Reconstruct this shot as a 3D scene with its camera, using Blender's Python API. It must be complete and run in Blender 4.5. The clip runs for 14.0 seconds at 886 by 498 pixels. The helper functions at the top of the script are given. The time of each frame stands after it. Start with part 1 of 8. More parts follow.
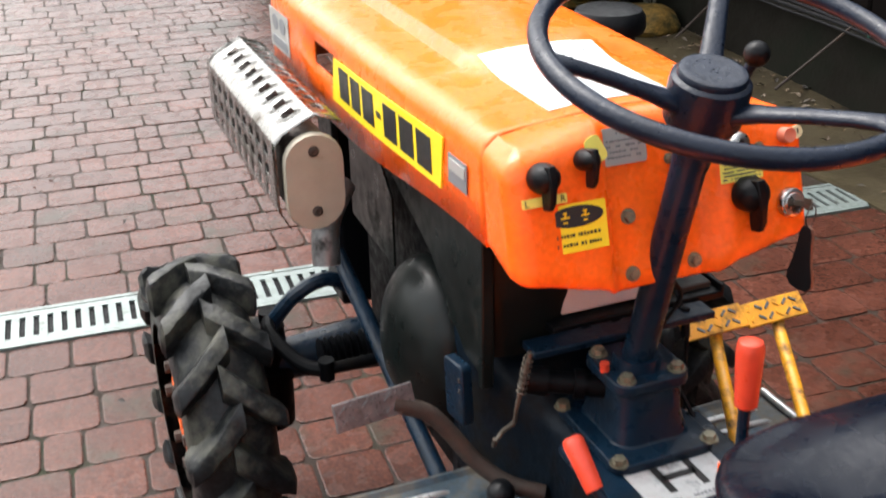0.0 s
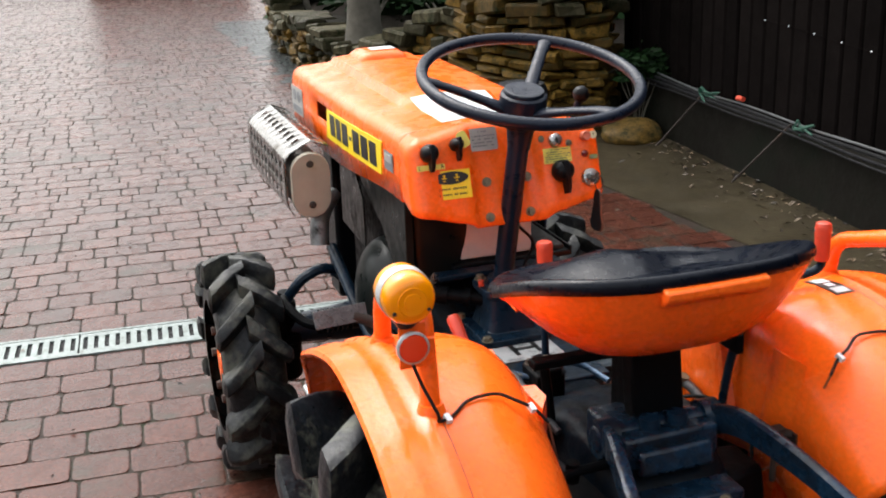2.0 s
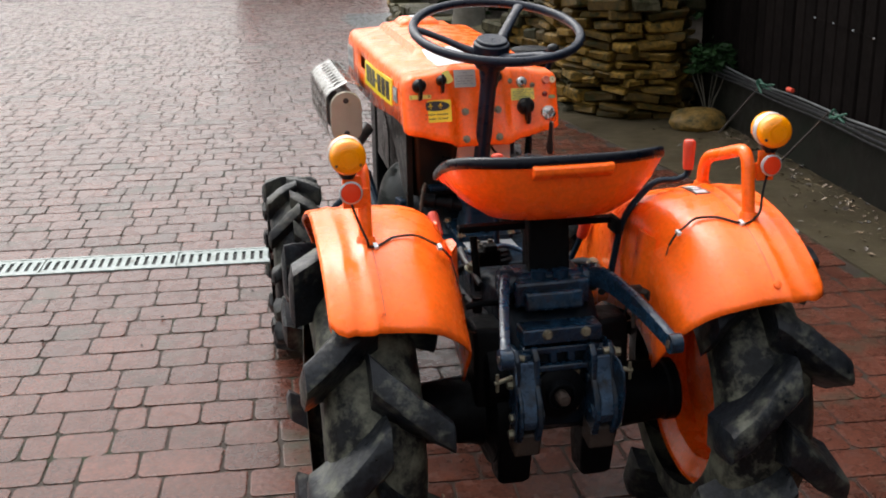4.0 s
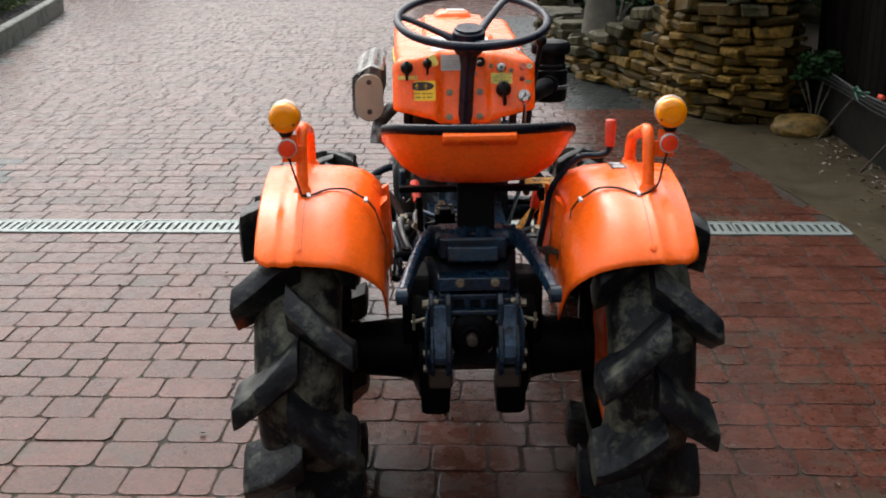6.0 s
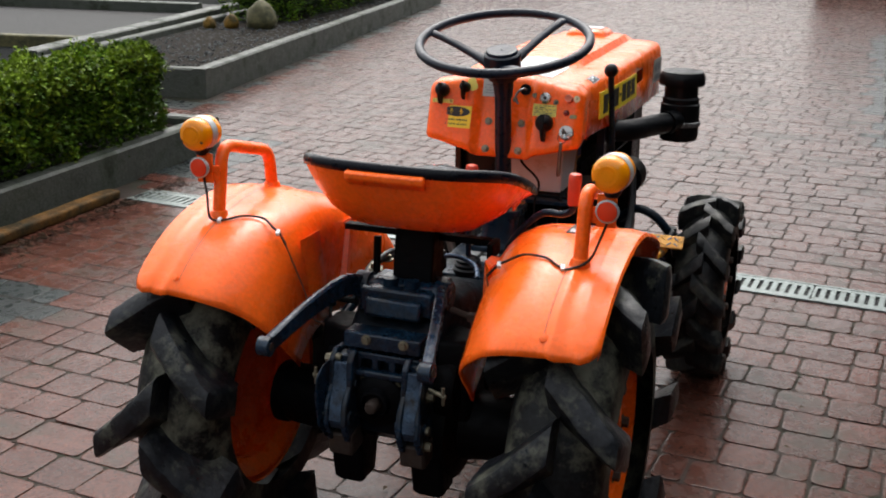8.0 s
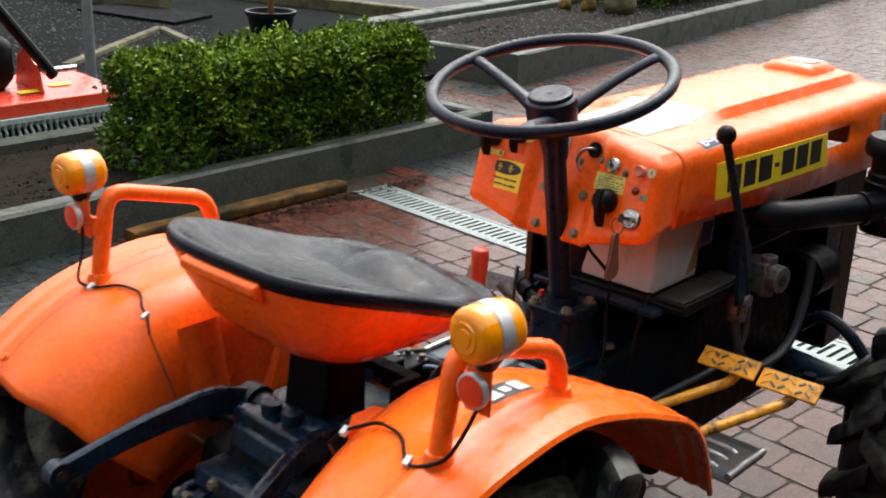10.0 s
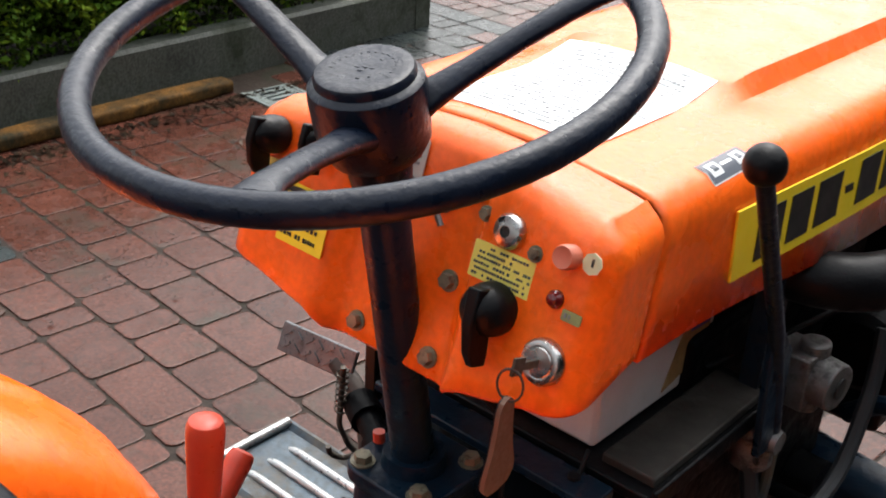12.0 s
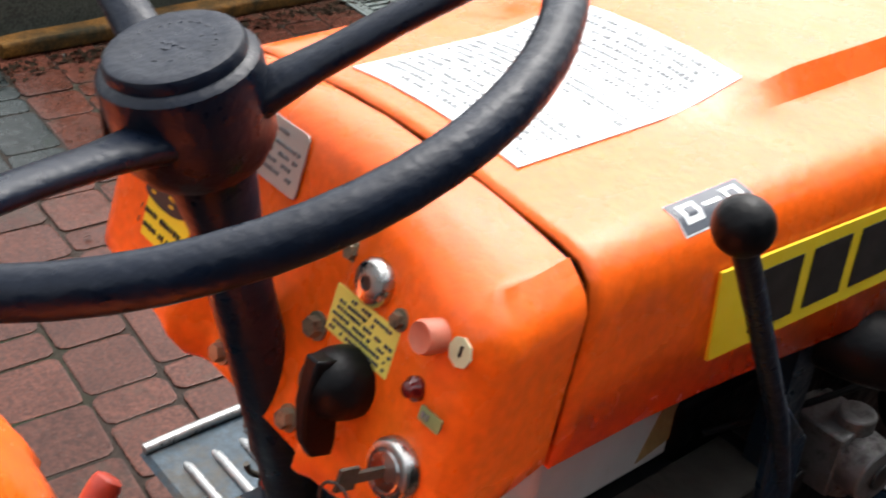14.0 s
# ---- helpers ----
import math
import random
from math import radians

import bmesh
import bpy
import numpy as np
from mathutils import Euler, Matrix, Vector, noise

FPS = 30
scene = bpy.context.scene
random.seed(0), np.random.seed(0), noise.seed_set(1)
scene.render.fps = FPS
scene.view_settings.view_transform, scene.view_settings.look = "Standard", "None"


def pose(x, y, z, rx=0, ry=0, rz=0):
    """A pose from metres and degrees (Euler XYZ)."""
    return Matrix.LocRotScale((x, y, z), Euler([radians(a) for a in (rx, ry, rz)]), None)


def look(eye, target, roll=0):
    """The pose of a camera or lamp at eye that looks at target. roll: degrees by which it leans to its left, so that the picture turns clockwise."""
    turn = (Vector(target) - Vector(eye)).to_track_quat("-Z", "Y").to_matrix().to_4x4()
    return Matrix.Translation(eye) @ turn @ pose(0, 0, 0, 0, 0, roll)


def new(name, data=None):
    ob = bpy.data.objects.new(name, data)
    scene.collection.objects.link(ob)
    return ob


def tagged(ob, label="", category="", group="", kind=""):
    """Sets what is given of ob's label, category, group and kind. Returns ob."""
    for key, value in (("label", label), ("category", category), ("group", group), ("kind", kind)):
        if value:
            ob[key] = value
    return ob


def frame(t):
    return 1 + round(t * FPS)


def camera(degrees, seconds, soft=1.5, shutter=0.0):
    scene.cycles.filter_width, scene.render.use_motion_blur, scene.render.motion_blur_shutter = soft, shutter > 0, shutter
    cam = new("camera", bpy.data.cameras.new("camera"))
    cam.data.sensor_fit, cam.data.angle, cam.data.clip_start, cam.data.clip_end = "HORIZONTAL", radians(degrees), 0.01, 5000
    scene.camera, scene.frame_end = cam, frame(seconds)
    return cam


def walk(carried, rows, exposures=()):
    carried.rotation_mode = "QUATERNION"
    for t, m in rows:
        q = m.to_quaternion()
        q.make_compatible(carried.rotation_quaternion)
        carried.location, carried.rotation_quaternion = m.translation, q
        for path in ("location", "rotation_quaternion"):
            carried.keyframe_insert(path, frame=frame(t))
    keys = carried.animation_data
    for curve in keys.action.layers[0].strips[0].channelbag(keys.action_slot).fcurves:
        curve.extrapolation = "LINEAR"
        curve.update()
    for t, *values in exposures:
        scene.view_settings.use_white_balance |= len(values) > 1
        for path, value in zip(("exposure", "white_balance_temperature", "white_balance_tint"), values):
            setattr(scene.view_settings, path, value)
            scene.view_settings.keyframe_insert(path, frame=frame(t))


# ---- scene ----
cam = camera(43.0, 14.0, soft=1.85, shutter=0.25)
PATH = [
    (0, (-0.643, -0.304, 1.34), (0.022, 1.374, 0.479), -1.2),
    (0.5, (-0.771, -0.533, 1.331), (-0.071, 1.127, 0.463), 3.4),
    (1, (-0.783, -0.729, 1.351), (-0.185, 1.037, 0.627), 0.6),
    (1.5, (-0.739, -0.979, 1.361), (-0.188, 0.82, 0.682), -2.1),
    (2, (-0.75, -1.188, 1.364), (-0.145, 0.614, 0.74), -2.0),
    (2.5, (-0.808, -1.413, 1.375), (-0.24, 0.385, 0.708), -0.3),
    (3, (-0.754, -1.611, 1.351), (-0.26, 0.233, 0.754), -1.5),
    (3.2, (-0.734, -1.685, 1.339), (-0.243, 0.149, 0.711), -1.1),
    (5.5, (-0.278, -2.188, 1.341), (-0.186, -0.272, 0.775), -1.3),
    (6, (-0.135, -2.29, 1.328), (-0.086, -0.381, 0.732), -0.5),
    (6.5, (0.106, -2.296, 1.371), (-0.159, -0.381, 0.859), 0.5),
    (7, (0.362, -2.198, 1.348), (-0.034, -0.312, 0.813), -0.5),
    (7.5, (0.603, -1.986, 1.332), (0.171, -0.139, 0.697), 4.2),
    (7.7, (0.673, -1.921, 1.339), (0.154, -0.091, 0.723), 2.9),
    (9.8, (1.094, -0.914, 1.344), (-0.108, 0.531, 0.66), 3.0),
    (10, (1.078, -0.815, 1.36), (-0.191, 0.585, 0.703), 2.1),
    (10.5, (0.978, -0.56, 1.326), (-0.231, 0.898, 0.686), 3.3),
    (11, (0.779, -0.337, 1.318), (-0.357, 1.131, 0.571), 5.2),
    (11.5, (0.635, -0.107, 1.27), (-0.536, 1.303, 0.469), 3.7),
    (12, (0.534, 0.082, 1.248), (-0.626, 1.445, 0.354), 3.6),
    (12.5, (0.451, 0.176, 1.214), (-0.759, 1.395, 0.189), 7.5),
    (13, (0.43, 0.252, 1.205), (-0.821, 1.375, 0.122), 7.9),
    (13.5, (0.457, 0.308, 1.216), (-0.844, 1.367, 0.129), 5.8),
    (14, (0.484, 0.368, 1.229), (-0.783, 1.498, 0.173), 5.3),
]
# the clip's own brightness drifts a little on the way (stops)
EXPOSURES = [(0, 1.58), (2.0, 1.2), (3.2, 1.1), (5.5, 0.95), (7.7, 0.82), (9.8, 1.02), (14.0, 1.17)]
walk(cam, [(t, look(eye, target, roll)) for t, eye, target, roll in PATH], EXPOSURES)

# ---- light: an overcast, wet day ----
world = bpy.data.worlds.new("overcast")
scene.world = world
world.use_nodes = True
wn = world.node_tree
wn.nodes.clear()
w_out = wn.nodes.new("ShaderNodeOutputWorld")
w_bg = wn.nodes.new("ShaderNodeBackground")
w_sky = wn.nodes.new("ShaderNodeTexSky")
w_sky.sky_type = "NISHITA"
w_sky.sun_disc = False
w_sky.sun_elevation = radians(59)
w_sky.sun_rotation = radians(-23)
w_sky.dust_density = 6.0
w_sky.air_density = 1.5
w_hsv = wn.nodes.new("ShaderNodeHueSaturation")
w_hsv.inputs["Saturation"].default_value = 0.22
wn.links.new(w_sky.outputs["Color"], w_hsv.inputs["Color"])
wn.links.new(w_hsv.outputs["Color"], w_bg.inputs["Color"])
# overcast: the sky overhead is brighter than at the horizon
w_co = wn.nodes.new("ShaderNodeTexCoord")
w_xyz = wn.nodes.new("ShaderNodeSeparateXYZ")
w_map = wn.nodes.new("ShaderNodeMapRange")
w_map.inputs["To Min"].default_value, w_map.inputs["To Max"].default_value = 0.19, 0.185
wn.links.new(w_co.outputs["Generated"], w_xyz.inputs[0])
wn.links.new(w_xyz.outputs["Z"], w_map.inputs["Value"])
wn.links.new(w_map.outputs["Result"], w_bg.inputs["Strength"])
wn.links.new(w_bg.outputs["Background"], w_out.inputs["Surface"])

sun_data = bpy.data.lights.new("sun", "SUN")
sun_data.energy = 0.4
sun_data.angle = radians(90)
sun_data.color = (1.0, 0.97, 0.93)
sun = new("sun", sun_data)
sun.matrix_world = look((-2.0, 4.6, 8.4), (0, 0, 0))


# ---- materials ----
def mat(name, base, rough=0.5, metal=0.0, vary=0.15, scale=6.0, bump=0.0, bump_scale=60.0, dirt=None, dirt_amount=0.4,
        dirt_scale=9.0, coat=0.0, piece=0.0, rough_vary=0.12, trans=0.0, emit=0.0, dirt_rough=0.85, spec=0.5, speck=0.0):
    m = bpy.data.materials.new(name)
    m.use_nodes = True
    n, ln = m.node_tree.nodes, m.node_tree.links
    b = n["Principled BSDF"]
    co = n.new("ShaderNodeTexCoord")
    big = n.new("ShaderNodeTexNoise")
    big.inputs["Scale"].default_value = scale
    big.inputs["Detail"].default_value = 6
    big.inputs["Roughness"].default_value = 0.65
    where = co.outputs["Object"]
    if piece:
        # each piece takes its own patch of the pattern
        own, far = n.new("ShaderNodeObjectInfo"), n.new("ShaderNodeVectorMath")
        far.operation = "MULTIPLY_ADD"
        far.inputs[1].default_value = (37, 23, 11)
        ln.new(own.outputs["Random"], far.inputs[0])
        ln.new(co.outputs["Object"], far.inputs[2])
        where = far.outputs["Vector"]
    ln.new(where, big.inputs["Vector"])
    ramp = n.new("ShaderNodeMapRange")
    ramp.inputs["From Min"].default_value, ramp.inputs["From Max"].default_value = 0.3, 0.7
    ramp.inputs["To Min"].default_value, ramp.inputs["To Max"].default_value = 1 - vary, 1 + vary
    ln.new(big.outputs["Fac"], ramp.inputs["Value"])
    value = ramp.outputs["Result"]
    if piece:
        info, geo = n.new("ShaderNodeObjectInfo"), n.new("ShaderNodeNewGeometry")
        add = n.new("ShaderNodeMath")
        ln.new(info.outputs["Random"], add.inputs[0])
        ln.new(geo.outputs["Random Per Island"], add.inputs[1])
        fr = n.new("ShaderNodeMath")
        fr.operation = "FRACT"
        ln.new(add.outputs[0], fr.inputs[0])
        pr = n.new("ShaderNodeMapRange")
        pr.inputs["To Min"].default_value, pr.inputs["To Max"].default_value = 1 - piece, 1 + piece
        ln.new(fr.outputs[0], pr.inputs["Value"])
        mul = n.new("ShaderNodeMath")
        mul.operation = "MULTIPLY"
        ln.new(value, mul.inputs[0])
        ln.new(pr.outputs["Result"], mul.inputs[1])
        value = mul.outputs[0]
    tint = n.new("ShaderNodeVectorMath")
    tint.operation = "SCALE"
    tint.inputs[0].default_value = base[:3]
    ln.new(value, tint.inputs["Scale"])
    colour = tint.outputs["Vector"]
    if speck:
        sn = n.new("ShaderNodeTexNoise")
        sn.inputs["Scale"].default_value = 130
        sn.inputs["Detail"].default_value = 3
        ln.new(where, sn.inputs["Vector"])
        sm = n.new("ShaderNodeMapRange")
        sm.inputs["From Min"].default_value, sm.inputs["From Max"].default_value = 0.35, 0.65
        sm.inputs["To Min"].default_value, sm.inputs["To Max"].default_value = 1 - speck, 1 + speck
        ln.new(sn.outputs["Fac"], sm.inputs["Value"])
        sv = n.new("ShaderNodeVectorMath")
        sv.operation = "SCALE"
        ln.new(colour, sv.inputs[0])
        ln.new(sm.outputs["Result"], sv.inputs["Scale"])
        colour = sv.outputs["Vector"]
    rmap = n.new("ShaderNodeMapRange")
    fine = n.new("ShaderNodeTexNoise")
    fine.inputs["Scale"].default_value = scale * 5
    fine.inputs["Detail"].default_value = 4
    ln.new(where, fine.inputs["Vector"])
    rmap.inputs["From Min"].default_value, rmap.inputs["From Max"].default_value = 0.3, 0.7
    rmap.inputs["To Min"].default_value = max(0.02, rough - rough_vary)
    rmap.inputs["To Max"].default_value = min(1.0, rough + rough_vary)
    ln.new(fine.outputs["Fac"], rmap.inputs["Value"])
    rough_out = rmap.outputs["Result"]
    if dirt:
        dn = n.new("ShaderNodeTexNoise")
        dn.inputs["Scale"].default_value = dirt_scale
        dn.inputs["Detail"].default_value = 9
        dn.inputs["Roughness"].default_value = 0.72
        ln.new(where, dn.inputs["Vector"])
        dm = n.new("ShaderNodeMapRange")
        dm.inputs["From Min"].default_value = 0.62 - 0.3 * dirt_amount
        dm.inputs["From Max"].default_value = 0.78 - 0.3 * dirt_amount
        ln.new(dn.outputs["Fac"], dm.inputs["Value"])
        mix = n.new("ShaderNodeMix")
        mix.data_type = "RGBA"
        ln.new(dm.outputs["Result"], mix.inputs[0])
        ln.new(colour, mix.inputs[6])
        mix.inputs[7].default_value = (*dirt[:3], 1)
        colour = mix.outputs[2]
        rx = n.new("ShaderNodeMix")
        ln.new(dm.outputs["Result"], rx.inputs[0])
        ln.new(rough_out, rx.inputs[2])
        rx.inputs[3].default_value = dirt_rough
        rough_out = rx.outputs[0]
    ln.new(colour, b.inputs["Base Color"])
    ln.new(rough_out, b.inputs["Roughness"])
    b.inputs["Metallic"].default_value = metal
    b.inputs["Coat Weight"].default_value = coat
    b.inputs["Coat Roughness"].default_value = 0.12
    b.inputs["Specular IOR Level"].default_value = spec
    b.inputs["Transmission Weight"].default_value = trans
    if bump:
        bn = n.new("ShaderNodeTexNoise")
        bn.inputs["Scale"].default_value = bump_scale
        bn.inputs["Detail"].default_value = 5
        ln.new(where, bn.inputs["Vector"])
        bp = n.new("ShaderNodeBump")
        bp.inputs["Strength"].default_value = bump
        bp.inputs["Distance"].default_value = 0.004
        ln.new(bn.outputs["Fac"], bp.inputs["Height"])
        ln.new(bp.outputs["Normal"], b.inputs["Normal"])
    return m


ORANGE = mat("orange_paint", (0.90, 0.128, 0.009), 0.27, vary=0.10, scale=4, bump=0.16, bump_scale=110, spec=0.42, speck=0.08, dirt=(0.40, 0.06, 0.012), dirt_amount=-0.02, dirt_scale=6, dirt_rough=0.5)
# darker orange for the shade along the fender crease
CREASE = mat("crease_shade_orange", (0.30, 0.042, 0.008), 0.6, vary=0.5, scale=40)
BLUEGREY = mat("blue_grey_paint", (0.0034, 0.0125, 0.0255), 0.33, spec=0.19, vary=0.45, scale=9, bump=0.3, bump_scale=90, dirt=(0.012, 0.014, 0.015), dirt_amount=0.28, dirt_scale=14, dirt_rough=0.6)
ENGINE = mat("oily_dark_casting", (0.0016, 0.002, 0.0027), 0.5, vary=0.35, scale=12, bump=0.4, bump_scale=70, spec=0.07, dirt=(0.004, 0.0032, 0.0024), dirt_amount=0.2, dirt_scale=18)
BLACK = mat("black_plastic", (0.0025, 0.003, 0.004), 0.42, vary=0.2, spec=0.17, scale=20, bump=0.12, bump_scale=250)
WHEELPLASTIC = mat("worn_wheel_plastic", (0.0035, 0.0072, 0.0165), 0.36, vary=0.3, scale=18, bump=0.22, bump_scale=190, spec=0.27, dirt=(0.018, 0.021, 0.028), dirt_amount=0.02, dirt_scale=30, dirt_rough=0.5)
VINYL = mat("wet_black_vinyl", (0.0020, 0.0034, 0.0075), 0.30, vary=0.25, scale=9, bump=0.16, bump_scale=90, rough_vary=0.10, spec=0.19)
RUBBER = mat("muddy_tyre_rubber", (0.006, 0.007, 0.008), 0.5, vary=0.4, scale=8, bump=0.7, bump_scale=40, spec=0.2, speck=0.45, dirt=(0.125, 0.126, 0.094), dirt_amount=0.52, dirt_scale=13, dirt_rough=0.7)
WETRUBBER = mat("wet_tyre_rubber", (0.008, 0.009, 0.010), 0.42, vary=0.4, scale=12, bump=0.8, bump_scale=48, spec=0.22, speck=0.4, dirt=(0.060, 0.060, 0.048), dirt_amount=0.42, dirt_scale=14, dirt_rough=0.6)
LUG = mat("tyre_lug_rubber", (0.007, 0.0085, 0.011), 0.38, vary=0.4, scale=14, bump=0.7, bump_scale=48, spec=0.25, speck=0.4, dirt=(0.085, 0.088, 0.068), dirt_amount=0.36, dirt_scale=16, dirt_rough=0.6)
HITCH = mat("chipped_blue_paint", (0.0046, 0.0175, 0.036), 0.26, spec=0.36, vary=0.6, scale=14, bump=0.5, bump_scale=60, speck=0.3, dirt=(0.003, 0.003, 0.003), dirt_amount=0.46, dirt_scale=13, dirt_rough=0.5)
GEARBLACK = mat("oily_blue_black_casting", (0.0022, 0.0058, 0.0105), 0.4, spec=0.10, vary=0.5, scale=11, bump=0.5, bump_scale=60, dirt=(0.006, 0.005, 0.004), dirt_amount=0.4, dirt_scale=12)
GUARD = mat("stained_bright_sheet", (0.21, 0.205, 0.195), 0.24, 1.0, vary=0.2, scale=14, bump=0.15, bump_scale=50, dirt=(0.06, 0.045, 0.03), dirt_amount=0.25, dirt_scale=9)
PANELBLACK = mat("dark_green_black_sheet", (0.004, 0.0062, 0.006), 0.36, spec=0.22, vary=0.4, scale=7, bump=0.12, bump_scale=40, dirt=(0.012, 0.011, 0.008), dirt_amount=0.25, dirt_scale=9)
HITCHWORN = mat("rubbed_blue_steel", (0.030, 0.060, 0.105), 0.3, 0.3, vary=0.5, scale=18, bump=0.4, bump_scale=70, dirt=(0.008, 0.008, 0.008), dirt_amount=0.4, dirt_scale=22, dirt_rough=0.5)
CHROME = mat("scratched_steel", (0.46, 0.46, 0.45), 0.26, 1.0, vary=0.15, scale=20, bump=0.1, bump_scale=120, dirt=(0.12, 0.09, 0.07), dirt_amount=0.1, dirt_scale=16)
ZINC = mat("zinc_bolt", (0.20, 0.185, 0.13), 0.42, 0.5, vary=0.3, scale=60, dirt=(0.035, 0.028, 0.02), dirt_amount=0.35, dirt_scale=70)
GALV = mat("galvanised_steel", (0.165, 0.195, 0.188), 0.45, 0.4, vary=0.2, scale=14, bump=0.15, bump_scale=150, dirt=(0.10, 0.105, 0.09), dirt_amount=0.25, dirt_scale=20)
PLATE = mat("heat_stained_plate", (0.33, 0.30, 0.24), 0.5, 0.1, vary=0.15, scale=10, bump=0.1, dirt=(0.2, 0.13, 0.07), dirt_amount=0.05, dirt_scale=8)
AMBER = mat("amber_plastic", (0.98, 0.32, 0.0), 0.16, vary=0.06, trans=0.15, coat=0.3, bump=0.06)
DARKRED = mat("dark_red_lens", (0.12, 0.006, 0.006), 0.12, vary=0.05, coat=0.3)
REDLENS = mat("red_lens", (0.85, 0.06, 0.015), 0.15, vary=0.05, trans=0.15, coat=0.3)
REDGRIP = mat("red_grip", (0.52, 0.050, 0.022), 0.38, vary=0.15, scale=25, bump=0.15)
TAPE = mat("silver_reflective_tape", (0.46, 0.47, 0.47), 0.35, 0.3, vary=0.15, scale=30)
WHITE = mat("white_sticker", (0.62, 0.65, 0.67), 0.4, vary=0.06)
WORNWHITE = mat("worn_white_plate", (0.40, 0.42, 0.42), 0.4, vary=0.2, scale=30, dirt=(0.10, 0.11, 0.11), dirt_amount=0.35, dirt_scale=25)
SILVERPLATE = mat("silver_label", (0.42, 0.42, 0.4), 0.4, 0.4, vary=0.08)
YELLOW = mat("yellow_sticker", (0.82, 0.62, 0.02), 0.42, vary=0.06, scale=15)
PALEYELLOW = mat("pale_yellow_label", (0.74, 0.66, 0.13), 0.45, vary=0.08, scale=30)
GREENLABEL = mat("green_grey_label", (0.22, 0.26, 0.10), 0.5, vary=0.15, scale=60)
CREAM = mat("cream_label", (0.60, 0.58, 0.36), 0.45, vary=0.1, scale=60)
INK = mat("black_ink", (0.012, 0.012, 0.012), 0.5, vary=0.1)
DARKLABEL = mat("dark_slate_label", (0.045, 0.055, 0.075), 0.45, vary=0.1)
GREYINK = mat("grey_ink", (0.16, 0.17, 0.18), 0.5, vary=0.1)
YELLOWPAINT = mat("worn_yellow_paint", (0.66, 0.30, 0.012), 0.42, vary=0.15, scale=20, bump=0.3, dirt=(0.05, 0.028, 0.014), dirt_amount=0.42, dirt_scale=26)
TREAD = mat("worn_tread_steel", (0.12, 0.125, 0.13), 0.34, 0.5, vary=0.35, scale=40, dirt=(0.045, 0.038, 0.032), dirt_amount=0.25, dirt_scale=30)
WORNSTEEL = mat("worn_blue_steel", (0.022, 0.040, 0.056), 0.4, 0.3, vary=0.35, scale=14, bump=0.4, speck=0.3, dirt=(0.085, 0.070, 0.050), dirt_amount=0.5, dirt_scale=12)
PINK = mat("faded_pink_button", (0.52, 0.15, 0.09), 0.5, vary=0.12, scale=60, bump=0.2)
LEATHER = mat("tan_leather", (0.125, 0.058, 0.034), 0.6, vary=0.2, scale=40, bump=0.2)
BATTERY = mat("battery_plastic", (0.55, 0.56, 0.55), 0.4, vary=0.1, scale=12, dirt=(0.3, 0.22, 0.1), dirt_amount=0.1, dirt_scale=8)
RUST = mat("rusty_iron", (0.035, 0.025, 0.02), 0.65, 0.2, vary=0.3, scale=25, bump=0.3, dirt=(0.06, 0.034, 0.02), dirt_amount=0.3)
WORNBRIGHT = mat("worn_bright_steel", (0.42, 0.43, 0.43), 0.35, 0.7, vary=0.25, scale=30, bump=0.3, bump_scale=120, dirt=(0.05, 0.06, 0.07), dirt_amount=0.3, dirt_scale=60)
ALU = mat("cast_aluminium", (0.20, 0.20, 0.20), 0.45, 0.7, vary=0.35, scale=30, bump=0.3, dirt=(0.03, 0.028, 0.025), dirt_amount=0.35, dirt_scale=25)
HOSE = mat("rubber_hose", (0.02, 0.022, 0.025), 0.5, vary=0.2)
RODSTEEL = mat("dull_wire_steel", (0.085, 0.075, 0.06), 0.5, 0.5, vary=0.3, scale=40, dirt=(0.03, 0.022, 0.015), dirt_amount=0.3, dirt_scale=60)
PIPEGREY = mat("grey_pipe", (0.055, 0.058, 0.06), 0.4, vary=0.4, scale=4, dirt=(0.015, 0.015, 0.014), dirt_amount=0.45, dirt_scale=3)
DARKROPE = mat("dark_green_cord", (0.010, 0.065, 0.040), 0.6, vary=0.3)
CABLE = mat("black_cable", (0.007, 0.007, 0.008), 0.55, vary=0.2, spec=0.12)

PAVER = mat("red_paver", (0.058, 0.0205, 0.0137), 0.25, vary=0.30, scale=5, bump=0.26, bump_scale=70, piece=0.2, rough_vary=0.1, spec=0.15, speck=0.4, dirt=(0.030, 0.030, 0.021), dirt_amount=0.30, dirt_scale=3.2, dirt_rough=0.34)
GREYPAVER = mat("grey_paver", (0.015, 0.0195, 0.0195), 0.30, spec=0.17, speck=0.3, vary=0.25, scale=6, bump=0.3, bump_scale=70, piece=0.25, dirt=(0.026, 0.036, 0.026), dirt_amount=0.12, dirt_scale=4)
JOINT = mat("mossy_joint_sand", (0.022, 0.015, 0.011), 0.7, spec=0.15, speck=0.3, vary=0.3, scale=3, bump=0.5, bump_scale=90, dirt=(0.014, 0.022, 0.010), dirt_amount=0.35, dirt_scale=2.2)
CONCRETE = mat("mossy_concrete", (0.056, 0.062, 0.052), 0.5, spec=0.25, speck=0.35, vary=0.45, scale=4, bump=0.6, bump_scale=45, dirt=(0.020, 0.026, 0.014), dirt_amount=0.42, dirt_scale=4)
DIRTCONCRETE = mat("muddy_concrete", (0.036, 0.029, 0.017), 0.40, vary=0.35, scale=2, bump=0.5, bump_scale=40, spec=0.2, speck=0.3, dirt=(0.022, 0.017, 0.010), dirt_amount=0.35, dirt_scale=2.5, dirt_rough=0.3)
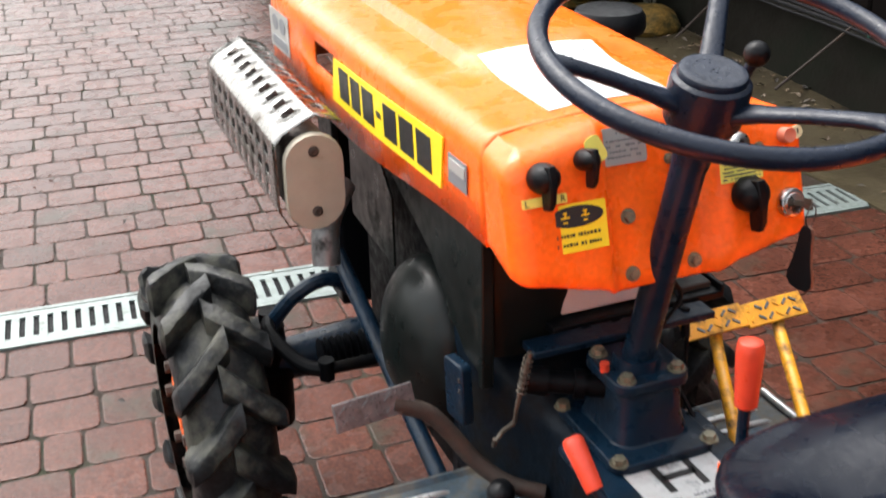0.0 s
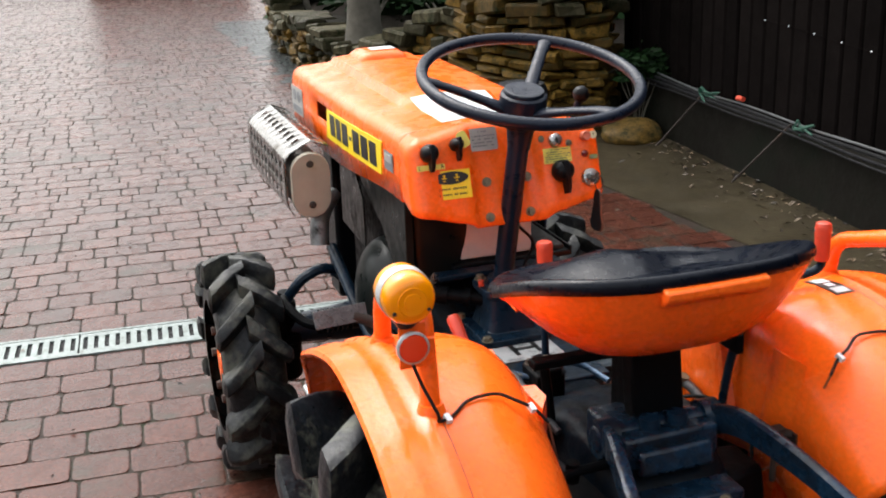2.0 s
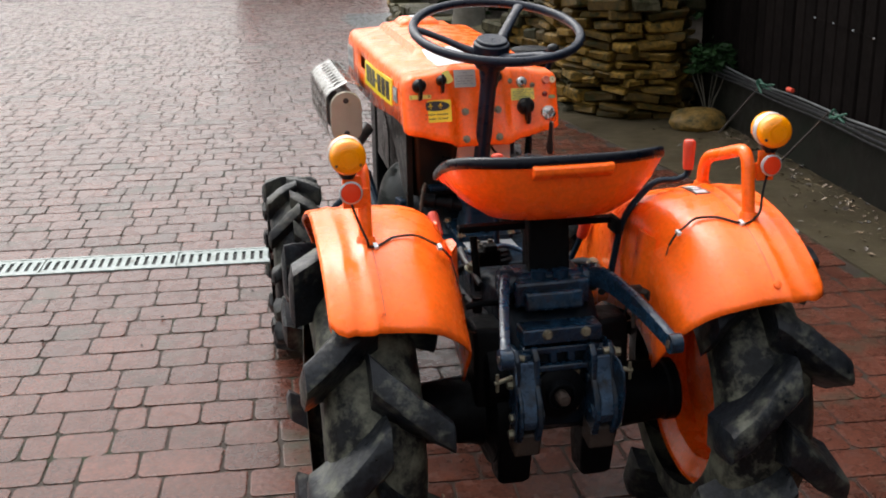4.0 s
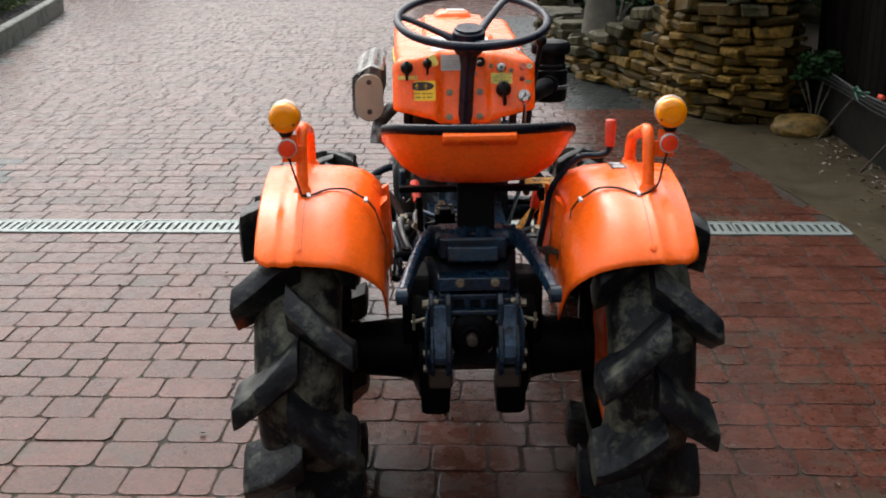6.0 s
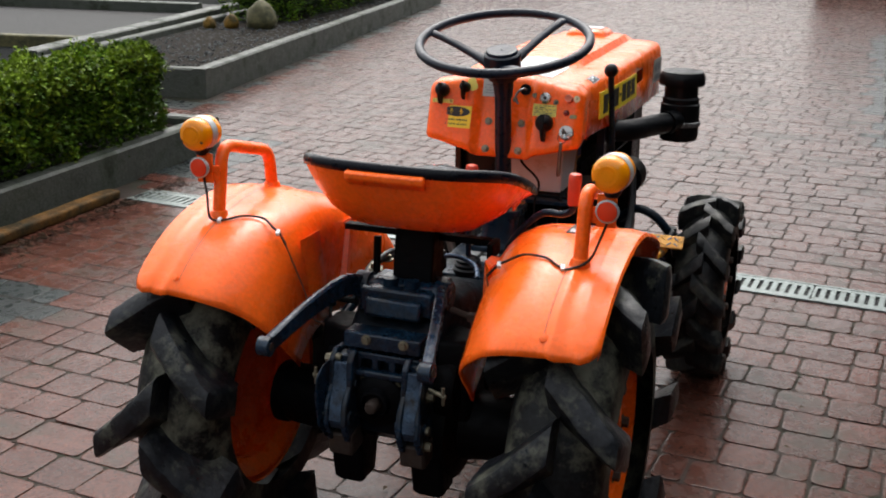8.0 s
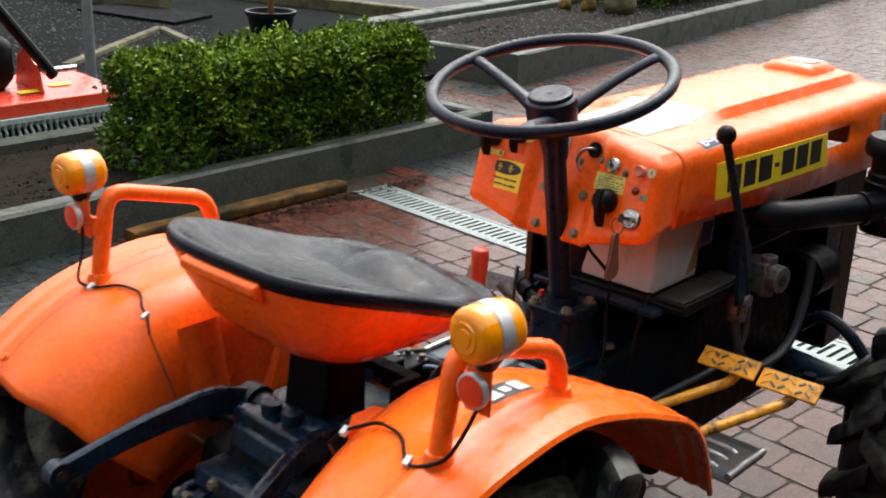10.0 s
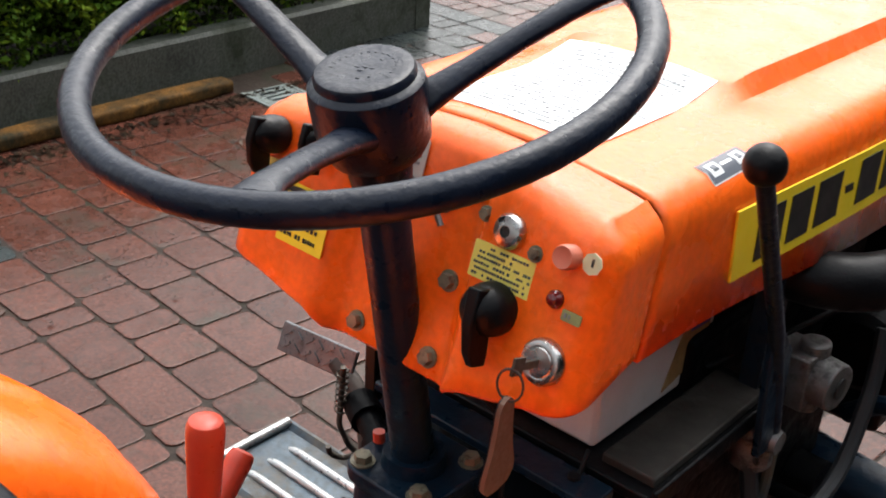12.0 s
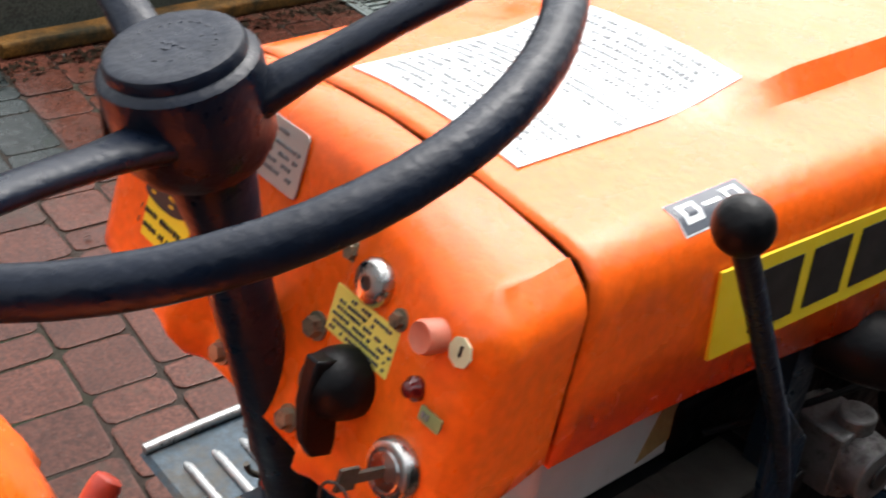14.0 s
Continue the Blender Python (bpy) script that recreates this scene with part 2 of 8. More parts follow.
SOIL = mat("dark_soil", (0.012, 0.0095, 0.007), 0.9, spec=0.05, speck=0.5, vary=0.5, scale=14, bump=1.0, bump_scale=40)
GRAVEL = mat("grey_gravel", (0.0085, 0.0095, 0.0095), 0.85, spec=0.02, speck=0.6, vary=0.5, scale=45, bump=1.0, bump_scale=60, dirt=(0.004, 0.0045, 0.004), dirt_amount=0.35, dirt_scale=5)
LEAF = mat("hedge_leaf", (0.044, 0.092, 0.006), 0.5, vary=0.35, scale=3, piece=0.75, spec=0.10)
# lit copy of the hedge leaf, for the bright top and bulges
LEAFLIT = mat("lit_hedge_leaf", (0.120, 0.185, 0.012), 0.5, vary=0.3, scale=3, piece=0.6, spec=0.10)
# near-black filler: the shade deep between leaves, put into the colour
LEAFGAPSHADE = mat("leaf_gap_shade", (0.006, 0.012, 0.003), 0.9, spec=0.1, vary=0.4, scale=25, bump=1.0, bump_scale=30)
CONIFER = mat("conifer_leaf", (0.010, 0.028, 0.008), 0.6, spec=0.10, vary=0.3, scale=3, piece=0.5)
STONE = mat("ochre_stone", (0.098, 0.056, 0.010), 0.55, speck=0.35, vary=0.5, scale=7, bump=0.9, bump_scale=35, piece=0.7, spec=0.12, dirt=(0.012, 0.015, 0.004), dirt_amount=0.5, dirt_scale=6, dirt_rough=0.6)
BOULDERSTONE = mat("mossy_ochre_boulder", (0.105, 0.062, 0.014), 0.55, vary=0.45, scale=9, bump=1.0, bump_scale=26, spec=0.2, speck=0.4, dirt=(0.016, 0.018, 0.006), dirt_amount=0.55, dirt_scale=11)
STONEGREY = mat("grey_slab_stone", (0.046, 0.040, 0.022), 0.6, vary=0.45, scale=7, bump=0.8, bump_scale=30, piece=0.6, spec=0.10, speck=0.35, dirt=(0.014, 0.018, 0.006), dirt_amount=0.5, dirt_scale=5)
MOSSWALL = mat("mossy_dark_concrete", (0.0075, 0.0066, 0.0048), 0.8, spec=0.08, vary=0.35, scale=3, bump=0.5, bump_scale=50, dirt=(0.005, 0.0065, 0.004), dirt_amount=0.4, dirt_scale=3)
# backing behind the stones, coloured near black as shade in their gaps
STONEGAPSHADE = mat("stone_gap_shade", (0.008, 0.007, 0.004), 0.95, spec=0.1, vary=0.4, scale=20, bump=0.8)
BARK = mat("grey_bark", (0.085, 0.078, 0.062), 0.8, spec=0.2, vary=0.35, scale=9, bump=1.0, bump_scale=30)
FENCE = mat("dark_brown_board", (0.0044, 0.0034, 0.0031), 0.85, spec=0.02, vary=0.35, scale=5, bump=0.4, bump_scale=50, piece=0.35)
DARKTRAY = mat("dark_tray_brown", (0.016, 0.014, 0.011), 0.7, vary=0.4, scale=14, bump=0.4)
TIMBER = mat("old_timber", (0.105, 0.050, 0.010), 0.7, spec=0.15, vary=0.4, scale=9, bump=0.8, bump_scale=50, speck=0.3, dirt=(0.014, 0.013, 0.006), dirt_amount=0.55, dirt_scale=5)
MINT = mat("bright_mint_steel", (0.42, 0.52, 0.48), 0.35, 0.3, vary=0.25, scale=40, dirt=(0.10, 0.12, 0.11), dirt_amount=0.2, dirt_scale=50)
GREENROPE = mat("green_cord", (0.03, 0.17, 0.12), 0.6, vary=0.3)
CARPAINT = mat("dark_car_paint", (0.02, 0.024, 0.024), 0.25, vary=0.1, coat=0.5)
REDMACHINE = mat("red_machine_paint", (0.62, 0.055, 0.022), 0.32, vary=0.12, coat=0.3)


# ---- mesh tools ----
def V(*a):
    return Vector(a)


def part(name, bm, material, parent=None, label="", smooth=35, bevel=0.0, solid=0.0):
    """Link a bmesh as one mesh object, under a thing or a part."""
    bmesh.ops.recalc_face_normals(bm, faces=bm.faces)
    me = bpy.data.meshes.new(name)
    bm.to_mesh(me)
    bm.free()
    me.materials.append(material)
    ob = new(name, me)
    if smooth:
        me.shade_smooth()
        me.set_sharp_from_angle(angle=radians(smooth))
    if parent is not None:
        ob.parent = parent
    if solid:
        s = ob.modifiers.new("thick", "SOLIDIFY")
        s.thickness, s.offset = solid, -1
    if bevel:
        b = ob.modifiers.new("edge", "BEVEL")
        b.width, b.segments, b.limit_method, b.angle_limit = bevel, 2, "ANGLE", radians(40)
    if label:
        tagged(ob, label)
    return ob


def thing(name, label, category, group="", at=(0, 0, 0)):
    """An Empty at the thing's base, to hold its parts."""
    e = new(name)
    e.empty_display_size = 0.05
    e.location = at
    return tagged(e, label, category, group)


def B():
    return bmesh.new()


def box(bm, c, s, rot=(0, 0, 0)):
    m = Matrix.LocRotScale(Vector(c), Euler([radians(a) for a in rot]), Vector(s))
    bmesh.ops.create_cube(bm, size=1, matrix=m)
    return bm


def frame_of(d):
    d = Vector(d).normalized()
    a = V(0, 0, 1) if abs(d.z) < 0.9 else V(1, 0, 0)
    u = d.cross(a).normalized()
    return u, d.cross(u).normalized()


def rings(bm, loops, closed=True, caps=True):
    """Skin a list of equally long point loops."""
    vs = [[bm.verts.new(p) for p in loop] for loop in loops]
    n = len(vs[0])
    for a, b in zip(vs, vs[1:]):
        for i in range(n if closed else n - 1):
            j = (i + 1) % n
            try:
                bm.faces.new((a[i], a[j], b[j], b[i]))
            except ValueError:
                pass
    if caps and closed:
        bm.faces.new(vs[0][::-1])
        bm.faces.new(vs[-1])
    return vs


def rod(bm, p0, p1, r0, r1=None, seg=14):
    r1 = r0 if r1 is None else r1
    p0, p1 = Vector(p0), Vector(p1)
    u, v = frame_of(p1 - p0)
    ang = [2 * math.pi * i / seg for i in range(seg)]
    rings(bm, [[p + (u * math.cos(a) + v * math.sin(a)) * r for a in ang] for p, r in ((p0, r0), (p1, r1))])
    return bm


def smooth_path(pts, steps=6):
    pts = [Vector(p) for p in pts]
    out = []
    for i in range(len(pts) - 1):
        a, b, c, d = pts[max(i - 1, 0)], pts[i], pts[i + 1], pts[min(i + 2, len(pts) - 1)]
        for k in range(steps):
            t = k / steps
            out.append(0.5 * ((2 * b) + (c - a) * t + (2 * a - 5 * b + 4 * c - d) * t * t + (3 * b - a - 3 * c + d) * t ** 3))
    out.append(pts[-1])
    return out


def bent(pts, radius, steps=5):
    """A polyline with its corners rounded."""
    pts = [Vector(p) for p in pts]
    out = [pts[0]]
    for a, b, c in zip(pts, pts[1:], pts[2:]):
        p, q = b + (a - b).normalized() * radius, b + (c - b).normalized() * radius
        for k in range(steps + 1):
            t = k / steps
            out.append(p.lerp(b, t).lerp(b.lerp(q, t), t))
    out.append(pts[-1])
    return out


def tube(bm, pts, r, seg=10):
    pts = [Vector(p) for p in pts]
    u = None
    loops = []
    for i, p in enumerate(pts):
        d = (pts[min(i + 1, len(pts) - 1)] - pts[max(i - 1, 0)]).normalized()
        if u is None:
            u = frame_of(d)[0]
        u = (u - d * u.dot(d)).normalized()
        v = d.cross(u)
        rr = r(i / (len(pts) - 1)) if callable(r) else r
        loops.append([p + (u * math.cos(2 * math.pi * k / seg) + v * math.sin(2 * math.pi * k / seg)) * rr for k in range(seg)])
    rings(bm, loops)
    return bm


def lathe(bm, profile, origin=(0, 0, 0), axis=(0, 0, 1), seg=32, caps=True):
    """Turn (radius, height) pairs round an axis through origin."""
    o, d = Vector(origin), Vector(axis).normalized()
    u, v = frame_of(d)
    rings(bm, [[o + d * h + (u * math.cos(2 * math.pi * k / seg) + v * math.sin(2 * math.pi * k / seg)) * r for k in range(seg)] for r, h in profile], caps=caps)
    return bm


def outline_prism(bm, pts, o, ex, ey, depth):
    """Push the flat outline pts (pairs on the axes ex, ey at o) along their normal by depth."""
    o, ex, ey = Vector(o), Vector(ex).normalized(), Vector(ey).normalized()
    nz = ex.cross(ey)
    a = [o + ex * x + ey * y for x, y in pts]
    rings(bm, [a, [p + nz * depth for p in a]])
    return bm


def rounded(w, h, r, seg=4):
    """Outline of a rounded rectangle about its middle."""
    out = []
    for cx, cy, a0 in ((w / 2 - r, h / 2 - r, 0), (-w / 2 + r, h / 2 - r, 90), (-w / 2 + r, -h / 2 + r, 180), (w / 2 - r, -h / 2 + r, 270)):
        for k in range(seg + 1):
            a = radians(a0 + 90 * k / seg)
            out.append((cx + r * math.cos(a), cy + r * math.sin(a)))
    return out


def hexbolt(bm, at, axis, r=0.008, h=0.006):
    at, axis = Vector(at), Vector(axis).normalized()
    rod(bm, at, at + axis * 0.0015, r * 1.35, seg=16)
    rod(bm, at + axis * 0.0015, at + axis * (0.0015 + h), r, r * 0.94, seg=6)
    return bm


def smoothstep(a, b, x):
    t = min(1.0, max(0.0, (x - a) / (b - a)))
    return t * t * (3 - 2 * t)

# ---- the large structure ----
# The paving runs at a small angle to the tractor: u along the drain, v away from it.
PAVE = radians(-4.0)
CU, SU = math.cos(PAVE), math.sin(PAVE)
DRAIN_V, DRAIN_W, DRAIN_U0, DRAIN_U1 = 2.258, 0.162, -2.46, 1.50


def uv(u, v, z=0.0):
    return Vector((u * CU - v * SU, u * SU + v * CU, z))


def to_uv(x, y):
    return x * CU + y * SU, -x * SU + y * CU


bm = B()
box(bm, (0, 20, -0.253), (400, 400, 0.5))
tagged(part("ground", bm, JOINT, smooth=0), "mossy sand bedding of the paved yard", "ground", kind="structure")

# muddy strip along the fence
bm = B()
STRIP = [(1.56, -6.0), (1.60, 0.5), (1.66, 2.15), (1.62, 2.7), (1.56, 3.2), (1.48, 4.0), (1.40, 4.9), (1.42, 5.5), (2.0, 5.4), (3.2, 4.9), (3.2, -6.0)]
outline_prism(bm, STRIP, (0, 0, -0.05), (1, 0, 0), (0, 1, 0), 0.056)
tagged(part("mud_strip", bm, DIRTCONCRETE, smooth=0), "wet muddy strip along the fence", "ground", kind="structure")


def in_poly(x, y, poly):
    inside = False
    for (x0, y0), (x1, y1) in zip(poly, poly[1:] + poly[:1]):
        if (y0 > y) != (y1 > y) and x < (x1 - x0) * (y - y0) / (y1 - y0) + x0:
            inside = not inside
    return inside


# planting beds on the left: outlines of their outer faces
BED1 = [(-2.42, 0.55), (-2.50, 3.47), (-3.48, 3.40), (-3.44, 0.50)]
BED2 = [(-3.38, 4.75), (-4.52, 12.3), (-5.75, 12.1), (-4.75, 4.55)]


def edging(name, poly, h, w, material, label, openings=()):
    """A low kerb wall round a bed, each side its own piece."""
    root = thing(name, label, "kerb")
    n = len(poly)
    for i in range(n):
        a, b = Vector((*poly[i], 0)), Vector((*poly[(i + 1) % n], 0))
        d = (b - a).normalized()
        inn = V(-d.y, d.x, 0)
        bm = B()
        steps = max(2, int((b - a).length / 0.5))
        loops = []
        for k in range(steps + 1):
            p = a.lerp(b, k / steps)
            j = 0.004 * noise.noise(p * 3)
            loops.append([p + V(0, 0, -0.05), p + inn * j + V(0, 0, h - 0.012), p + inn * (0.012 + j) + V(0, 0, h), p + inn * (w - 0.01) + V(0, 0, h + j), p + inn * w + V(0, 0, h - 0.012), p + inn * w + V(0, 0, -0.05)])
        rings(bm, loops)
        part("kerb_side", bm, material, root, smooth=30)
    return root


edging("bed_kerb", BED1, 0.17, 0.09, CONCRETE, "low mossy concrete kerb round the clipped hedge bed")
edging("bed_kerb", BED2, 0.20, 0.10, CONCRETE, "long mossy concrete kerb of the far hedge bed")


def soil(poly, z, material, name, label):
    bm = B()
    a, b, c2, d = [Vector((*p, z)) for p in poly]
    n = 14
    vs = [[bm.verts.new((a.lerp(b, i / n)).lerp(d.lerp(c2, i / n), 0.02 + 0.96 * j / n) + V(0, 0, 0.02 * noise.noise(V(i, j, 3) * 0.7))) for j in range(n + 1)] for i in range(n + 1)]
    for i in range(n):
        for j in range(n):
            bm.faces.new((vs[i][j], vs[i + 1][j], vs[i + 1][j + 1], vs[i][j + 1]))
    return tagged(part(name, bm, material), label, "soil", kind="structure")


soil(BED1, 0.125, SOIL, "bed_soil", "dark damp soil in the hedge bed")
soil(BED2, 0.15, SOIL, "bed_soil", "dark damp soil in the far bed")


def hedge(name, a, b, width, z0, z1, count, label, seed):
    """A clipped box hedge between a and b on its middle line: core coloured as inner shade, and small leaves."""
    rnd = random.Random(seed)
    a, b = Vector((*a, 0)), Vector((*b, 0))
    d = (b - a).normalized()
    s = V(-d.y, d.x, 0)
    ln = (b - a).length
    root = thing(name, label, "hedge", at=a)
    bm = B()
    loops = []
    n = 24
    for k in range(n + 1):
        t = k / n
        p = a + d * (0.07 + (ln - 0.14) * t)
        end = 0.75 if k in (0, n) else 1.0
        loop = []
        for q in range(20):
            g = 2 * math.pi * q / 20
            cx, cz = math.cos(g), math.sin(g)
            sq = max(abs(cx), abs(cz))
            hw = (width / 2 - 0.085) * (cx / sq) * end
            hz = (z0 + z1) / 2 + ((z1 - z0) / 2 - 0.075) * (cz / sq) * end
            w = p + s * hw + V(0, 0, hz)
            loop.append(w - a + V(1, 1, 1) * 0.02 * noise.noise(w * 7))
        loops.append(loop)
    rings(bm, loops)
    part("shade_core", bm, LEAFGAPSHADE, root)
    green, lighter = ([], []), ([], [])
    for _ in range(count):
        t, side = rnd.random(), rnd.random()
        p = a + d * (ln * t)
        if side < 0.42:
            o = p + s * rnd.uniform(-width / 2, width / 2) + V(0, 0, z1)
            nrm = V(0, 0, 1)
        elif side < 0.84:
            sg = 1 if rnd.random() < 0.3 else -1
            o = p + s * (sg * width / 2) + V(0, 0, z0 + (z1 - z0) * rnd.random() ** 0.62)
            nrm = s * sg
        else:
            e = a if rnd.random() < 0.5 else b
            o = e + s * rnd.uniform(-width / 2, width / 2) + V(0, 0, rnd.uniform(z0, z1))
            nrm = d * (1 if e is b else -1)
        o += nrm * (rnd.gauss(-0.012, 0.02) + 0.075 * noise.noise(o * 7.5) + 0.035 * noise.noise(o * 2.1) - 0.008)
        if o.z > z1 - 0.03:
            o += (V(p.x, p.y, o.z) - o) * 0.08
        # sprigs point up and outwards
        u = (nrm * 0.6 + V(rnd.gauss(0, 0.8), rnd.gauss(0, 0.8), rnd.gauss(0.25, 0.6))).normalized()
        v = u.cross(V(rnd.gauss(0, 1), rnd.gauss(0, 1), rnd.gauss(0, 1))).normalized()
        nn = u.cross(v)
        L, W = rnd.uniform(0.009, 0.018), rnd.uniform(0.0055, 0.0105)
        o = o - a
        # lighter leaves crowd the top and bulges: light from above put into colour
        verts, faces = lighter if rnd.random() < 0.06 + 0.55 * smoothstep(z1 - 0.16, z1, o.z) + 0.45 * smoothstep(0.05, 0.35, noise.noise((o + a) * 7.5)) else green
        i = len(verts)
        verts += [tuple(o - u * L), tuple(o + v * W + nn * 0.003), tuple(o + u * L), tuple(o - v * W + nn * 0.003)]
        faces.append((i, i + 1, i + 2, i + 3))
    for nm, (verts, faces), m, lb in (("leaves", green, LEAF, "small glossy green box leaves"), ("young_leaves", lighter, LEAFLIT, "yellow-green box leaves, coloured lighter as lit top and bulges")):
        me = bpy.data.meshes.new(nm)
        me.from_pydata(verts, [], faces)
        me.materials.append(m)
        lv = new(nm, me)
        lv.parent = root
        tagged(lv, lb, kind="stuff")
    return root


hedge("box_hedge", (-2.74, 1.56), (-2.76, 3.03), 0.44, 0.12, 0.57, 34000, "dense clipped green box hedge in the nearer kerbed bed", 4)
hedge("box_hedge", (-4.76, 7.9), (-5.12, 11.6), 0.80, 0.16, 0.66, 24000, "long clipped green box hedge in the far kerbed bed", 5)

# ---- fence on the right, with a concrete foot ----
FENCE_A, FENCE_B = Vector((2.43, 4.75, 0)), Vector((1.60, -5.0, 0))
fd = (FENCE_B - FENCE_A).normalized()
fn = V(fd.y, -fd.x, 0)
if fn.x > 0:
    fn = -fn
bm = B()
loops = []
for k in range(23):
    p = FENCE_A.lerp(FENCE_B, k / 22)
    j = 0.006 * noise.noise(p * 2)
    loops.append([p + fn * (0.08 + j) + V(0, 0, -0.1), p + fn * (0.07 + j) + V(0, 0, 0.262), p + fn * 0.05 + V(0, 0, 0.28), p - fn * 0.12 + V(0, 0, 0.28), p - fn * 0.12 + V(0, 0, -0.1)])
rings(bm, loops)
tagged(part("fence_foot_wall", bm, MOSSWALL, smooth=30), "stained concrete foot wall of the board fence", "wall", kind="structure")
fence = thing("board_fence", "tall dark brown wooden board fence on a concrete foot", "fence", at=FENCE_A)
along = (FENCE_B - FENCE_A).length
bm0 = B()
outline_prism(bm0, [(0, 0), (0.115, 0), (0.115, 0.012), (0.105, 0.02), (0.01, 0.02), (0, 0.012)], (0, 0, 0), (1, 0, 0), (0, -1, 0), 2.3)
me_board = bpy.data.meshes.new("board")
bmesh.ops.recalc_face_normals(bm0, faces=bm0.faces)
bm0.to_mesh(me_board)
bm0.free()
me_board.materials.append(FENCE)
zmin = min(v.co.z for v in me_board.vertices)
k = 0.0
rb = random.Random(2)
while k < along:
    ob = new("board", me_board)
    ob.parent = fence
    p = fd * k
    ang = math.atan2(fd.y, fd.x)
    ob.matrix_basis = Matrix.Translation(p + fn * rb.uniform(-0.004, 0.006) + V(0, 0, 0.29 - zmin)) @ Euler((0, 0, ang)).to_matrix().to_4x4()
    k += 0.122
for z in (0.5, 2.3):
    bm = B()
    a, b = V(0, 0, z) - fn * 0.045, fd * along + V(0, 0, z) - fn * 0.045
    rod(bm, a, b, 0.035, seg=4)
    part("fence_rail", bm, FENCE, fence, smooth=0)


# ---- stacked stone wall and pillar ----
def stone_mesh(rnd, L, D, H):
    """One rough flat stone, about its middle."""
    verts = []
    for sx in (-1, 1):
        for sy in (-1, 1):
            for sz in (-1, 1):
                verts.append((sx * L / 2 * rnd.uniform(0.66, 1.0), sy * D / 2 * rnd.uniform(0.75, 1.08), sz * H / 2 * rnd.uniform(0.62, 1.05)))
    bm = B()
    vs = [bm.verts.new(v) for v in verts]
    for f in ((0, 1, 3, 2), (4, 6, 7, 5), (0, 4, 5, 1), (2, 3, 7, 6), (0, 2, 6, 4), (1, 5, 7, 3)):
        bm.faces.new([vs[i] for i in f])
    bmesh.ops.recalc_face_normals(bm, faces=bm.faces)
    bmesh.ops.bevel(bm, geom=bm.edges[:], offset=min(H, D) * 0.16, segments=1, affect="EDGES", clamp_overlap=True)
    me = bpy.data.meshes.new("stone")
    bm.to_mesh(me)
    bm.free()
    return me


rs = random.Random(11)
STONES = []
for i in range(26):
    me = stone_mesh(rs, 1.0, 0.5, 0.26)
    me.materials.append(STONEGREY if i % 9 == 0 else STONE)
    STONES.append(me)
SLABS = []
for i in range(5):
    me = stone_mesh(rs, 1.0, 0.7, 0.24)
    me.materials.append(STONEGREY)
    SLABS.append(me)


def stone_wall(name, path, top, label, depth=0.3, cap=True, batter=0.05):
    """A dry stone wall whose outer face follows path; top gives its height at a place along it."""
    root = thing(name, label, "stone wall")
    pts = [Vector((*p, 0)) for p in path]
    seglen = [(b - a).length for a, b in zip(pts, pts[1:])]
    total = sum(seglen)

    def at(s):
        for (a, b), L in zip(zip(pts, pts[1:]), seglen):
            if s <= L:
                return a.lerp(b, s / L), (b - a).normalized()
            s -= L
        return pts[-1], (pts[-1] - pts[-2]).normalized()
    # solid backing; its dark colour is the shade seen between stones
    bm = B()
    loops = []
    n = max(4, int(total / 0.15))
    for k in range(n + 1):
        p, d = at(total * k / n)
        inn = V(-d.y, d.x, 0)
        h = top(total * k / n) - 0.03
        loops.append([p + inn * 0.09 + V(0, 0, -0.05), p + inn * (0.09 + batter * h) + V(0, 0, h), p + inn * depth + V(0, 0, h), p + inn * depth + V(0, 0, -0.05)])
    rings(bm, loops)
    part("core", bm, STONEGAPSHADE, root)
    z = 0.0
    while z < 2.5:
        h = rs.uniform(0.036, 0.085)
        s = rs.uniform(-0.1, 0.0)
        while s < total:
            L = rs.uniform(0.10, 0.30)
            m = min(max(s + L / 2, 0.01), total - 0.01)
            p, d = at(m)
            if z + h * 0.6 < top(m):
                inn = V(-d.y, d.x, 0)
                o = p + inn * (0.075 + batter * z + rs.uniform(-0.045, 0.03)) + V(0, 0, z + h / 2 + rs.uniform(-0.008, 0.008))
                last = cap and z + 2 * h > top(m)
                ob = new("stone", rs.choice(SLABS if last else STONES))
                ob.parent = root
                ob.matrix_basis = Matrix.LocRotScale(o, Euler((rs.uniform(-0.1, 0.1), rs.uniform(-0.16, 0.16), math.atan2(d.y, d.x) + rs.uniform(-0.12, 0.12))), Vector((L * 1.02, 0.42 if not last else 0.45, h / 0.25 * rs.uniform(0.8, 1.15) * (1.0 if not last else 1.3))))
            s += L * 0.97
        z += h * 0.93
    return root


PILLAR = [(1.50, 5.15), (1.56, 4.72), (1.78, 4.42), (2.08, 4.38), (2.26, 4.58), (2.34, 5.1)]
stone_wall("stone_pillar", PILLAR, lambda s: 1.45, "tall curved pillar of stacked ochre stones", depth=0.35, cap=False, batter=0.02)
LOWWALL = [(1.62, 9.9), (1.14, 9.2), (1.10, 7.4), (1.16, 6.4), (1.42, 5.55), (1.62, 5.05)]
stone_wall("low_stone_wall", LOWWALL, lambda s: 0.36 + 0.05 * math.sin(3 * s) + (0.1 if s < 1.3 else 0) + 0.25 * smoothstep(3.6, 5.2, s), "low rough wall of stacked ochre and grey stones round a planting bed", batter=0.08)
bm = B()
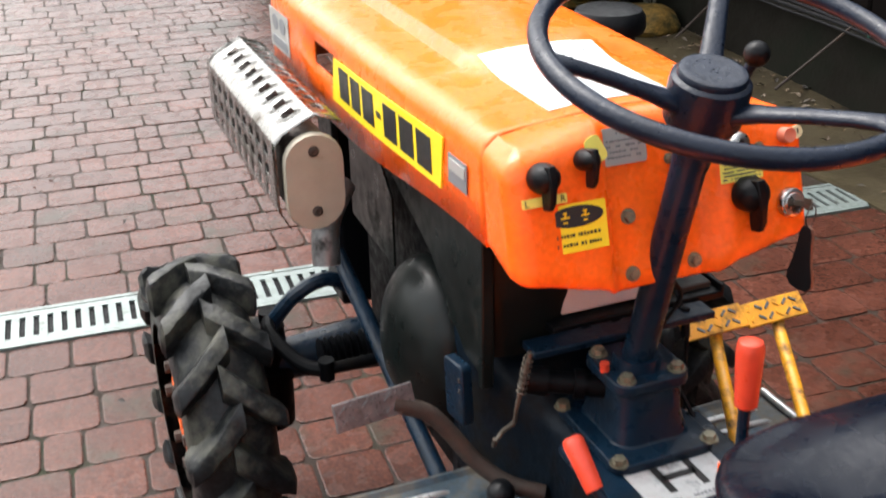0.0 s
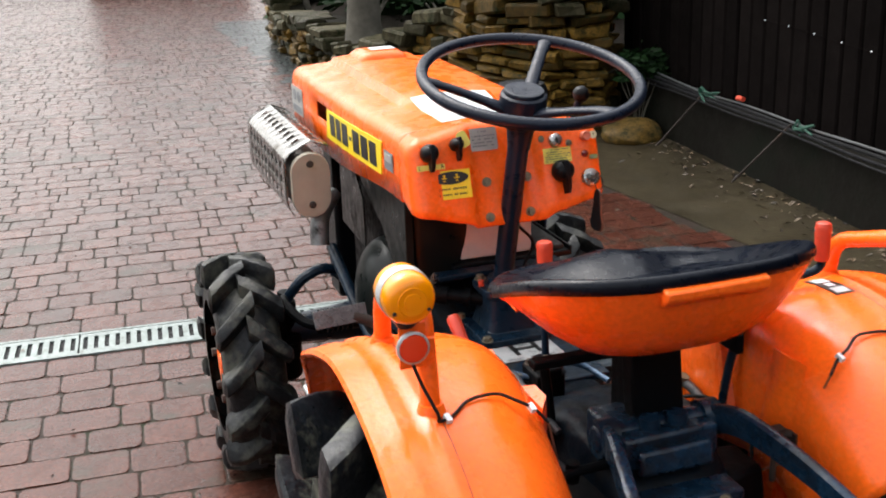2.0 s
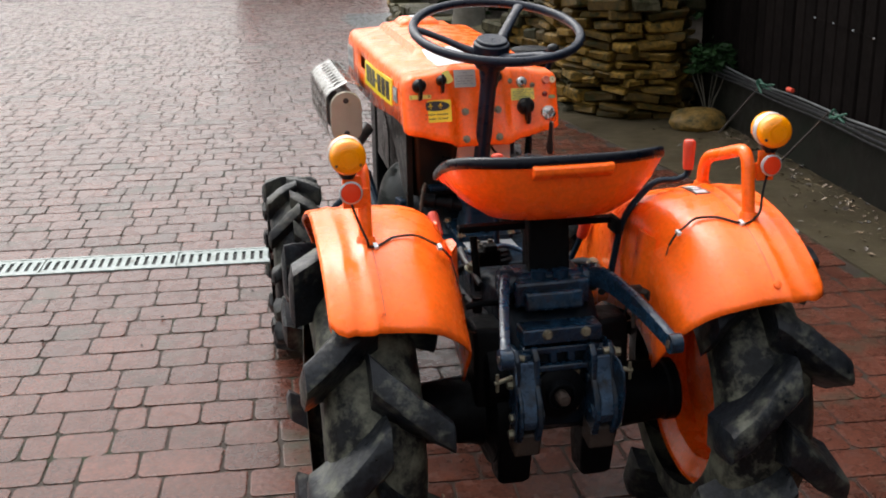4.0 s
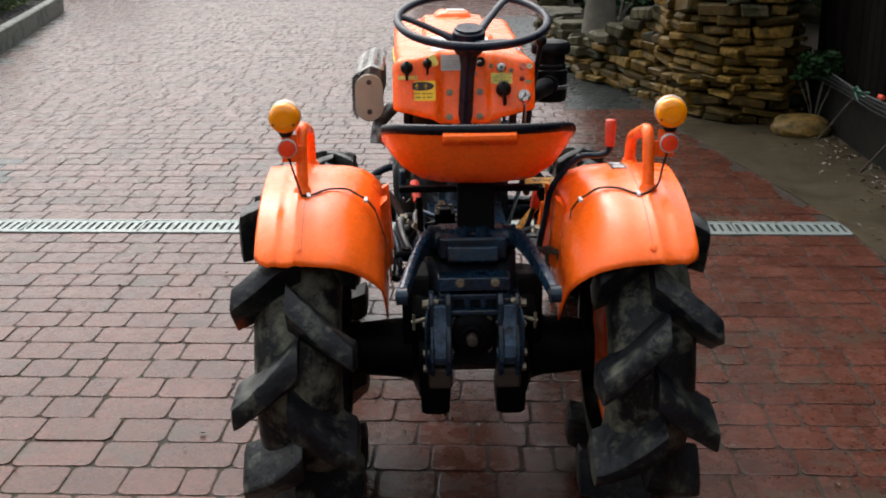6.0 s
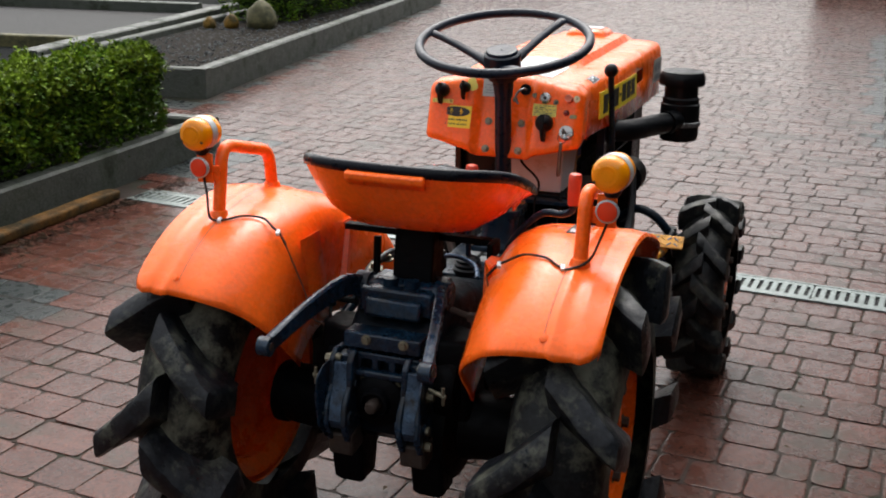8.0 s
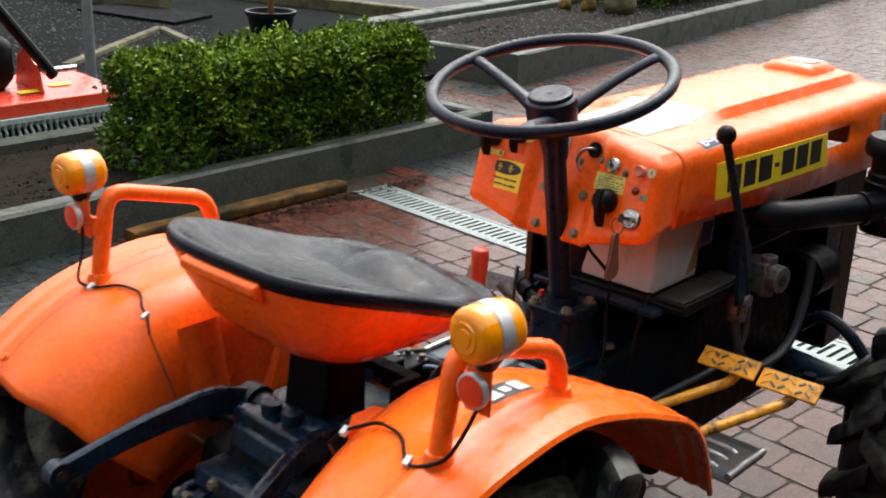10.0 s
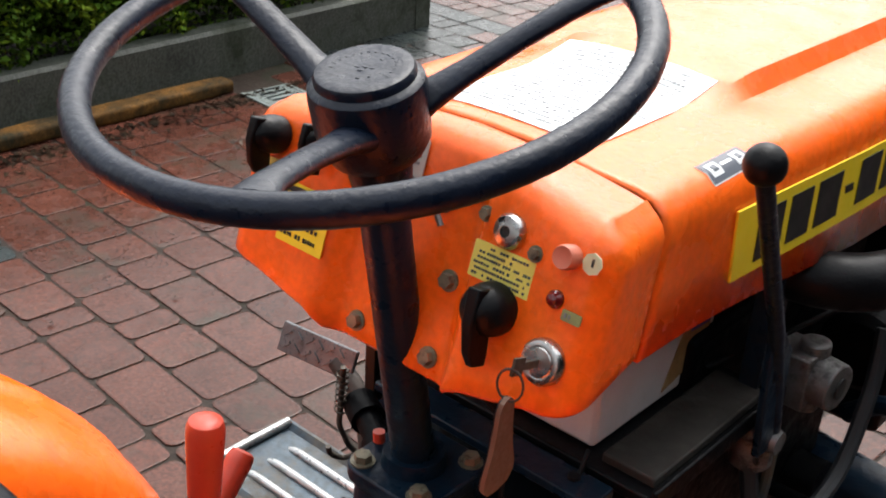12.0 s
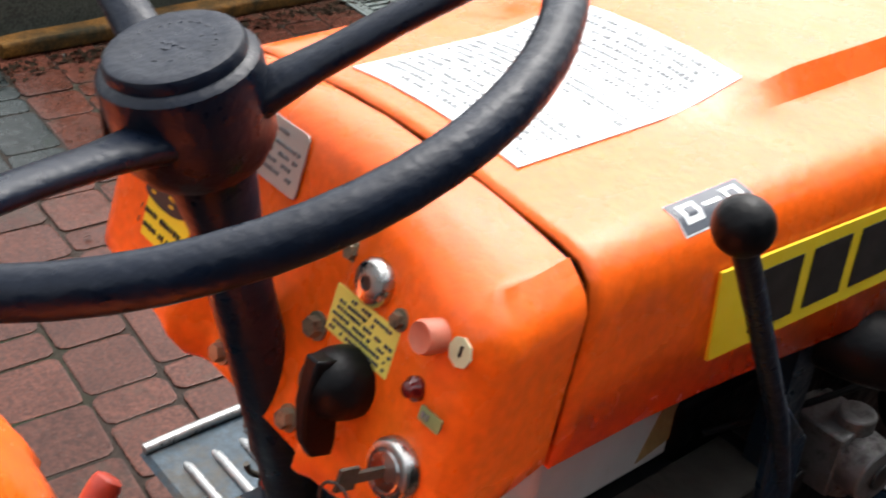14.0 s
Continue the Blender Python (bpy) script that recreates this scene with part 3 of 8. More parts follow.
outline_prism(bm, [(1.3, 9.7), (1.25, 6.5), (1.75, 5.2), (2.6, 4.9), (5.5, 5.2), (5.5, 9.9)], (0, 0, -0.03), (1, 0, 0), (0, 1, 0), 0.34)
tagged(part("bed_soil_raised", bm, SOIL, smooth=0), "dark soil of the raised bed behind the stones", "soil", kind="structure")

# boulder at the pillar's foot
bm = B()
bmesh.ops.create_icosphere(bm, subdivisions=4, radius=1)
for v in bm.verts:
    c = v.co.copy()
    v.co = V(c.x * 0.175, c.y * 0.15, c.z * 0.075) * (1 + 0.10 * noise.noise(c * 1.6) + 0.05 * noise.noise(c * 4))
bmesh.ops.transform(bm, matrix=Matrix.Translation((2.12, 4.09, 0.040)) @ Euler((0.15, 0, 0.1)).to_matrix().to_4x4(), verts=bm.verts)
tagged(part("boulder", bm, BOULDERSTONE), "mossy ochre boulder at the foot of the stone pillar", "boulder")


# ---- drain channel across the yard ----
drain = thing("drain_channel", "galvanised slotted drain grate set across the paving", "drain", at=uv((DRAIN_U0 + DRAIN_U1) / 2, DRAIN_V))
drain.rotation_euler = (0, 0, PAVE)
half = (DRAIN_U1 - DRAIN_U0) / 2
for sg in (-1, 1):
    bm = B()
    box(bm, (0, sg * (DRAIN_W / 2 + 0.007), -0.03), (2 * half, 0.014, 0.07))
    part("channel_side", bm, GALV, drain, "dull channel frame", smooth=0)
# black block that fills the channel just below the slots
bm = B()
box(bm, (0, 0, -0.0168), (2 * half, DRAIN_W, 0.030))
part("drain_fill", bm, ENGINE, drain, "black fill close below the slots", smooth=0)
GRATE_L, SLOTS = 0.495, 15
bm = B()
hw = DRAIN_W / 2 - 0.003
n = SLOTS
pitch = GRATE_L / n
slot_h, slot_w = 0.052, pitch * 0.42
for sg in (-1, 1):
    box(bm, (0, sg * (slot_h + hw) / 2, -0.004), (GRATE_L - 0.002, hw - slot_h, 0.012))
for k in range(n + 1):
    w = pitch - slot_w if 0 < k < n else (pitch - slot_w) / 2
    x = -GRATE_L / 2 + k * pitch + (0 if 0 < k < n else (w / 2 if k == 0 else -w / 2))
    box(bm, (x, 0, -0.004), (w, 2 * slot_h + 0.0, 0.0115))
me_grate = bpy.data.meshes.new("grate")
bm.to_mesh(me_grate)
bm.free()
me_grate.materials.append(GALV)
for k in range(round(2 * half / 0.5)):
    ob = new("grate", me_grate)
    ob.parent = drain
    ob.location = (-half + 0.25 + 0.5 * k, 0, 0.002)

# ---- the tractor: x to its right, y ahead, rear wheels at y = 0.1 ----
tractor = thing("compact_tractor", "small orange compact tractor with muddy tyres on wet red paving", "tractor")


def tyre_mesh(R, W, rim_r, lugs, lug_h, cx, cy, cz, side):
    """Carcass and lugs of a field tyre; the lug middles lead as it rolls ahead."""
    bm = B()
    prof = []
    rs_, rc = rim_r, R - lug_h
    for k in range(25):
        a = math.pi * k / 24
        x = -math.cos(a) * W / 2
        r = rs_ + (rc - rs_) * (math.sin(a) ** 0.55 if 0 < k < 24 else 0)
        prof.append((r, x))
    lathe(bm, prof, (cx, cy, cz), (1, 0, 0), seg=56, caps=False)
    return bm


def lug_part(R, W, h, rim_r, cx, cy, cz, hand, sweep, base_w, phase, past):
    """One bar of the tread, from the middle line out over the shoulder, where it ends in a blunt wedge."""
    bm = B()
    loops = []
    n = 8
    hw, over = W / 2, past * W
    wear = random.Random(int(phase * 1000) + int(cx * 100))
    for k in range(n + 2):
        t = min(k / n, 1.0)
        tip = k > n
        x = -0.012 + t * (hw + over + 0.012) + (0.006 if tip else 0)
        lead = sweep * (1 - t) ** 1.1
        carcass = rim_r + (R - h - rim_r) * max(0.0, 1 - min(1.0, x / hw) ** 2) ** 0.275
        low = max(carcass - 0.012, R - 2.0 * h) + (0.012 if tip else 0)
        top = R - 0.010 * t ** 3 - (0.4 * h if tip else 0)
        wt = base_w * (0.86 - 0.22 * t) * (0.6 if tip else 1)
        wb = wt * (1.9 - 0.15 * t)
        ed = h * 0.18
        wt *= 1 + wear.gauss(0, 0.05)
        top -= abs(wear.gauss(0, 0.0025))
        loop = []
        for r, w in ((low, wb), (low + 0.35 * (top - low), wt * 1.45), (top - ed, wt * 1.12), (top - 0.25 * ed, wt * 0.90), (top, wt * 0.55), (top, -wt * 0.55), (top - 0.25 * ed, -wt * 0.90), (top - ed, -wt * 1.12), (low + 0.35 * (top - low), -wt * 1.45), (low, -wb)):
            phi = phase + (lead + w) / R
            # phi grows from the rear bottom over the top to the front
            loop.append(V(cx + hand * x, cy - r * math.cos(phi), cz + r * math.sin(phi)))
        loops.append(loop)
    rings(bm, loops)
    return bm


def wheel(name, R, W, rim_r, lugs, lug_h, cx, cy, cz, sweep, base_w, dish, label, seed, past, carcass, bar):
    sg = 1 if cx > 0 else -1
    bm = B()
    w = W * 0.62
    o = (cx, cy, cz)
    ax = (sg, 0, 0)
    # rim barrel, flanges and dished disc
    lathe(bm, [(rim_r + 0.006, -w / 2), (rim_r + 0.008, -w / 2 + 0.008), (rim_r - 0.012, -w / 2 + 0.02), (rim_r - 0.03, 0), (rim_r - 0.012, w / 2 - 0.02), (rim_r + 0.008, w / 2 - 0.008), (rim_r + 0.006, w / 2),
               (rim_r - 0.004, w / 2 - 0.004), (rim_r - 0.022, w / 2 - 0.022), (rim_r - 0.04, dish + 0.006), (rim_r * 0.62, dish + 0.012), (rim_r * 0.45, dish + 0.03), (0.02, dish + 0.03), (0.02, dish + 0.02), (rim_r * 0.44, dish + 0.02), (rim_r * 0.6, dish), (rim_r - 0.036, dish - 0.006), (rim_r - 0.045, -w / 2 + 0.02), (rim_r - 0.01, -w / 2)], o, ax, seg=40, caps=False)
    rim = part(name, bm, ORANGE, tractor, label)
    part("tyre", tyre_mesh(R, W, rim_r, lugs, lug_h, cx, cy, cz, sg), carcass, rim, "muddy black field tyre")
    for k in range(lugs):
        for hand in (-1, 1):
            ph = 2 * math.pi * (k + (0.5 if hand > 0 else 0)) / lugs + seed
            part("tread_lug", lug_part(R, W, lug_h, rim_r, cx, cy, cz, hand, sweep, base_w, ph, past), bar, rim, smooth=32)
    bm = B()
    rod(bm, V(cx + sg * (dish + 0.02), cy, cz), V(cx + sg * (dish + 0.034), cy, cz), 0.03, 0.026, 20)
    part("hub_cap", bm, ORANGE, rim)
    for k in range(6):
        a = 2 * math.pi * k / 6
        bm = B()
        hexbolt(bm, V(cx + sg * (dish + 0.028), cy + rim_r * 0.52 * math.cos(a), cz + rim_r * 0.52 * math.sin(a)), ax, 0.011, 0.012)
        part("wheel_nut", bm, RUST, rim)
    return rim


RX, RY, RZ = 0.370, 0.10, 0.354
# the rear of the machine stands a little to its left
REAR_X = -0.013
FX, FY, FZ = 0.412, 1.375, 0.262
for sg, sd in ((-1, -0.04), (1, 0.08)):
    wheel("rear_wheel", 0.364, 0.180, 0.205, 9, 0.060, sg * RX + REAR_X, RY, RZ, 0.125, 0.041, 0.02, "orange steel rear wheel", sd, 0.17, RUBBER, LUG)
    wheel("front_wheel", 0.267, 0.142, 0.160, 13, 0.033, sg * FX, FY, FZ, 0.085, 0.027, 0.026, "orange steel front wheel", sd + 0.2, 0.04, WETRUBBER, WETRUBBER)


# ---- hood ----
def seam_y(z):
    """Where the dashboard ends: the seam leans ahead towards the top."""
    return 0.724 + 0.15 * (z - 0.80)


def hood_section(y):
    t = (y - 0.775) / 0.88
    w = 0.180 + 0.008 * smoothstep(0, 0.4, t) + 0.009 * max(t, 0)
    zb = 0.800 - 0.022 * smoothstep(0.0, 0.5, t)
    zt = 0.926 + 0.006 * t
    front = smoothstep(1.60, 1.655, y)
    w -= 0.022 * front ** 2
    zt -= 0.022 * front ** 2
    ridge = 0.017 * smoothstep(0.90, 1.02, y) * (1 - smoothstep(1.57, 1.62, y))
    half = [(w, zb), (w, 0.852), (w - 0.001, 0.888), (w - 0.002, zt - 0.026), (w - 0.007, zt - 0.012), (w - 0.018, zt - 0.003), (w - 0.034, zt), (0.104, zt + 0.003), (0.092, zt + 0.004 + ridge), (0.045, zt + 0.009 + ridge), (0.0, zt + 0.010 + ridge)]
    return half


HOOD_Y = [0.736, 0.750, 0.80, 0.86, 0.90, 0.94, 0.98, 1.02, 1.10, 1.18, 1.255, 1.355, 1.45, 1.55, 1.585, 1.61, 1.635, 1.65, 1.656]
bm = B()
loops = []
for y in HOOD_Y:
    h = hood_section(y)
    lean = max(0.0, (0.80 - y) / 0.064)
    loops.append([V(sg * x, y + lean * (seam_y(z) - 0.728), z) for sg, x, z in [(-1, x, z) for x, z in h] + [(1, x, z) for x, z in h[-2::-1]]])
vs = rings(bm, loops, closed=False, caps=False)
bm.faces.new(vs[-1])
dead = []
for f in bm.faces:
    c = f.calc_center_median()
    if 1.255 < c.y < 1.355 and 0.852 < c.z < 0.888 and abs(c.x) > 0.15:
        dead.append(f)
bmesh.ops.delete(bm, geom=dead, context="FACES")
hood = part("hood", bm, ORANGE, tractor, "glossy orange sheet metal hood", smooth=40, solid=0.004)
# black strip added in the gap between hood and dashboard as its shade
bm = B()
loops = []
for y in (0.722, 0.735, 0.752):
    h = [(x * 0.977, z - 0.0042 if z > 0.85 else z + 0.004) for x, z in hood_section(0.75)]
    loops.append([V(sg * x, y + seam_y(z) - 0.731, z) for sg, x, z in [(-1, x, z) for x, z in h] + [(1, x, z) for x, z in h[-2::-1]]])
rings(bm, loops, closed=False, caps=False)
part("hood_seal", bm, BLACK, hood, "black strip standing in for the shade in the hood gap", smooth=40, solid=0.002)
# raised cap near the front of the hood
bm = B()
lp = []
for s, z in ((0.0, 0.0), (0.004, 0.012), (0.016, 0.022), (0.03, 0.024)):
    lp.append([V(x, 1.50 + y, 0.950 + z) for x, y in rounded(0.125 - 2 * s, 0.13 - 2 * s, 0.02)])
rings(bm, lp)
cap = part("filler_cover", bm, ORANGE, hood)
bm = B()
outline_prism(bm, rounded(0.06, 0.045, 0.004), (0.01, 1.50, 0.9745), (1, 0, 0), (0, 1, 0), 0.0012)
part("sticker", bm, WHITE, cap, "white sticker on the filler cover")


def decal(name, w, h, o, ex, ey, material, parent, label="", r=0.002, t=0.0012):
    """A thin sticker; o is its middle, ex and ey its axes."""
    bm = B()
    outline_prism(bm, rounded(w, h, r, 2), o, ex, ey, t)
    return part(name, bm, material, parent, label, smooth=0)


def bars(parent, o, ex, ey, w, rows, row_h, material, seed, cell=0.004, fill=0.72, t=0.0008, name="print"):
    """Rows of small unreadable marks on a label."""
    r = random.Random(seed)
    o, ex, ey = Vector(o), Vector(ex).normalized(), Vector(ey).normalized()
    nz = ex.cross(ey)
    bm = B()
    for k, (y, x0, x1) in enumerate(rows):
        x = x0
        while x < x1 - cell:
            c = cell * r.uniform(0.6, 1.3)
            if r.random() < fill:
                a = o + ex * (x + c / 2) + ey * y
                m = Matrix((ex, ey, nz)).transposed().to_4x4()
                m.translation = a + nz * t / 2
                bmesh.ops.create_cube(bm, size=1, matrix=m @ Matrix.Diagonal((c * 0.75, row_h * r.uniform(0.7, 1.0), t, 1)))
            x += c * 1.25
    return tagged(part(name, bm, material, parent, smooth=0), kind="stuff")


def on_side(sg, p, off):
    """A place on the hood's side: p along it and up, off outwards."""
    y = 1.055 + sg * p[0]
    return V(sg * (hood_section(y)[1][0] + off), y, 0.857 + p[1])


# side name stickers: yellow, with seven dark block shapes and a dash
for sg in (-1, 1):
    ex = V(0, sg * 1.0, 0)
    exs = V(sg * 0.012, sg, -0.02 * 0).normalized()
    eys = V(0, 0, 1)
    o = V(sg * 0.1885, 1.055, 0.857)
    bm = B()
    pts = [(-0.198, -0.032), (0.206, -0.037), (0.192, 0.029), (-0.205, 0.034)] if sg > 0 else [(-0.206, -0.037), (0.198, -0.032), (0.205, 0.034), (-0.192, 0.029)]
    exs = V(0.013, 1.0, 0) if sg > 0 else V(0.013, -1.0, 0)
    p0, p1, p2, p3 = pts
    lp = []
    for k in range(13):
        f = k / 12
        lo, hi = (p0[0] + (p1[0] - p0[0]) * f, p0[1] + (p1[1] - p0[1]) * f), (p3[0] + (p2[0] - p3[0]) * f, p3[1] + (p2[1] - p3[1]) * f)
        lp.append([on_side(sg, lo, 0.0), on_side(sg, lo, 0.0022), on_side(sg, hi, 0.0022), on_side(sg, hi, 0.0)])
    rings(bm, lp)
    st = part("side_sticker", bm, YELLOW, hood, "yellow sticker with dark block shapes", smooth=0)
    nz = exs.normalized().cross(eys)
    x = -0.165
    for k, w in enumerate((0.042, 0.038, 0.044, 0.016, 0.044, 0.044, 0.044)):
        hh = 0.046 if k != 3 else 0.008
        bm = B()
        pts = [(x, -hh / 2), (x + w, -hh / 2), (x + w - 0.003, hh / 2), (x - 0.003, hh / 2)]
        q0, q1, q2, q3 = pts
        rings(bm, [[on_side(sg, lo, 0.001), on_side(sg, lo, 0.003), on_side(sg, hi, 0.003), on_side(sg, hi, 0.001)] for lo, hi in ((q0, q3), (q1, q2))])
        x += w + 0.011
        part("block_shape", bm, INK, st, smooth=0)
    # badge near the front, and a small one
    o2 = V(sg * 0.1965, 1.555, 0.855)
    bd = decal("badge", 0.115, 0.068, o2, exs, eys, SILVERPLATE, hood, "pale badge with two dark ovals", 0.004)
    bm = B()
    for dx in (-0.022, 0.022):
        outline_prism(bm, [(dx + 0.018 * math.cos(a), 0.012 + 0.014 * math.sin(a)) for a in [k * math.pi / 8 for k in range(16)]], o2 + nz * 0.0012, exs, eys, 0.0008)
    outline_prism(bm, rounded(0.09, 0.016, 0.002, 1), o2 + nz * 0.0012 + V(0, 0, -0.02), exs, eys, 0.0008)
    part("ovals", bm, GREYINK, bd, smooth=0)
o = V(-0.182, 0.808, 0.862)
pl = decal("maker_plate", 0.052, 0.036, o, V(0.02, -1, 0), V(0, 0, 1), GREYINK, hood, "small grey plate", 0.001)
decal("plate_field", 0.044, 0.014, o + V(-0.0012, 0, 0.006), V(0.02, -1, 0), V(0, 0, 1), SILVERPLATE, pl)
# white instruction sheet and warning sticker on top


def hood_z(x, y):
    """Height of the hood's top at a place."""
    h = hood_section(y)[::-1]
    for (x0, z0), (x1, z1) in zip(h, h[1:]):
        if x0 <= abs(x) <= x1 and x1 > x0:
            return z0 + (z1 - z0) * (abs(x) - x0) / (x1 - x0)
    return h[0][1]


SHEET_X, SHEET_Y = (-0.082, 0.082), (0.778, 0.978)
bm = B()
lp = []
for i in range(13):
    x = SHEET_X[0] + (SHEET_X[1] - SHEET_X[0]) * i / 12
    row = [(SHEET_Y[0] + (SHEET_Y[1] - SHEET_Y[0]) * j / 12) for j in range(13)]
    lp.append([V(x, y, hood_z(x, y) + 0.0012) for y in row] + [V(x, y, hood_z(x, y) + 0.0002) for y in row[::-1]])
rings(bm, lp)
sheet = part("instruction_sheet", bm, WHITE, hood, "white printed instruction sheet on the hood", smooth=30)
rw = random.Random(3)
sv, sf = [], []
for k in range(21):
    y = SHEET_Y[1] - 0.011 - 0.0088 * k
    x = SHEET_X[0] + 0.008 + (0.02 if k % 6 == 2 else 0)
    end = SHEET_X[1] - 0.008 - rw.random() ** 3 * 0.08
    while x < end:
        w = rw.uniform(0.0016, 0.0042)
        if rw.random() < 0.75:
            h2 = rw.uniform(0.0011, 0.0021)
            i = len(sv)
            sv += [(px_, py_, hood_z(px_, py_) + 0.0017) for px_, py_ in ((x, y - h2), (x + w, y - h2), (x + w, y + h2), (x, y + h2))]
            sf.append((i, i + 1, i + 2, i + 3))
        x += w + rw.uniform(0.0005, 0.0016)
me = bpy.data.meshes.new("sheet_print")
me.from_pydata(sv, [], sf)
me.materials.append(GREYINK)
ob = new("sheet_print", me)
ob.parent = sheet
tagged(ob, "rows of fine grey print", kind="stuff")
def hood_patch(x0, x1, y0, y1, lift, thick):
    """A thin sheet that follows the hood's top."""
    bm = B()
    lp = []
    for i in range(9):
        x = x0 + (x1 - x0) * i / 8
        row = [y0 + (y1 - y0) * j / 4 for j in range(5)]
        lp.append([V(x, y, hood_z(x, y) + lift + thick) for y in row] + [V(x, y, hood_z(x, y) + lift) for y in row[::-1]])
    rings(bm, lp)
    return bm


ws = part("warning_sticker", hood_patch(0.1525, 0.1715, 0.826, 0.888, 0.0004, 0.001), DARKLABEL, hood, "small dark and white pictogram sticker", smooth=30)
part("sticker_edge", hood_patch(0.1518, 0.1722, 0.825, 0.889, 0.0002, 0.0006), WHITE, ws, smooth=30)
for y0, y1 in ((0.830, 0.845), (0.868, 0.882)):
    part("pictogram", hood_patch(0.156, 0.168, y0, y1, 0.0012, 0.0007), WHITE, ws, smooth=30)
    part("pictogram_mark", hood_patch(0.159, 0.165, y0 + 0.004, y1 - 0.004, 0.0018, 0.0006), DARKLABEL, ws, smooth=30)
part("fine_print", hood_patch(0.160, 0.163, 0.849, 0.864, 0.0012, 0.0006), WHITE, ws, smooth=30)


# ---- dash cowl behind the hood ----
def dash_y(x, z):
    a = abs(x)
    return 0.650 + (z - 0.77) * 0.30 - 0.020 * smoothstep(0.056, 0.076, a) - 0.006 * smoothstep(0.1, 0.165, a)


def dash_bottom(x):
    a = abs(x)
    return 0.756 + 0.016 * smoothstep(0.06, 0.085, a) + 0.018 * smoothstep(0.085, 0.17, a)


# rear edge of the hood: half width and height
HOOD_EDGE = [(0.0, 0.938), (0.09, 0.934), (0.112, 0.932), (0.146, 0.927), (0.163, 0.924), (0.174, 0.915), (0.180, 0.9)]
DASH_R = 0.024
# stations from the middle round the corner to the hood: x, set-back, angle, share of the side
stations = [(c, 0.0, 0.0, 0.0) for c in (0, 0.02, 0.04, 0.052, 0.060, 0.068, 0.076, 0.09, 0.11, 0.13, 0.147, 0.158, 0.164)]
for k in range(1, 9):
    th = radians(90 * k / 8)
    stations.append((0.164 + DASH_R * math.sin(th), DASH_R * (1 - math.cos(th)), th, 0.0))
stations += [(0.188 - 0.006 * f, DASH_R, radians(90), f) for f in (0.25, 0.5, 0.75, 1.0)]


def dash_column(sgn, a, back, th, f):
    w = th / radians(90)
    zb = dash_bottom(a) + 0.004 * w
    zb += (0.803 - zb) * f
    zt = 0.943 - 0.0145 * smoothstep(0.05, 0.16, a)
    e0, e1, e2 = (p + (q - p) * w for p, q in ((zt - 0.014, 0.904), (zt - 0.004, 0.918), (zt, 0.926)))

    def at(z, inward=0.0):
        y = dash_y(a, z) + back
        y += (seam_y(z) - y) * f + inward * math.cos(th)
        return V(sgn * (a - inward * math.sin(th)), min(y, seam_y(z)), z)
    s = smoothstep(0.12, 0.164, a)
    col = [V(sgn * a * (0.97 - 0.10 * w), 0.727, zb + 0.035 * (1 - s) + 0.012 * s), at(zb + 0.004, 0.03), at(zb, 0.010), at(zb + 0.0015, 0.004)]
    for k in range(11):
        col.append(at(zb + 0.006 + (e0 - zb - 0.006) * k / 10))
    col += [at((e0 + e1) / 2 + 0.0015, 0.004), at(e1, 0.010), at(e2, 0.021)]
    xs = min(a, 0.164) * 0.161 / 0.164
    for (x0, z0), (x1, z1) in zip(HOOD_EDGE, HOOD_EDGE[1:]):
        if x0 <= xs <= x1:
            zz = z0 + (z1 - z0) * (xs - x0) / (x1 - x0)
    col.append(V(sgn * xs, seam_y(zz), zz))
    return col


loops = [dash_column(-1, *st) for st in stations[:0:-1]] + [dash_column(1, *st) for st in stations]
bm = B()
rings(bm, loops, closed=False, caps=False)
bmesh.ops.remove_doubles(bm, verts=bm.verts, dist=0.0004)
dash = part("dashboard", bm, ORANGE, tractor, "moulded orange instrument panel with knobs and labels", smooth=85)
PN = V(0, -1, 0.30).normalized()
PX, PZ = V(1, 0, 0), V(0, 0.30, 1).normalized()


def on_dash(x, z, out=0.0):
    return V(x, dash_y(x, z), z) + PN * out


for x, z in ((-0.039, 0.775), (0.041, 0.776), (-0.038, 0.837), (0.042, 0.838)):
    bm = B()
    hexbolt(bm, on_dash(x, z, 0.0), PN, 0.0066, 0.006)
    part("bolt", bm, ZINC, dash, "yellow zinc hex bolt")
for x, z in ((0.072, 0.905), (0.124, 0.894), (0.02, 0.89)):
    bm = B()
    hexbolt(bm, on_dash(x, z, 0.0), PN, 0.0046, 0.004)
    part("screw", bm, ZINC, dash)


def knob(x, z, r, length, angle, label):
    bm = B()
    o = on_dash(x, z)
    lathe(bm, [(r * 0.96, 0), (r, 0.006), (r * 0.98, 0.014), (r * 0.86, 0.022), (r * 0.62, 0.028), (r * 0.3, 0.031), (0.0005, 0.032)], o, PN, 20)
    d = PX * math.sin(radians(angle)) + PZ * -math.cos(radians(angle))
    s = d.cross(PN).normalized()
    lp = []
    for t, w, h0, h1 in ((-0.4, 0.34, 0.016, 0.033), (0.2, 0.30, 0.012, 0.034), (0.75, 0.25, 0.007, 0.028), (1.0, 0.2, 0.006, 0.020)):
        c = o + d * (t * length)
        ww = r * w
        lp.append([c + s * ww + PN * h0, c + s * ww * 0.8 + PN * h1, c - s * ww * 0.8 + PN * h1, c - s * ww + PN * h0])
    rings(bm, lp)
    return part("knob", bm, BLACK, dash, label, smooth=45, bevel=0.0015)


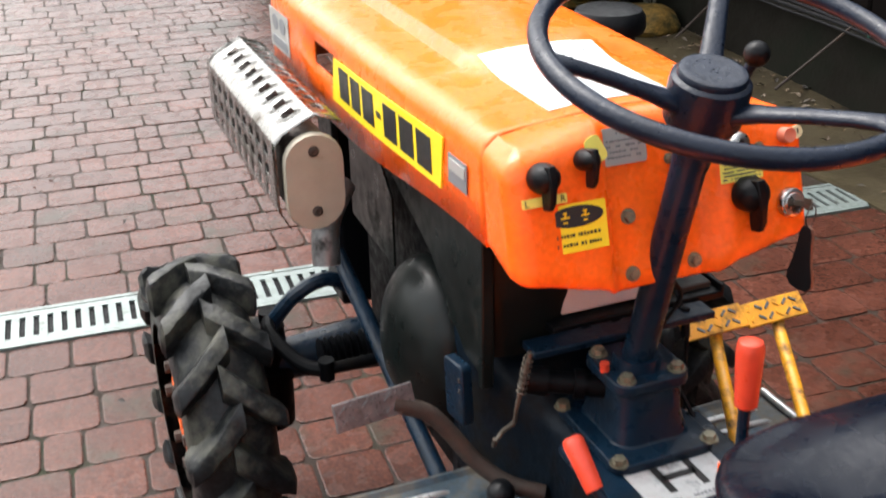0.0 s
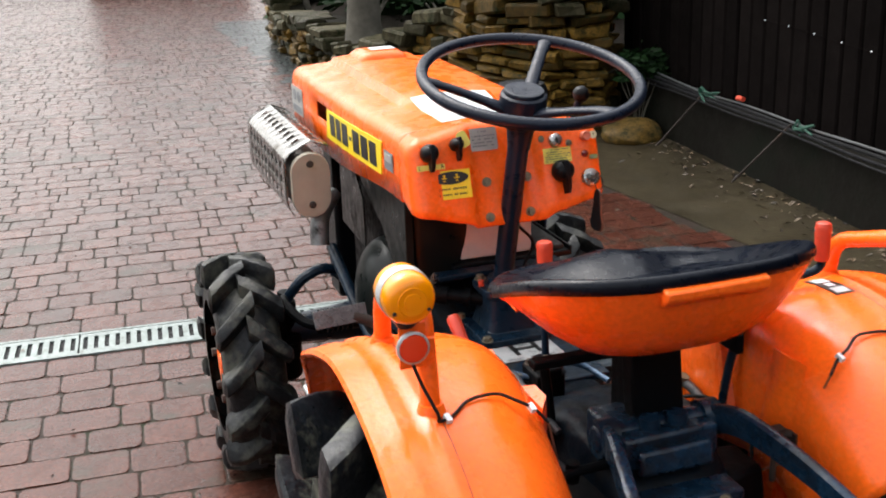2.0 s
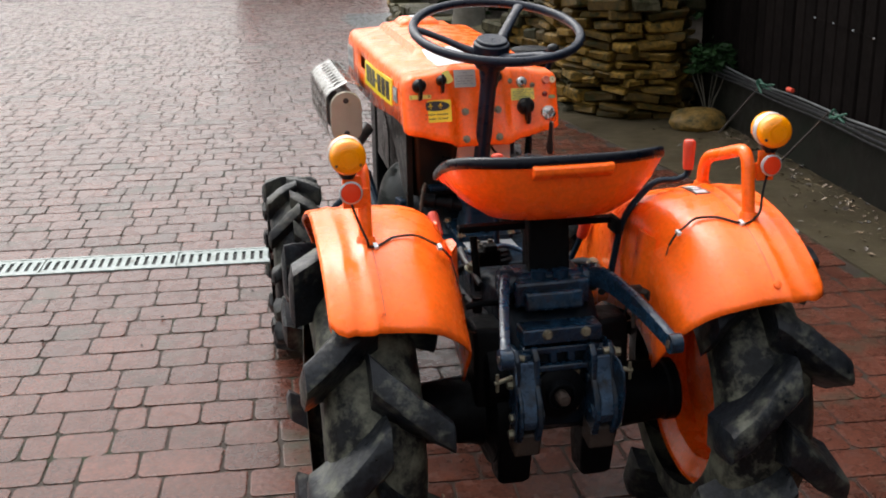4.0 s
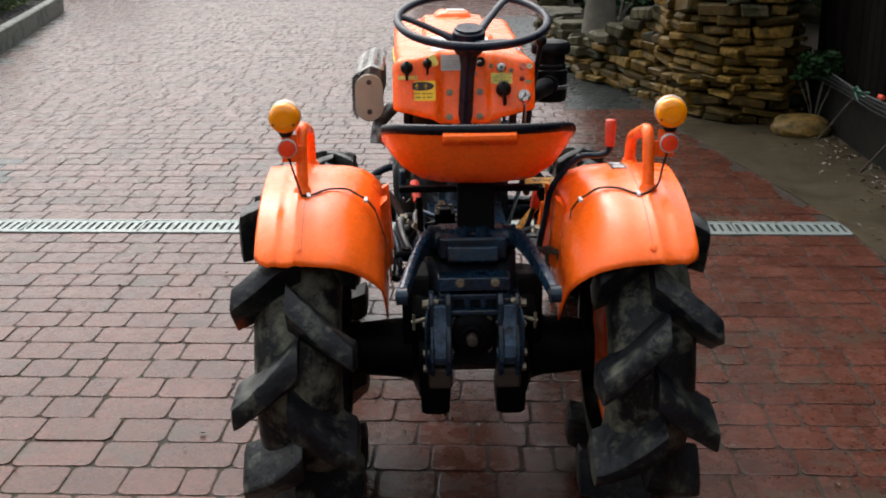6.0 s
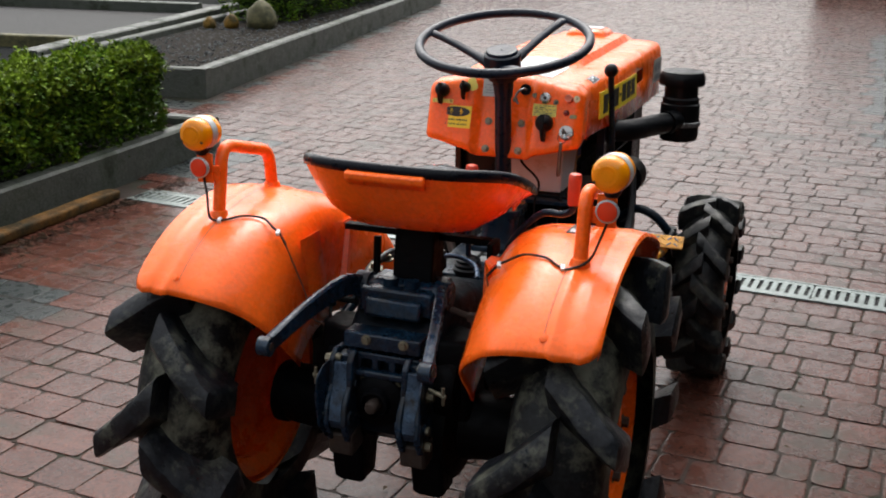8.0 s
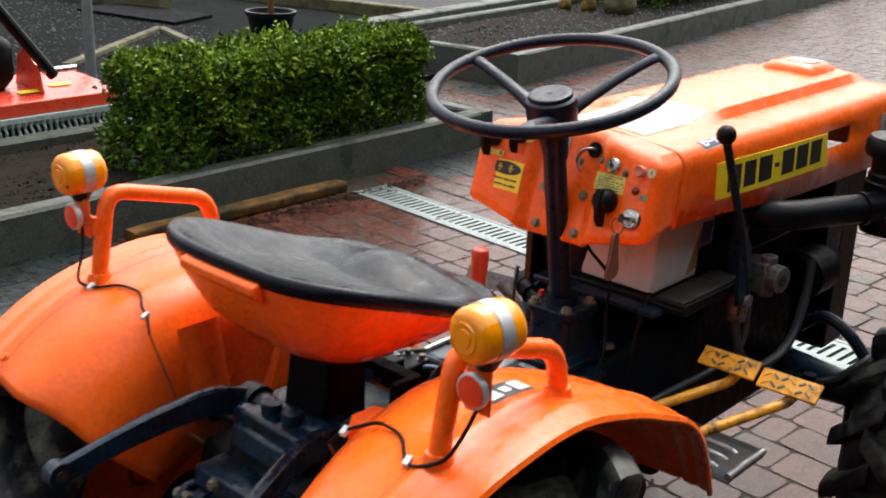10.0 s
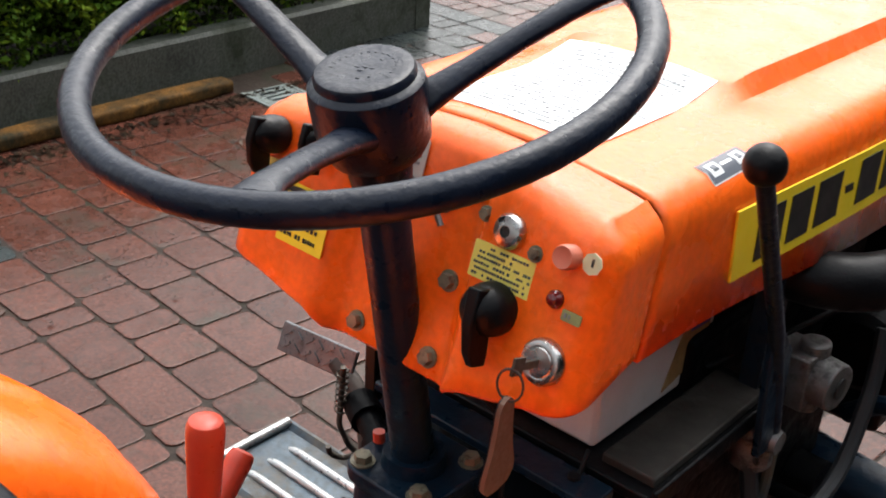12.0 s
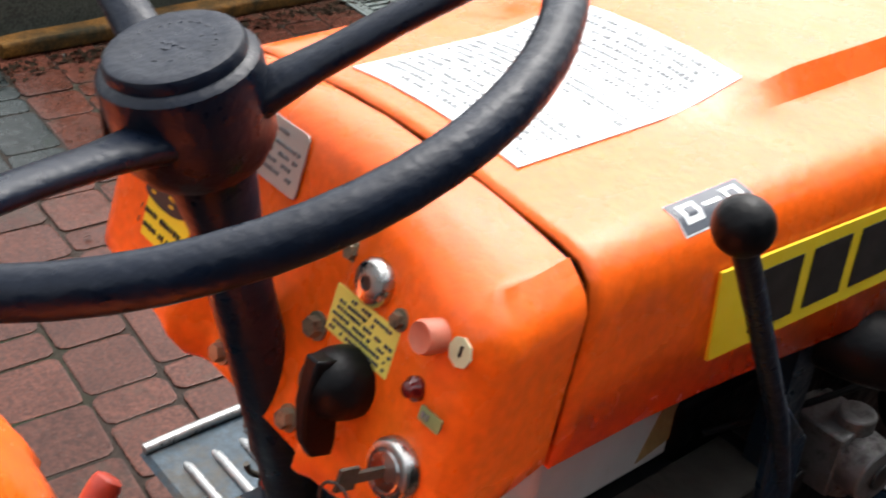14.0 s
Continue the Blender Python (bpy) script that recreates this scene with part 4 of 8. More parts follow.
knob(-0.150, 0.903, 0.0165, 0.034, 0, "black lever knob")
knob(-0.096, 0.912, 0.012, 0.030, 0, "small black lever knob")
knob(0.103, 0.846, 0.0205, 0.043, 4, "large black rotary knob")
knob_hole = B()
lathe(knob_hole, [(0.013, 0.0), (0.013, 0.004), (0.008, 0.004), (0.008, 0.001), (0.0005, 0.001)], on_dash(0.044, 0.913), PN, 20)
part("cable_boot", knob_hole, BLACK, dash)
bm = B()
o = on_dash(0.044, 0.913)
tube(bm, smooth_path([o, o + PN * 0.016, o + PN * 0.022 + PX * -0.01 - PZ * 0.006, o + PN * 0.02 + PX * -0.018 - PZ * 0.022, o + PN * 0.018 + PX * -0.010 - PZ * 0.036]), 0.0026, 8)
part("hook_lever", bm, ALU, dash)
bm = B()
lathe(bm, [(0.0134, 0), (0.0134, 0.004), (0.0112, 0.0072), (0.0068, 0.0086), (0.0044, 0.0088), (0.0040, 0.0070), (0.0005, 0.0070)], on_dash(0.098, 0.901), PN, 24)
gl = part("glow_indicator", bm, CHROME, dash, "round chrome glow indicator")
# ink-black disc at the recess bottom paints the hole's darkness
bm = B()
rod(bm, on_dash(0.098, 0.901, 0.0070), on_dash(0.098, 0.901, 0.0076), 0.0038, seg=16)
part("dark_hole_disc", bm, INK, gl)
bm = B()
lathe(bm, [(0.0088, 0), (0.0090, 0.011), (0.0080, 0.0135), (0.0055, 0.0125), (0.0005, 0.0125)], on_dash(0.155, 0.904), PN, 20)
part("push_button", bm, PINK, dash, "faded pink push button")
bm = B()
lathe(bm, [(0.0066, 0), (0.0066, 0.003), (0.005, 0.005), (0.0042, 0.007), (0.002, 0.0083), (0.0005, 0.0084)], on_dash(0.152, 0.873), PN, 18)
part("warning_lamp", bm, DARKRED, dash, "tiny red warning lamp")
bm = B()
lathe(bm, [(0.0172, 0), (0.0172, 0.005), (0.0155, 0.0078), (0.0128, 0.0088), (0.0112, 0.0084), (0.0104, 0.0092), (0.0030, 0.0096), (0.0005, 0.0096)], on_dash(0.157, 0.830), PN, 28)
ks = part("ignition_switch", bm, CHROME, dash, "chrome ignition switch with key")
bm = B()
o = on_dash(0.157, 0.830)
box(bm, o + PN * 0.018, (0.0026, 0.020, 0.006), (-17, 0, 0))
box(bm, o + PN * 0.033, (0.0022, 0.012, 0.013), (-17, 0, 0))
part("key", bm, RODSTEEL, ks)
bm = B()
c = o + PN * 0.040 + V(0, 0, -0.014)
tube(bm, [c + V(0.009 * math.sin(a), 0.003 * math.sin(a), 0.013 * math.cos(a)) for a in [k * math.pi / 8 for k in range(17)]], 0.0009, 6)
part("key_ring", bm, RUST, ks)
bm = B()
c = o + PN * 0.042 + V(0.0, 0.002, -0.028)
out = [(-0.006, 0), (-0.009, -0.006), (-0.010, -0.02), (-0.013, -0.04), (-0.019, -0.06), (-0.019, -0.068), (-0.013, -0.075), (0, -0.077), (0.013, -0.075), (0.019, -0.068), (0.019, -0.06), (0.013, -0.04), (0.010, -0.02), (0.009, -0.006), (0.006, 0), (0, 0.003)]
flap, down = V(0.1, -0.995, 0), V(0.03, 0.0, 1)
outline_prism(bm, out, c, flap, down, 0.0035)
tag = part("key_tag", bm, LEATHER, ks, "tan leather key tag")
bm = B()
outline_prism(bm, [(x * 0.98, z * 0.99) for x, z in out], c + flap.cross(down).normalized() * 0.0036, flap, down, 0.0012)
part("tag_back", bm, CABLE, tag, "black back of the key tag")

# labels on the panel
def dash_label(name, x, z, w, h, material, label, r=0.002, tilt=0.0):
    ex = (PX * math.cos(radians(tilt)) + PZ * math.sin(radians(tilt)))
    ey = (PZ * math.cos(radians(tilt)) - PX * math.sin(radians(tilt)))
    o = on_dash(x, z, 0.0012)
    return decal(name, w, h, o, ex, ey, material, dash, label, r, 0.001), o + PN * 0.001, ex, ey


lab, o, ex, ey = dash_label("oval_label", -0.112, 0.845, 0.073, 0.052, YELLOW, "yellow label with a black oval and fine print", 0.001)
bm = B()
outline_prism(bm, [(0.033 * math.cos(a), 0.012 + 0.0115 * math.sin(a)) for a in [k * math.pi / 14 for k in range(28)]], o, ex, ey, 0.0006)
part("oval", bm, INK, lab, smooth=0)
bars(lab, o, ex, ey, 0.07, [(-0.0075, -0.028, 0.03), (-0.0175, -0.03, 0.03)], 0.0042, INK, 8, cell=0.003)
bm = B()
for dx in (-0.013, 0.011):
    for dy in (-0.005, 0.0, 0.005):
        box(bm, o + PN * 0.0008 + ex * dx + ey * (0.012 + dy), (0.010 - abs(dy), 0.0004, 0.0018))
    box(bm, o + PN * 0.0008 + ex * dx + ey * 0.012, (0.002, 0.0004, 0.013))
part("oval_marks", bm, YELLOW, lab, smooth=0)
lab, o, ex, ey = dash_label("lr_label", -0.148, 0.879, 0.052, 0.010, PALEYELLOW, "narrow cream label with L and R", 0.001)


def letters(text, size, o, ex, ey, material, parent, name="lettering"):
    cu = bpy.data.curves.new(name, "FONT")
    cu.body, cu.size, cu.extrude, cu.align_x, cu.align_y = text, size, 0.0003, "CENTER", "CENTER"
    tmp = bpy.data.objects.new(name, cu)
    scene.collection.objects.link(tmp)
    bpy.context.view_layer.update()
    me = bpy.data.meshes.new_from_object(tmp.evaluated_get(bpy.context.evaluated_depsgraph_get()))
    bpy.data.objects.remove(tmp)
    nz = Vector(ex).normalized().cross(Vector(ey).normalized())
    m = Matrix((Vector(ex).normalized(), Vector(ey).normalized(), nz)).transposed().to_4x4()
    m.translation = Vector(o) + nz * 0.0005
    me.transform(m)
    me.materials.clear()
    me.materials.append(material)
    ob = new(name, me)
    ob.parent = parent
    return ob


letters("L", 0.010, o - ex * 0.021, ex, ey, INK, lab)
letters("R", 0.010, o + ex * 0.021, ex, ey, INK, lab)
lab, o, ex, ey = dash_label("fan_label", -0.080, 0.920, 0.020, 0.030, PALEYELLOW, "curved cream scale label", 0.006, 25)
lab, o, ex, ey = dash_label("notice_plate", -0.035, 0.912, 0.054, 0.041, SILVERPLATE, "silver notice plate with fine print", 0.003)
bars(lab, o, ex, ey, 0.05, [(0.014, -0.02, 0.01), (0.006, -0.022, 0.022), (0.0, -0.022, 0.022), (-0.006, -0.022, 0.02), (-0.012, -0.022, 0.022)], 0.0028, GREYINK, 5, cell=0.0026)
lab, o, ex, ey = dash_label("glow_label", 0.101, 0.874, 0.060, 0.028, PALEYELLOW, "pale yellow label with rows of fine dark print", 0.001)
bars(lab, o, ex, ey, 0.06, [(0.0105, -0.018, 0.022), (0.0063, -0.027, 0.008), (0.0022, -0.027, 0.026), (-0.0022, -0.027, 0.026), (-0.0063, -0.027, 0.026), (-0.0105, -0.027, 0.024)], 0.0021, DARKLABEL, 6, cell=0.0020, fill=0.72)
lab, o, ex, ey = dash_label("horn_label", 0.1725, 0.905, 0.0158, 0.0158, CREAM, "round cream pictogram label", 0.0077)
bars(lab, o, ex, ey, 0.01, [(0.001, -0.005, 0.005)], 0.006, INK, 2, cell=0.003)
lab, o, ex, ey = dash_label("lamp_label", 0.1685, 0.866, 0.016, 0.008, GREENLABEL, "tiny green-grey label", 0.001)
bars(lab, o, ex, ey, 0.014, [(0.0, -0.006, 0.006)], 0.004, GREYINK, 12, cell=0.003)

# ---- steering ----
HUB = V(0.010, 0.611, 0.981)
AX = V(0.0074, -0.2474, 1).normalized()
WV = AX.cross(V(1, 0, 0)).normalized()
WU = WV.cross(AX)
RIM_C = V(0.0186, 0.593, 1.034)
bm = B()
n = 64
loops = []
for k in range(n):
    a = 2 * math.pi * k / n
    d = WU * math.cos(a) + WV * math.sin(a)
    c = RIM_C + d * 0.189
    r = 0.0106
    loops.append([c + d * (r * math.cos(2 * math.pi * q / 12)) + AX * (r * math.sin(2 * math.pi * q / 12)) for q in range(12)])
rings(bm, loops + [loops[0]], caps=False)
bmesh.ops.remove_doubles(bm, verts=bm.verts, dist=0.0001)
swheel = part("steering_wheel", bm, WHEELPLASTIC, tractor, "worn dark grey three-spoke steering wheel")
bm = B()
lathe(bm, [(0.021, -0.052), (0.034, -0.047), (0.0405, -0.036), (0.0418, -0.018), (0.0422, 0.004), (0.0412, 0.010), (0.038, 0.013), (0.034, 0.0138), (0.0005, 0.014)], HUB + AX * 0.014, AX, 32)
hub = part("hub", bm, WHEELPLASTIC, swheel, "worn hub")
bm = B()
lathe(bm, [(0.0362, 0.012), (0.0362, 0.0165), (0.0345, 0.0192), (0.031, 0.0202), (0.027, 0.0198), (0.0005, 0.0195)], HUB + AX * 0.0145, AX, 32)
part("horn_cap", bm, WHEELPLASTIC, hub, "glossy black centre cap")
bm = B()
rr = random.Random(4)
for k in range(26):
    a = 2 * math.pi * k / 26 if k < 16 else rr.uniform(0, 6.28)
    rad = 0.023 if k < 16 else rr.uniform(0.0, 0.017)
    c = HUB + AX * 0.0336 + (WU * math.cos(a) + WV * math.sin(a)) * rad
    box(bm, c, (0.004, 0.003, 0.001), (0, 0, math.degrees(a)))
tagged(part("cap_emblem", bm, WHEELPLASTIC, hub, "raised worn emblem"), kind="stuff")
for ang in (56, 172, 297):
    a = radians(ang)
    d = WU * math.cos(a) + WV * math.sin(a)
    s = AX.cross(d)
    lp = []
    for t, w, h, drop in ((0.026, 0.021, 0.013, -0.007), (0.045, 0.0165, 0.0105, 0.003), (0.07, 0.013, 0.0085, 0.014), (0.11, 0.0115, 0.0078, 0.031), (0.15, 0.0112, 0.0076, 0.046), (0.170, 0.0125, 0.0078, 0.0525), (0.188, 0.0165, 0.006, 0.057)):
        c = HUB + d * t + AX * drop
        lp.append([c + s * (w * math.cos(2 * math.pi * q / 14)) + AX * (h * math.sin(2 * math.pi * q / 14)) for q in range(14)])
    bm = B()
    rings(bm, lp)
    part("spoke", bm, WHEELPLASTIC, swheel, smooth=50)
COL0, COL1 = V(-0.002, 0.690, 0.632), HUB + AX * -0.03
bm = B()
rod(bm, COL0, COL1, 0.0192, seg=24)
rod(bm, COL0 - V(0, 0, 0.004), COL0 + V(0, 0, 0.012), 0.030, 0.028, 24)
rod(bm, COL1 - AX * 0.05, COL1, 0.020, 0.026, 24)
part("steering_column", bm, BLUEGREY, tractor, "dark painted steering column")

# steering box on the gearbox
bm = B()
lp = []
for z, w, d in ((0.533, 0.070, 0.082), (0.546, 0.070, 0.082), (0.549, 0.050, 0.056), (0.575, 0.044, 0.048), (0.612, 0.043, 0.046), (0.616, 0.050, 0.049), (0.630, 0.050, 0.049)):
    lp.append([V(0.0 + x, 0.692 + y, z) for x, y in rounded(2 * w, 2 * d, 0.02)])
rings(bm, lp)
sbox = part("steering_box", bm, BLUEGREY, tractor, "dark blue-grey cast steering box", smooth=40, bevel=0.002)
for dx, dy in ((-0.034, -0.034), (0.034, -0.034), (-0.034, 0.034), (0.034, 0.034)):
    bm = B()
    hexbolt(bm, V(dx, 0.692 + dy, 0.630), (0, 0, 1), 0.0085, 0.007)
    part("bolt", bm, ZINC, sbox)
for dx, dy in ((-0.062, -0.072), (0.062, -0.072), (0.066, 0.06), (-0.066, 0.06)):
    bm = B()
    hexbolt(bm, V(dx, 0.692 + dy, 0.546), (0, 0, 1), 0.0085, 0.007)
    part("bolt", bm, ZINC, sbox)
bm = B()
rod(bm, (-0.035, 0.700, 0.598), (-0.122, 0.742, 0.607), 0.014, 0.013, 18)
rod(bm, (-0.060, 0.712, 0.6006), (-0.071, 0.7173, 0.6017), 0.019, seg=18)
rod(bm, (-0.100, 0.7314, 0.6047), (-0.126, 0.744, 0.6074), 0.018, 0.017, 18)
part("steering_shaft", bm, ENGINE, sbox)
bm = B()
rod(bm, (-0.045, 0.690, 0.628), (-0.046, 0.690, 0.640), 0.0058, seg=12)
part("red_plug", bm, REDGRIP, sbox, "small red plug")

# ---- rear fenders, handrails and lamps ----
def fender_r(phi):
    d = math.degrees(phi)
    return 0.402 + 0.011 * smoothstep(80, 105, d) + 0.024 * smoothstep(105, 140, d) + 0.078 * smoothstep(122, 172, d)


def fender_point(sg, x, r_off, phi):
    r = fender_r(phi) + r_off
    # the front end is narrower
    x -= max(0.0, x - 0.25) * 0.25 * smoothstep(125, 168, math.degrees(phi))
    return V(sg * x + REAR_X, RY - 0.012 * sg - r * math.cos(phi), 0.35 + r * math.sin(phi))


# half profile of the fender from its rolled outer edge to the foot of its inner wall, at the rear end and over the wheel
FENDER_EDGE = [(0.4405, -0.013), (0.4445, -0.007), (0.441, -0.001), (0.432, 0.0), (0.416, 0.001), (0.407, 0.0035), (0.401, 0.0035), (0.394, 0.0015), (0.376, 0.002), (0.368, 0.0065), (0.361, 0.0065), (0.352, 0.002)]
FENDER_REAR = FENDER_EDGE + [(0.315, 0.0), (0.288, -0.003), (0.266, -0.013), (0.246, -0.029), (0.226, -0.050), (0.205, -0.076), (0.190, -0.105), (0.186, -0.145), (0.184, -0.19), (0.182, -0.24)]
FENDER = FENDER_EDGE + [(0.315, 0.001), (0.288, 0.0), (0.262, -0.003), (0.238, -0.010), (0.216, -0.022), (0.199, -0.042), (0.190, -0.070), (0.187, -0.12), (0.185, -0.18), (0.182, -0.24)]
for sg in (-1, 1):
    bm = B()
    loops = []
    n = 30
    for k in range(n + 1):
        loop = []
        blend = smoothstep(0.0, 0.42, k / n)
        for i, ((xa, ra), (xb, rb_)) in enumerate(zip(FENDER_REAR, FENDER)):
            x, ro = xa + (xb - xa) * blend, ra + (rb_ - ra) * blend
            # the rear outer corner is cut round
            d = min(1.0, max(0.0, (x - 0.405) / 0.041))
            start = 47 + math.degrees(0.038 * (1 - math.sqrt(1 - d * d)) / 0.40)
            phi = radians(start + (168 - start) * k / n)
            p = fender_point(sg, x, ro, phi)
            if k == 0:
                p += V(0, 0.004 * math.sin(i * 1.3), 0)
            loop.append(p)
        loops.append(loop)
    # small turned-down lip at the rear edge
    lip = [p + V(0, -0.006, -0.012) for p in loops[0]]
    rings(bm, [lip] + loops, closed=False, caps=False)
    fender = part("fender", bm, ORANGE, tractor, "rounded orange rear fender with two pressed beads", smooth=50, solid=0.004)
    # handrail
    sy = -0.012 * sg
    rx = sg * 0.3625 - 0.0075
    z0, z1 = (0.876, 0.830) if sg < 0 else (0.868, 0.812)
    f0, f1 = V(rx, sy, 0.744), V(rx, 0.212 + sy, 0.752)
    path = bent([f0, V(rx, 0.022 + sy, z0), V(rx, 0.203 + sy, z1), f1], 0.034)
    bm = B()
    tube(bm, path, 0.0125, 14)
    rod(bm, f0 - V(0, 0, 0.004), f0 + V(0, 0, 0.008), 0.019, 0.015, 18)
    rod(bm, f1 - V(0, 0, 0.004), f1 + V(0, 0, 0.008), 0.019, 0.015, 18)
    part("handrail", bm, ORANGE, fender, "bent orange tube handrail", smooth=60)
    # rear screw and a rubber stop
    bm = B()
    p = V(sg * 0.356 - 0.017, -0.158 - 0.012 * sg, 0.660)
    lathe(bm, [(0.0085, 0), (0.007, 0.004), (0.0005, 0.0055)], p, V(0, -0.75, 0.66), 14)
    part("screw", bm, ORANGE, fender)
    # flange with brackets on the inner side
    bm = B()
    for q, w in ((112, 0.016), (84, 0.038)):
        a = fender_point(sg, 0.196, -0.05, radians(q))
        b = fender_point(sg, 0.185, -0.20, radians(q))
        d = (b - a)
        rings(bm, [[p + V(0, w, 0) * s + V(-sg * 0.014, 0, 0.008) * t for s, t in ((-1, 0), (-0.5, 1), (0.5, 1), (1, 0))] for p in (a, a.lerp(b, 0.5), b)])
    part("pressed_rib", bm, ORANGE, fender, smooth=40)

    # amber lamp on a bracket beside the rail, red reflector under it
    lc = V(sg * 0.399, 0.008, 0.902)
    la = V(0, 1, 0) if sg < 0 else V(0.10, 1, 0).normalized()
    bm = B()
    box(bm, (sg * 0.392, 0.006, 0.835), (0.034, 0.004, 0.058))
    box(bm, (sg * 0.378, 0.010, 0.825), (0.03, 0.006, 0.03))
    rod(bm, (sg * 0.396, 0.006, 0.860), (sg * 0.399, 0.008, 0.880), 0.006, seg=10)
    bracket = part("lamp_bracket", bm, ORANGE, fender, smooth=30, bevel=0.001)
    bm = B()
    rod(bm, lc - V(0, 0, 0.042), lc - V(0, 0, 0.026), 0.011, 0.020, 16)
    part("lamp_socket", bm, BLACK, bracket)
    bm = B()
    lathe(bm, [(0.0005, -0.036), (0.010, -0.0355), (0.0105, -0.034), (0.017, -0.0345), (0.0175, -0.033), (0.024, -0.032), (0.029, -0.028), (0.0315, -0.022), (0.0318, -0.008), (0.0318, 0.008), (0.0315, 0.022), (0.029, 0.028), (0.024, 0.032), (0.0175, 0.033), (0.010, 0.035), (0.0005, 0.036)], lc, la, 36)
    lamp = part("turn_signal", bm, AMBER, bracket, "round amber double-faced turn signal")
    bm = B()
    lathe(bm, [(0.0320, -0.009), (0.0328, -0.0085), (0.0328, 0.0085), (0.0320, 0.009)], lc, la, 36, caps=False)
    part("tape_band", bm, TAPE, lamp, "silver reflective tape band")
    for s in (-1, 1):
        for q in (-0.022, 0.020):
            bm = B()
            c = lc + la * (s * 0.031) + V(q, 0, -0.012)
            rod(bm, c, c + la * s * 0.002, 0.0026, seg=8)
            part("lens_screw", bm, RUST, lamp)
    rc = V(sg * 0.396, -0.004, 0.838)
    bm = B()
    lathe(bm, [(0.0195, 0), (0.0205, 0.003), (0.0205, 0.007), (0.018, 0.0085), (0.018, 0.006), (0.0005, 0.006)], rc, (0, -1, 0), 28)
    refl = part("reflector", bm, TAPE, bracket, "round red reflector in a bright ring")
    bm = B()
    lathe(bm, [(0.0178, 0.0055), (0.017, 0.0095), (0.010, 0.011), (0.0005, 0.0115)], rc, (0, -1, 0), 28)
    part("red_lens", bm, REDLENS, refl, "red lens")
    # cable from the lamp over the fender
    def fen_off(x):
        for (x0, r0), (x1, r1) in zip(FENDER[2:], FENDER[3:]):
            if x1 <= x <= x0:
                return r0 + (r1 - r0) * (x0 - x) / (x0 - x1)
        return 0.0
    pts = [V(sg * 0.396, 0.004, 0.82), V(sg * 0.385, -0.004, 0.785), V(sg * 0.372, -0.022, 0.752)]
    for x, q in ((0.355, 72), (0.335, 73), (0.31, 76), (0.285, 77), (0.262, 77), (0.24, 75), (0.222, 74), (0.205, 72)):
        pts.append(fender_point(sg, x, fen_off(x) + 0.003, radians(q)))
    bm = B()
    tube(bm, smooth_path(pts, 4), 0.0023, 6)
    part("lamp_cable", bm, CABLE, fender)
    for x, q in ((0.343, 72.5), (0.225, 74)):
        bm = B()
        c = fender_point(sg, x, fen_off(x) + 0.003, radians(q))
        box(bm, c, (0.007, 0.012, 0.007), (25, 0, 12))
        part("cable_clip", bm, WHITE, fender)
    bm = B()
    tube(bm, smooth_path([fender_point(sg, 0.205, fen_off(0.205) + 0.003, radians(72)), V(sg * 0.19, 0.02, 0.60), V(sg * 0.185, 0.03, 0.55), V(sg * 0.14, 0.06, 0.52)], 4), 0.0015, 6)
    part("thin_wire", bm, LEATHER, fender)
    # crease beside the bead: its shade drawn as a thin dark orange line
    bm = B()
    tube(bm, [fender_point(sg, 0.3495, 0.0010, radians(50 + 4 * k)) for k in range(14)], 0.0014, 6)
    part("crease_shade_line", bm, CREASE, fender, "thin dark orange line painted as the crease's shade")
# sticker on the right fender, following its curve
def fender_patch(x, q, w, length, lift, thick):
    bm = B()
    lp = []
    half = math.degrees(length / 2 / 0.41)
    for k in range(7):
        phi = radians(q - half + 2 * half * k / 6)
        lp.append([fender_point(1, x + dx, 0.0015 + dz, phi) for dx, dz in ((w / 2, lift), (-w / 2, lift), (-w / 2, lift + thick), (w / 2, lift + thick))])
    rings(bm, lp)
    return bm


st = part("fender_sticker", fender_patch(0.329, 98.0, 0.034, 0.078, -0.001, 0.0016), INK, tractor, "black and white pictogram sticker on the fender", smooth=30)
for q, w, ln_ in ((94.6, 0.024, 0.020), (98.0, 0.013, 0.014), (101.4, 0.024, 0.020)):
    part("pictogram", fender_patch(0.329, q, w, ln_, 0.0004, 0.0009), WHITE, st, smooth=30)

# ---- seat ----
SEAT_C = V(0.002, 0.149, 0)


def seat_rim(a, s=1.0):
    """The seat's outline at the angle a, scaled by s about its middle."""
    ca, sa = math.cos(a), math.sin(a)
    e = 2 / (3.3 if sa < 0 else 4.6)
    x = 0.212 * math.copysign(abs(ca) ** e, ca)
    y = 0.183 * math.copysign(abs(sa) ** e, sa)
    x *= 1.0 - 0.10 * smoothstep(0.02, 0.18, y) - 0.04 * smoothstep(0.09, 0.18, -y)
    return SEAT_C.x + x * s, SEAT_C.y + y * s


def seat_z(y):
    return 0.793 + 0.089 * smoothstep(0.325, -0.04, y)


N = 56
angs = [2 * math.pi * k / N for k in range(N)]
bm = B()
loops = []
for s, dz in ((1.0, -0.006), (0.975, -0.024), (0.90, -0.060), (0.78, -0.100), (0.62, -0.128), (0.40, -0.140), (0.12, -0.143)):
    lp = []
    for a in angs:
        x, y = seat_rim(a, s)
        zr = seat_z(SEAT_C.y + (y - SEAT_C.y) / max(s, 0.5))
        floor_z = 0.735 + 0.024 * smoothstep(0.08, 0.32, y)
        z = zr + dz * (zr - floor_z) / 0.143 - (0.012 * smoothstep(0.13, 0.29, y) if s > 0.95 else 0)
        lp.append(V(x, y, z))
    loops.append(lp)
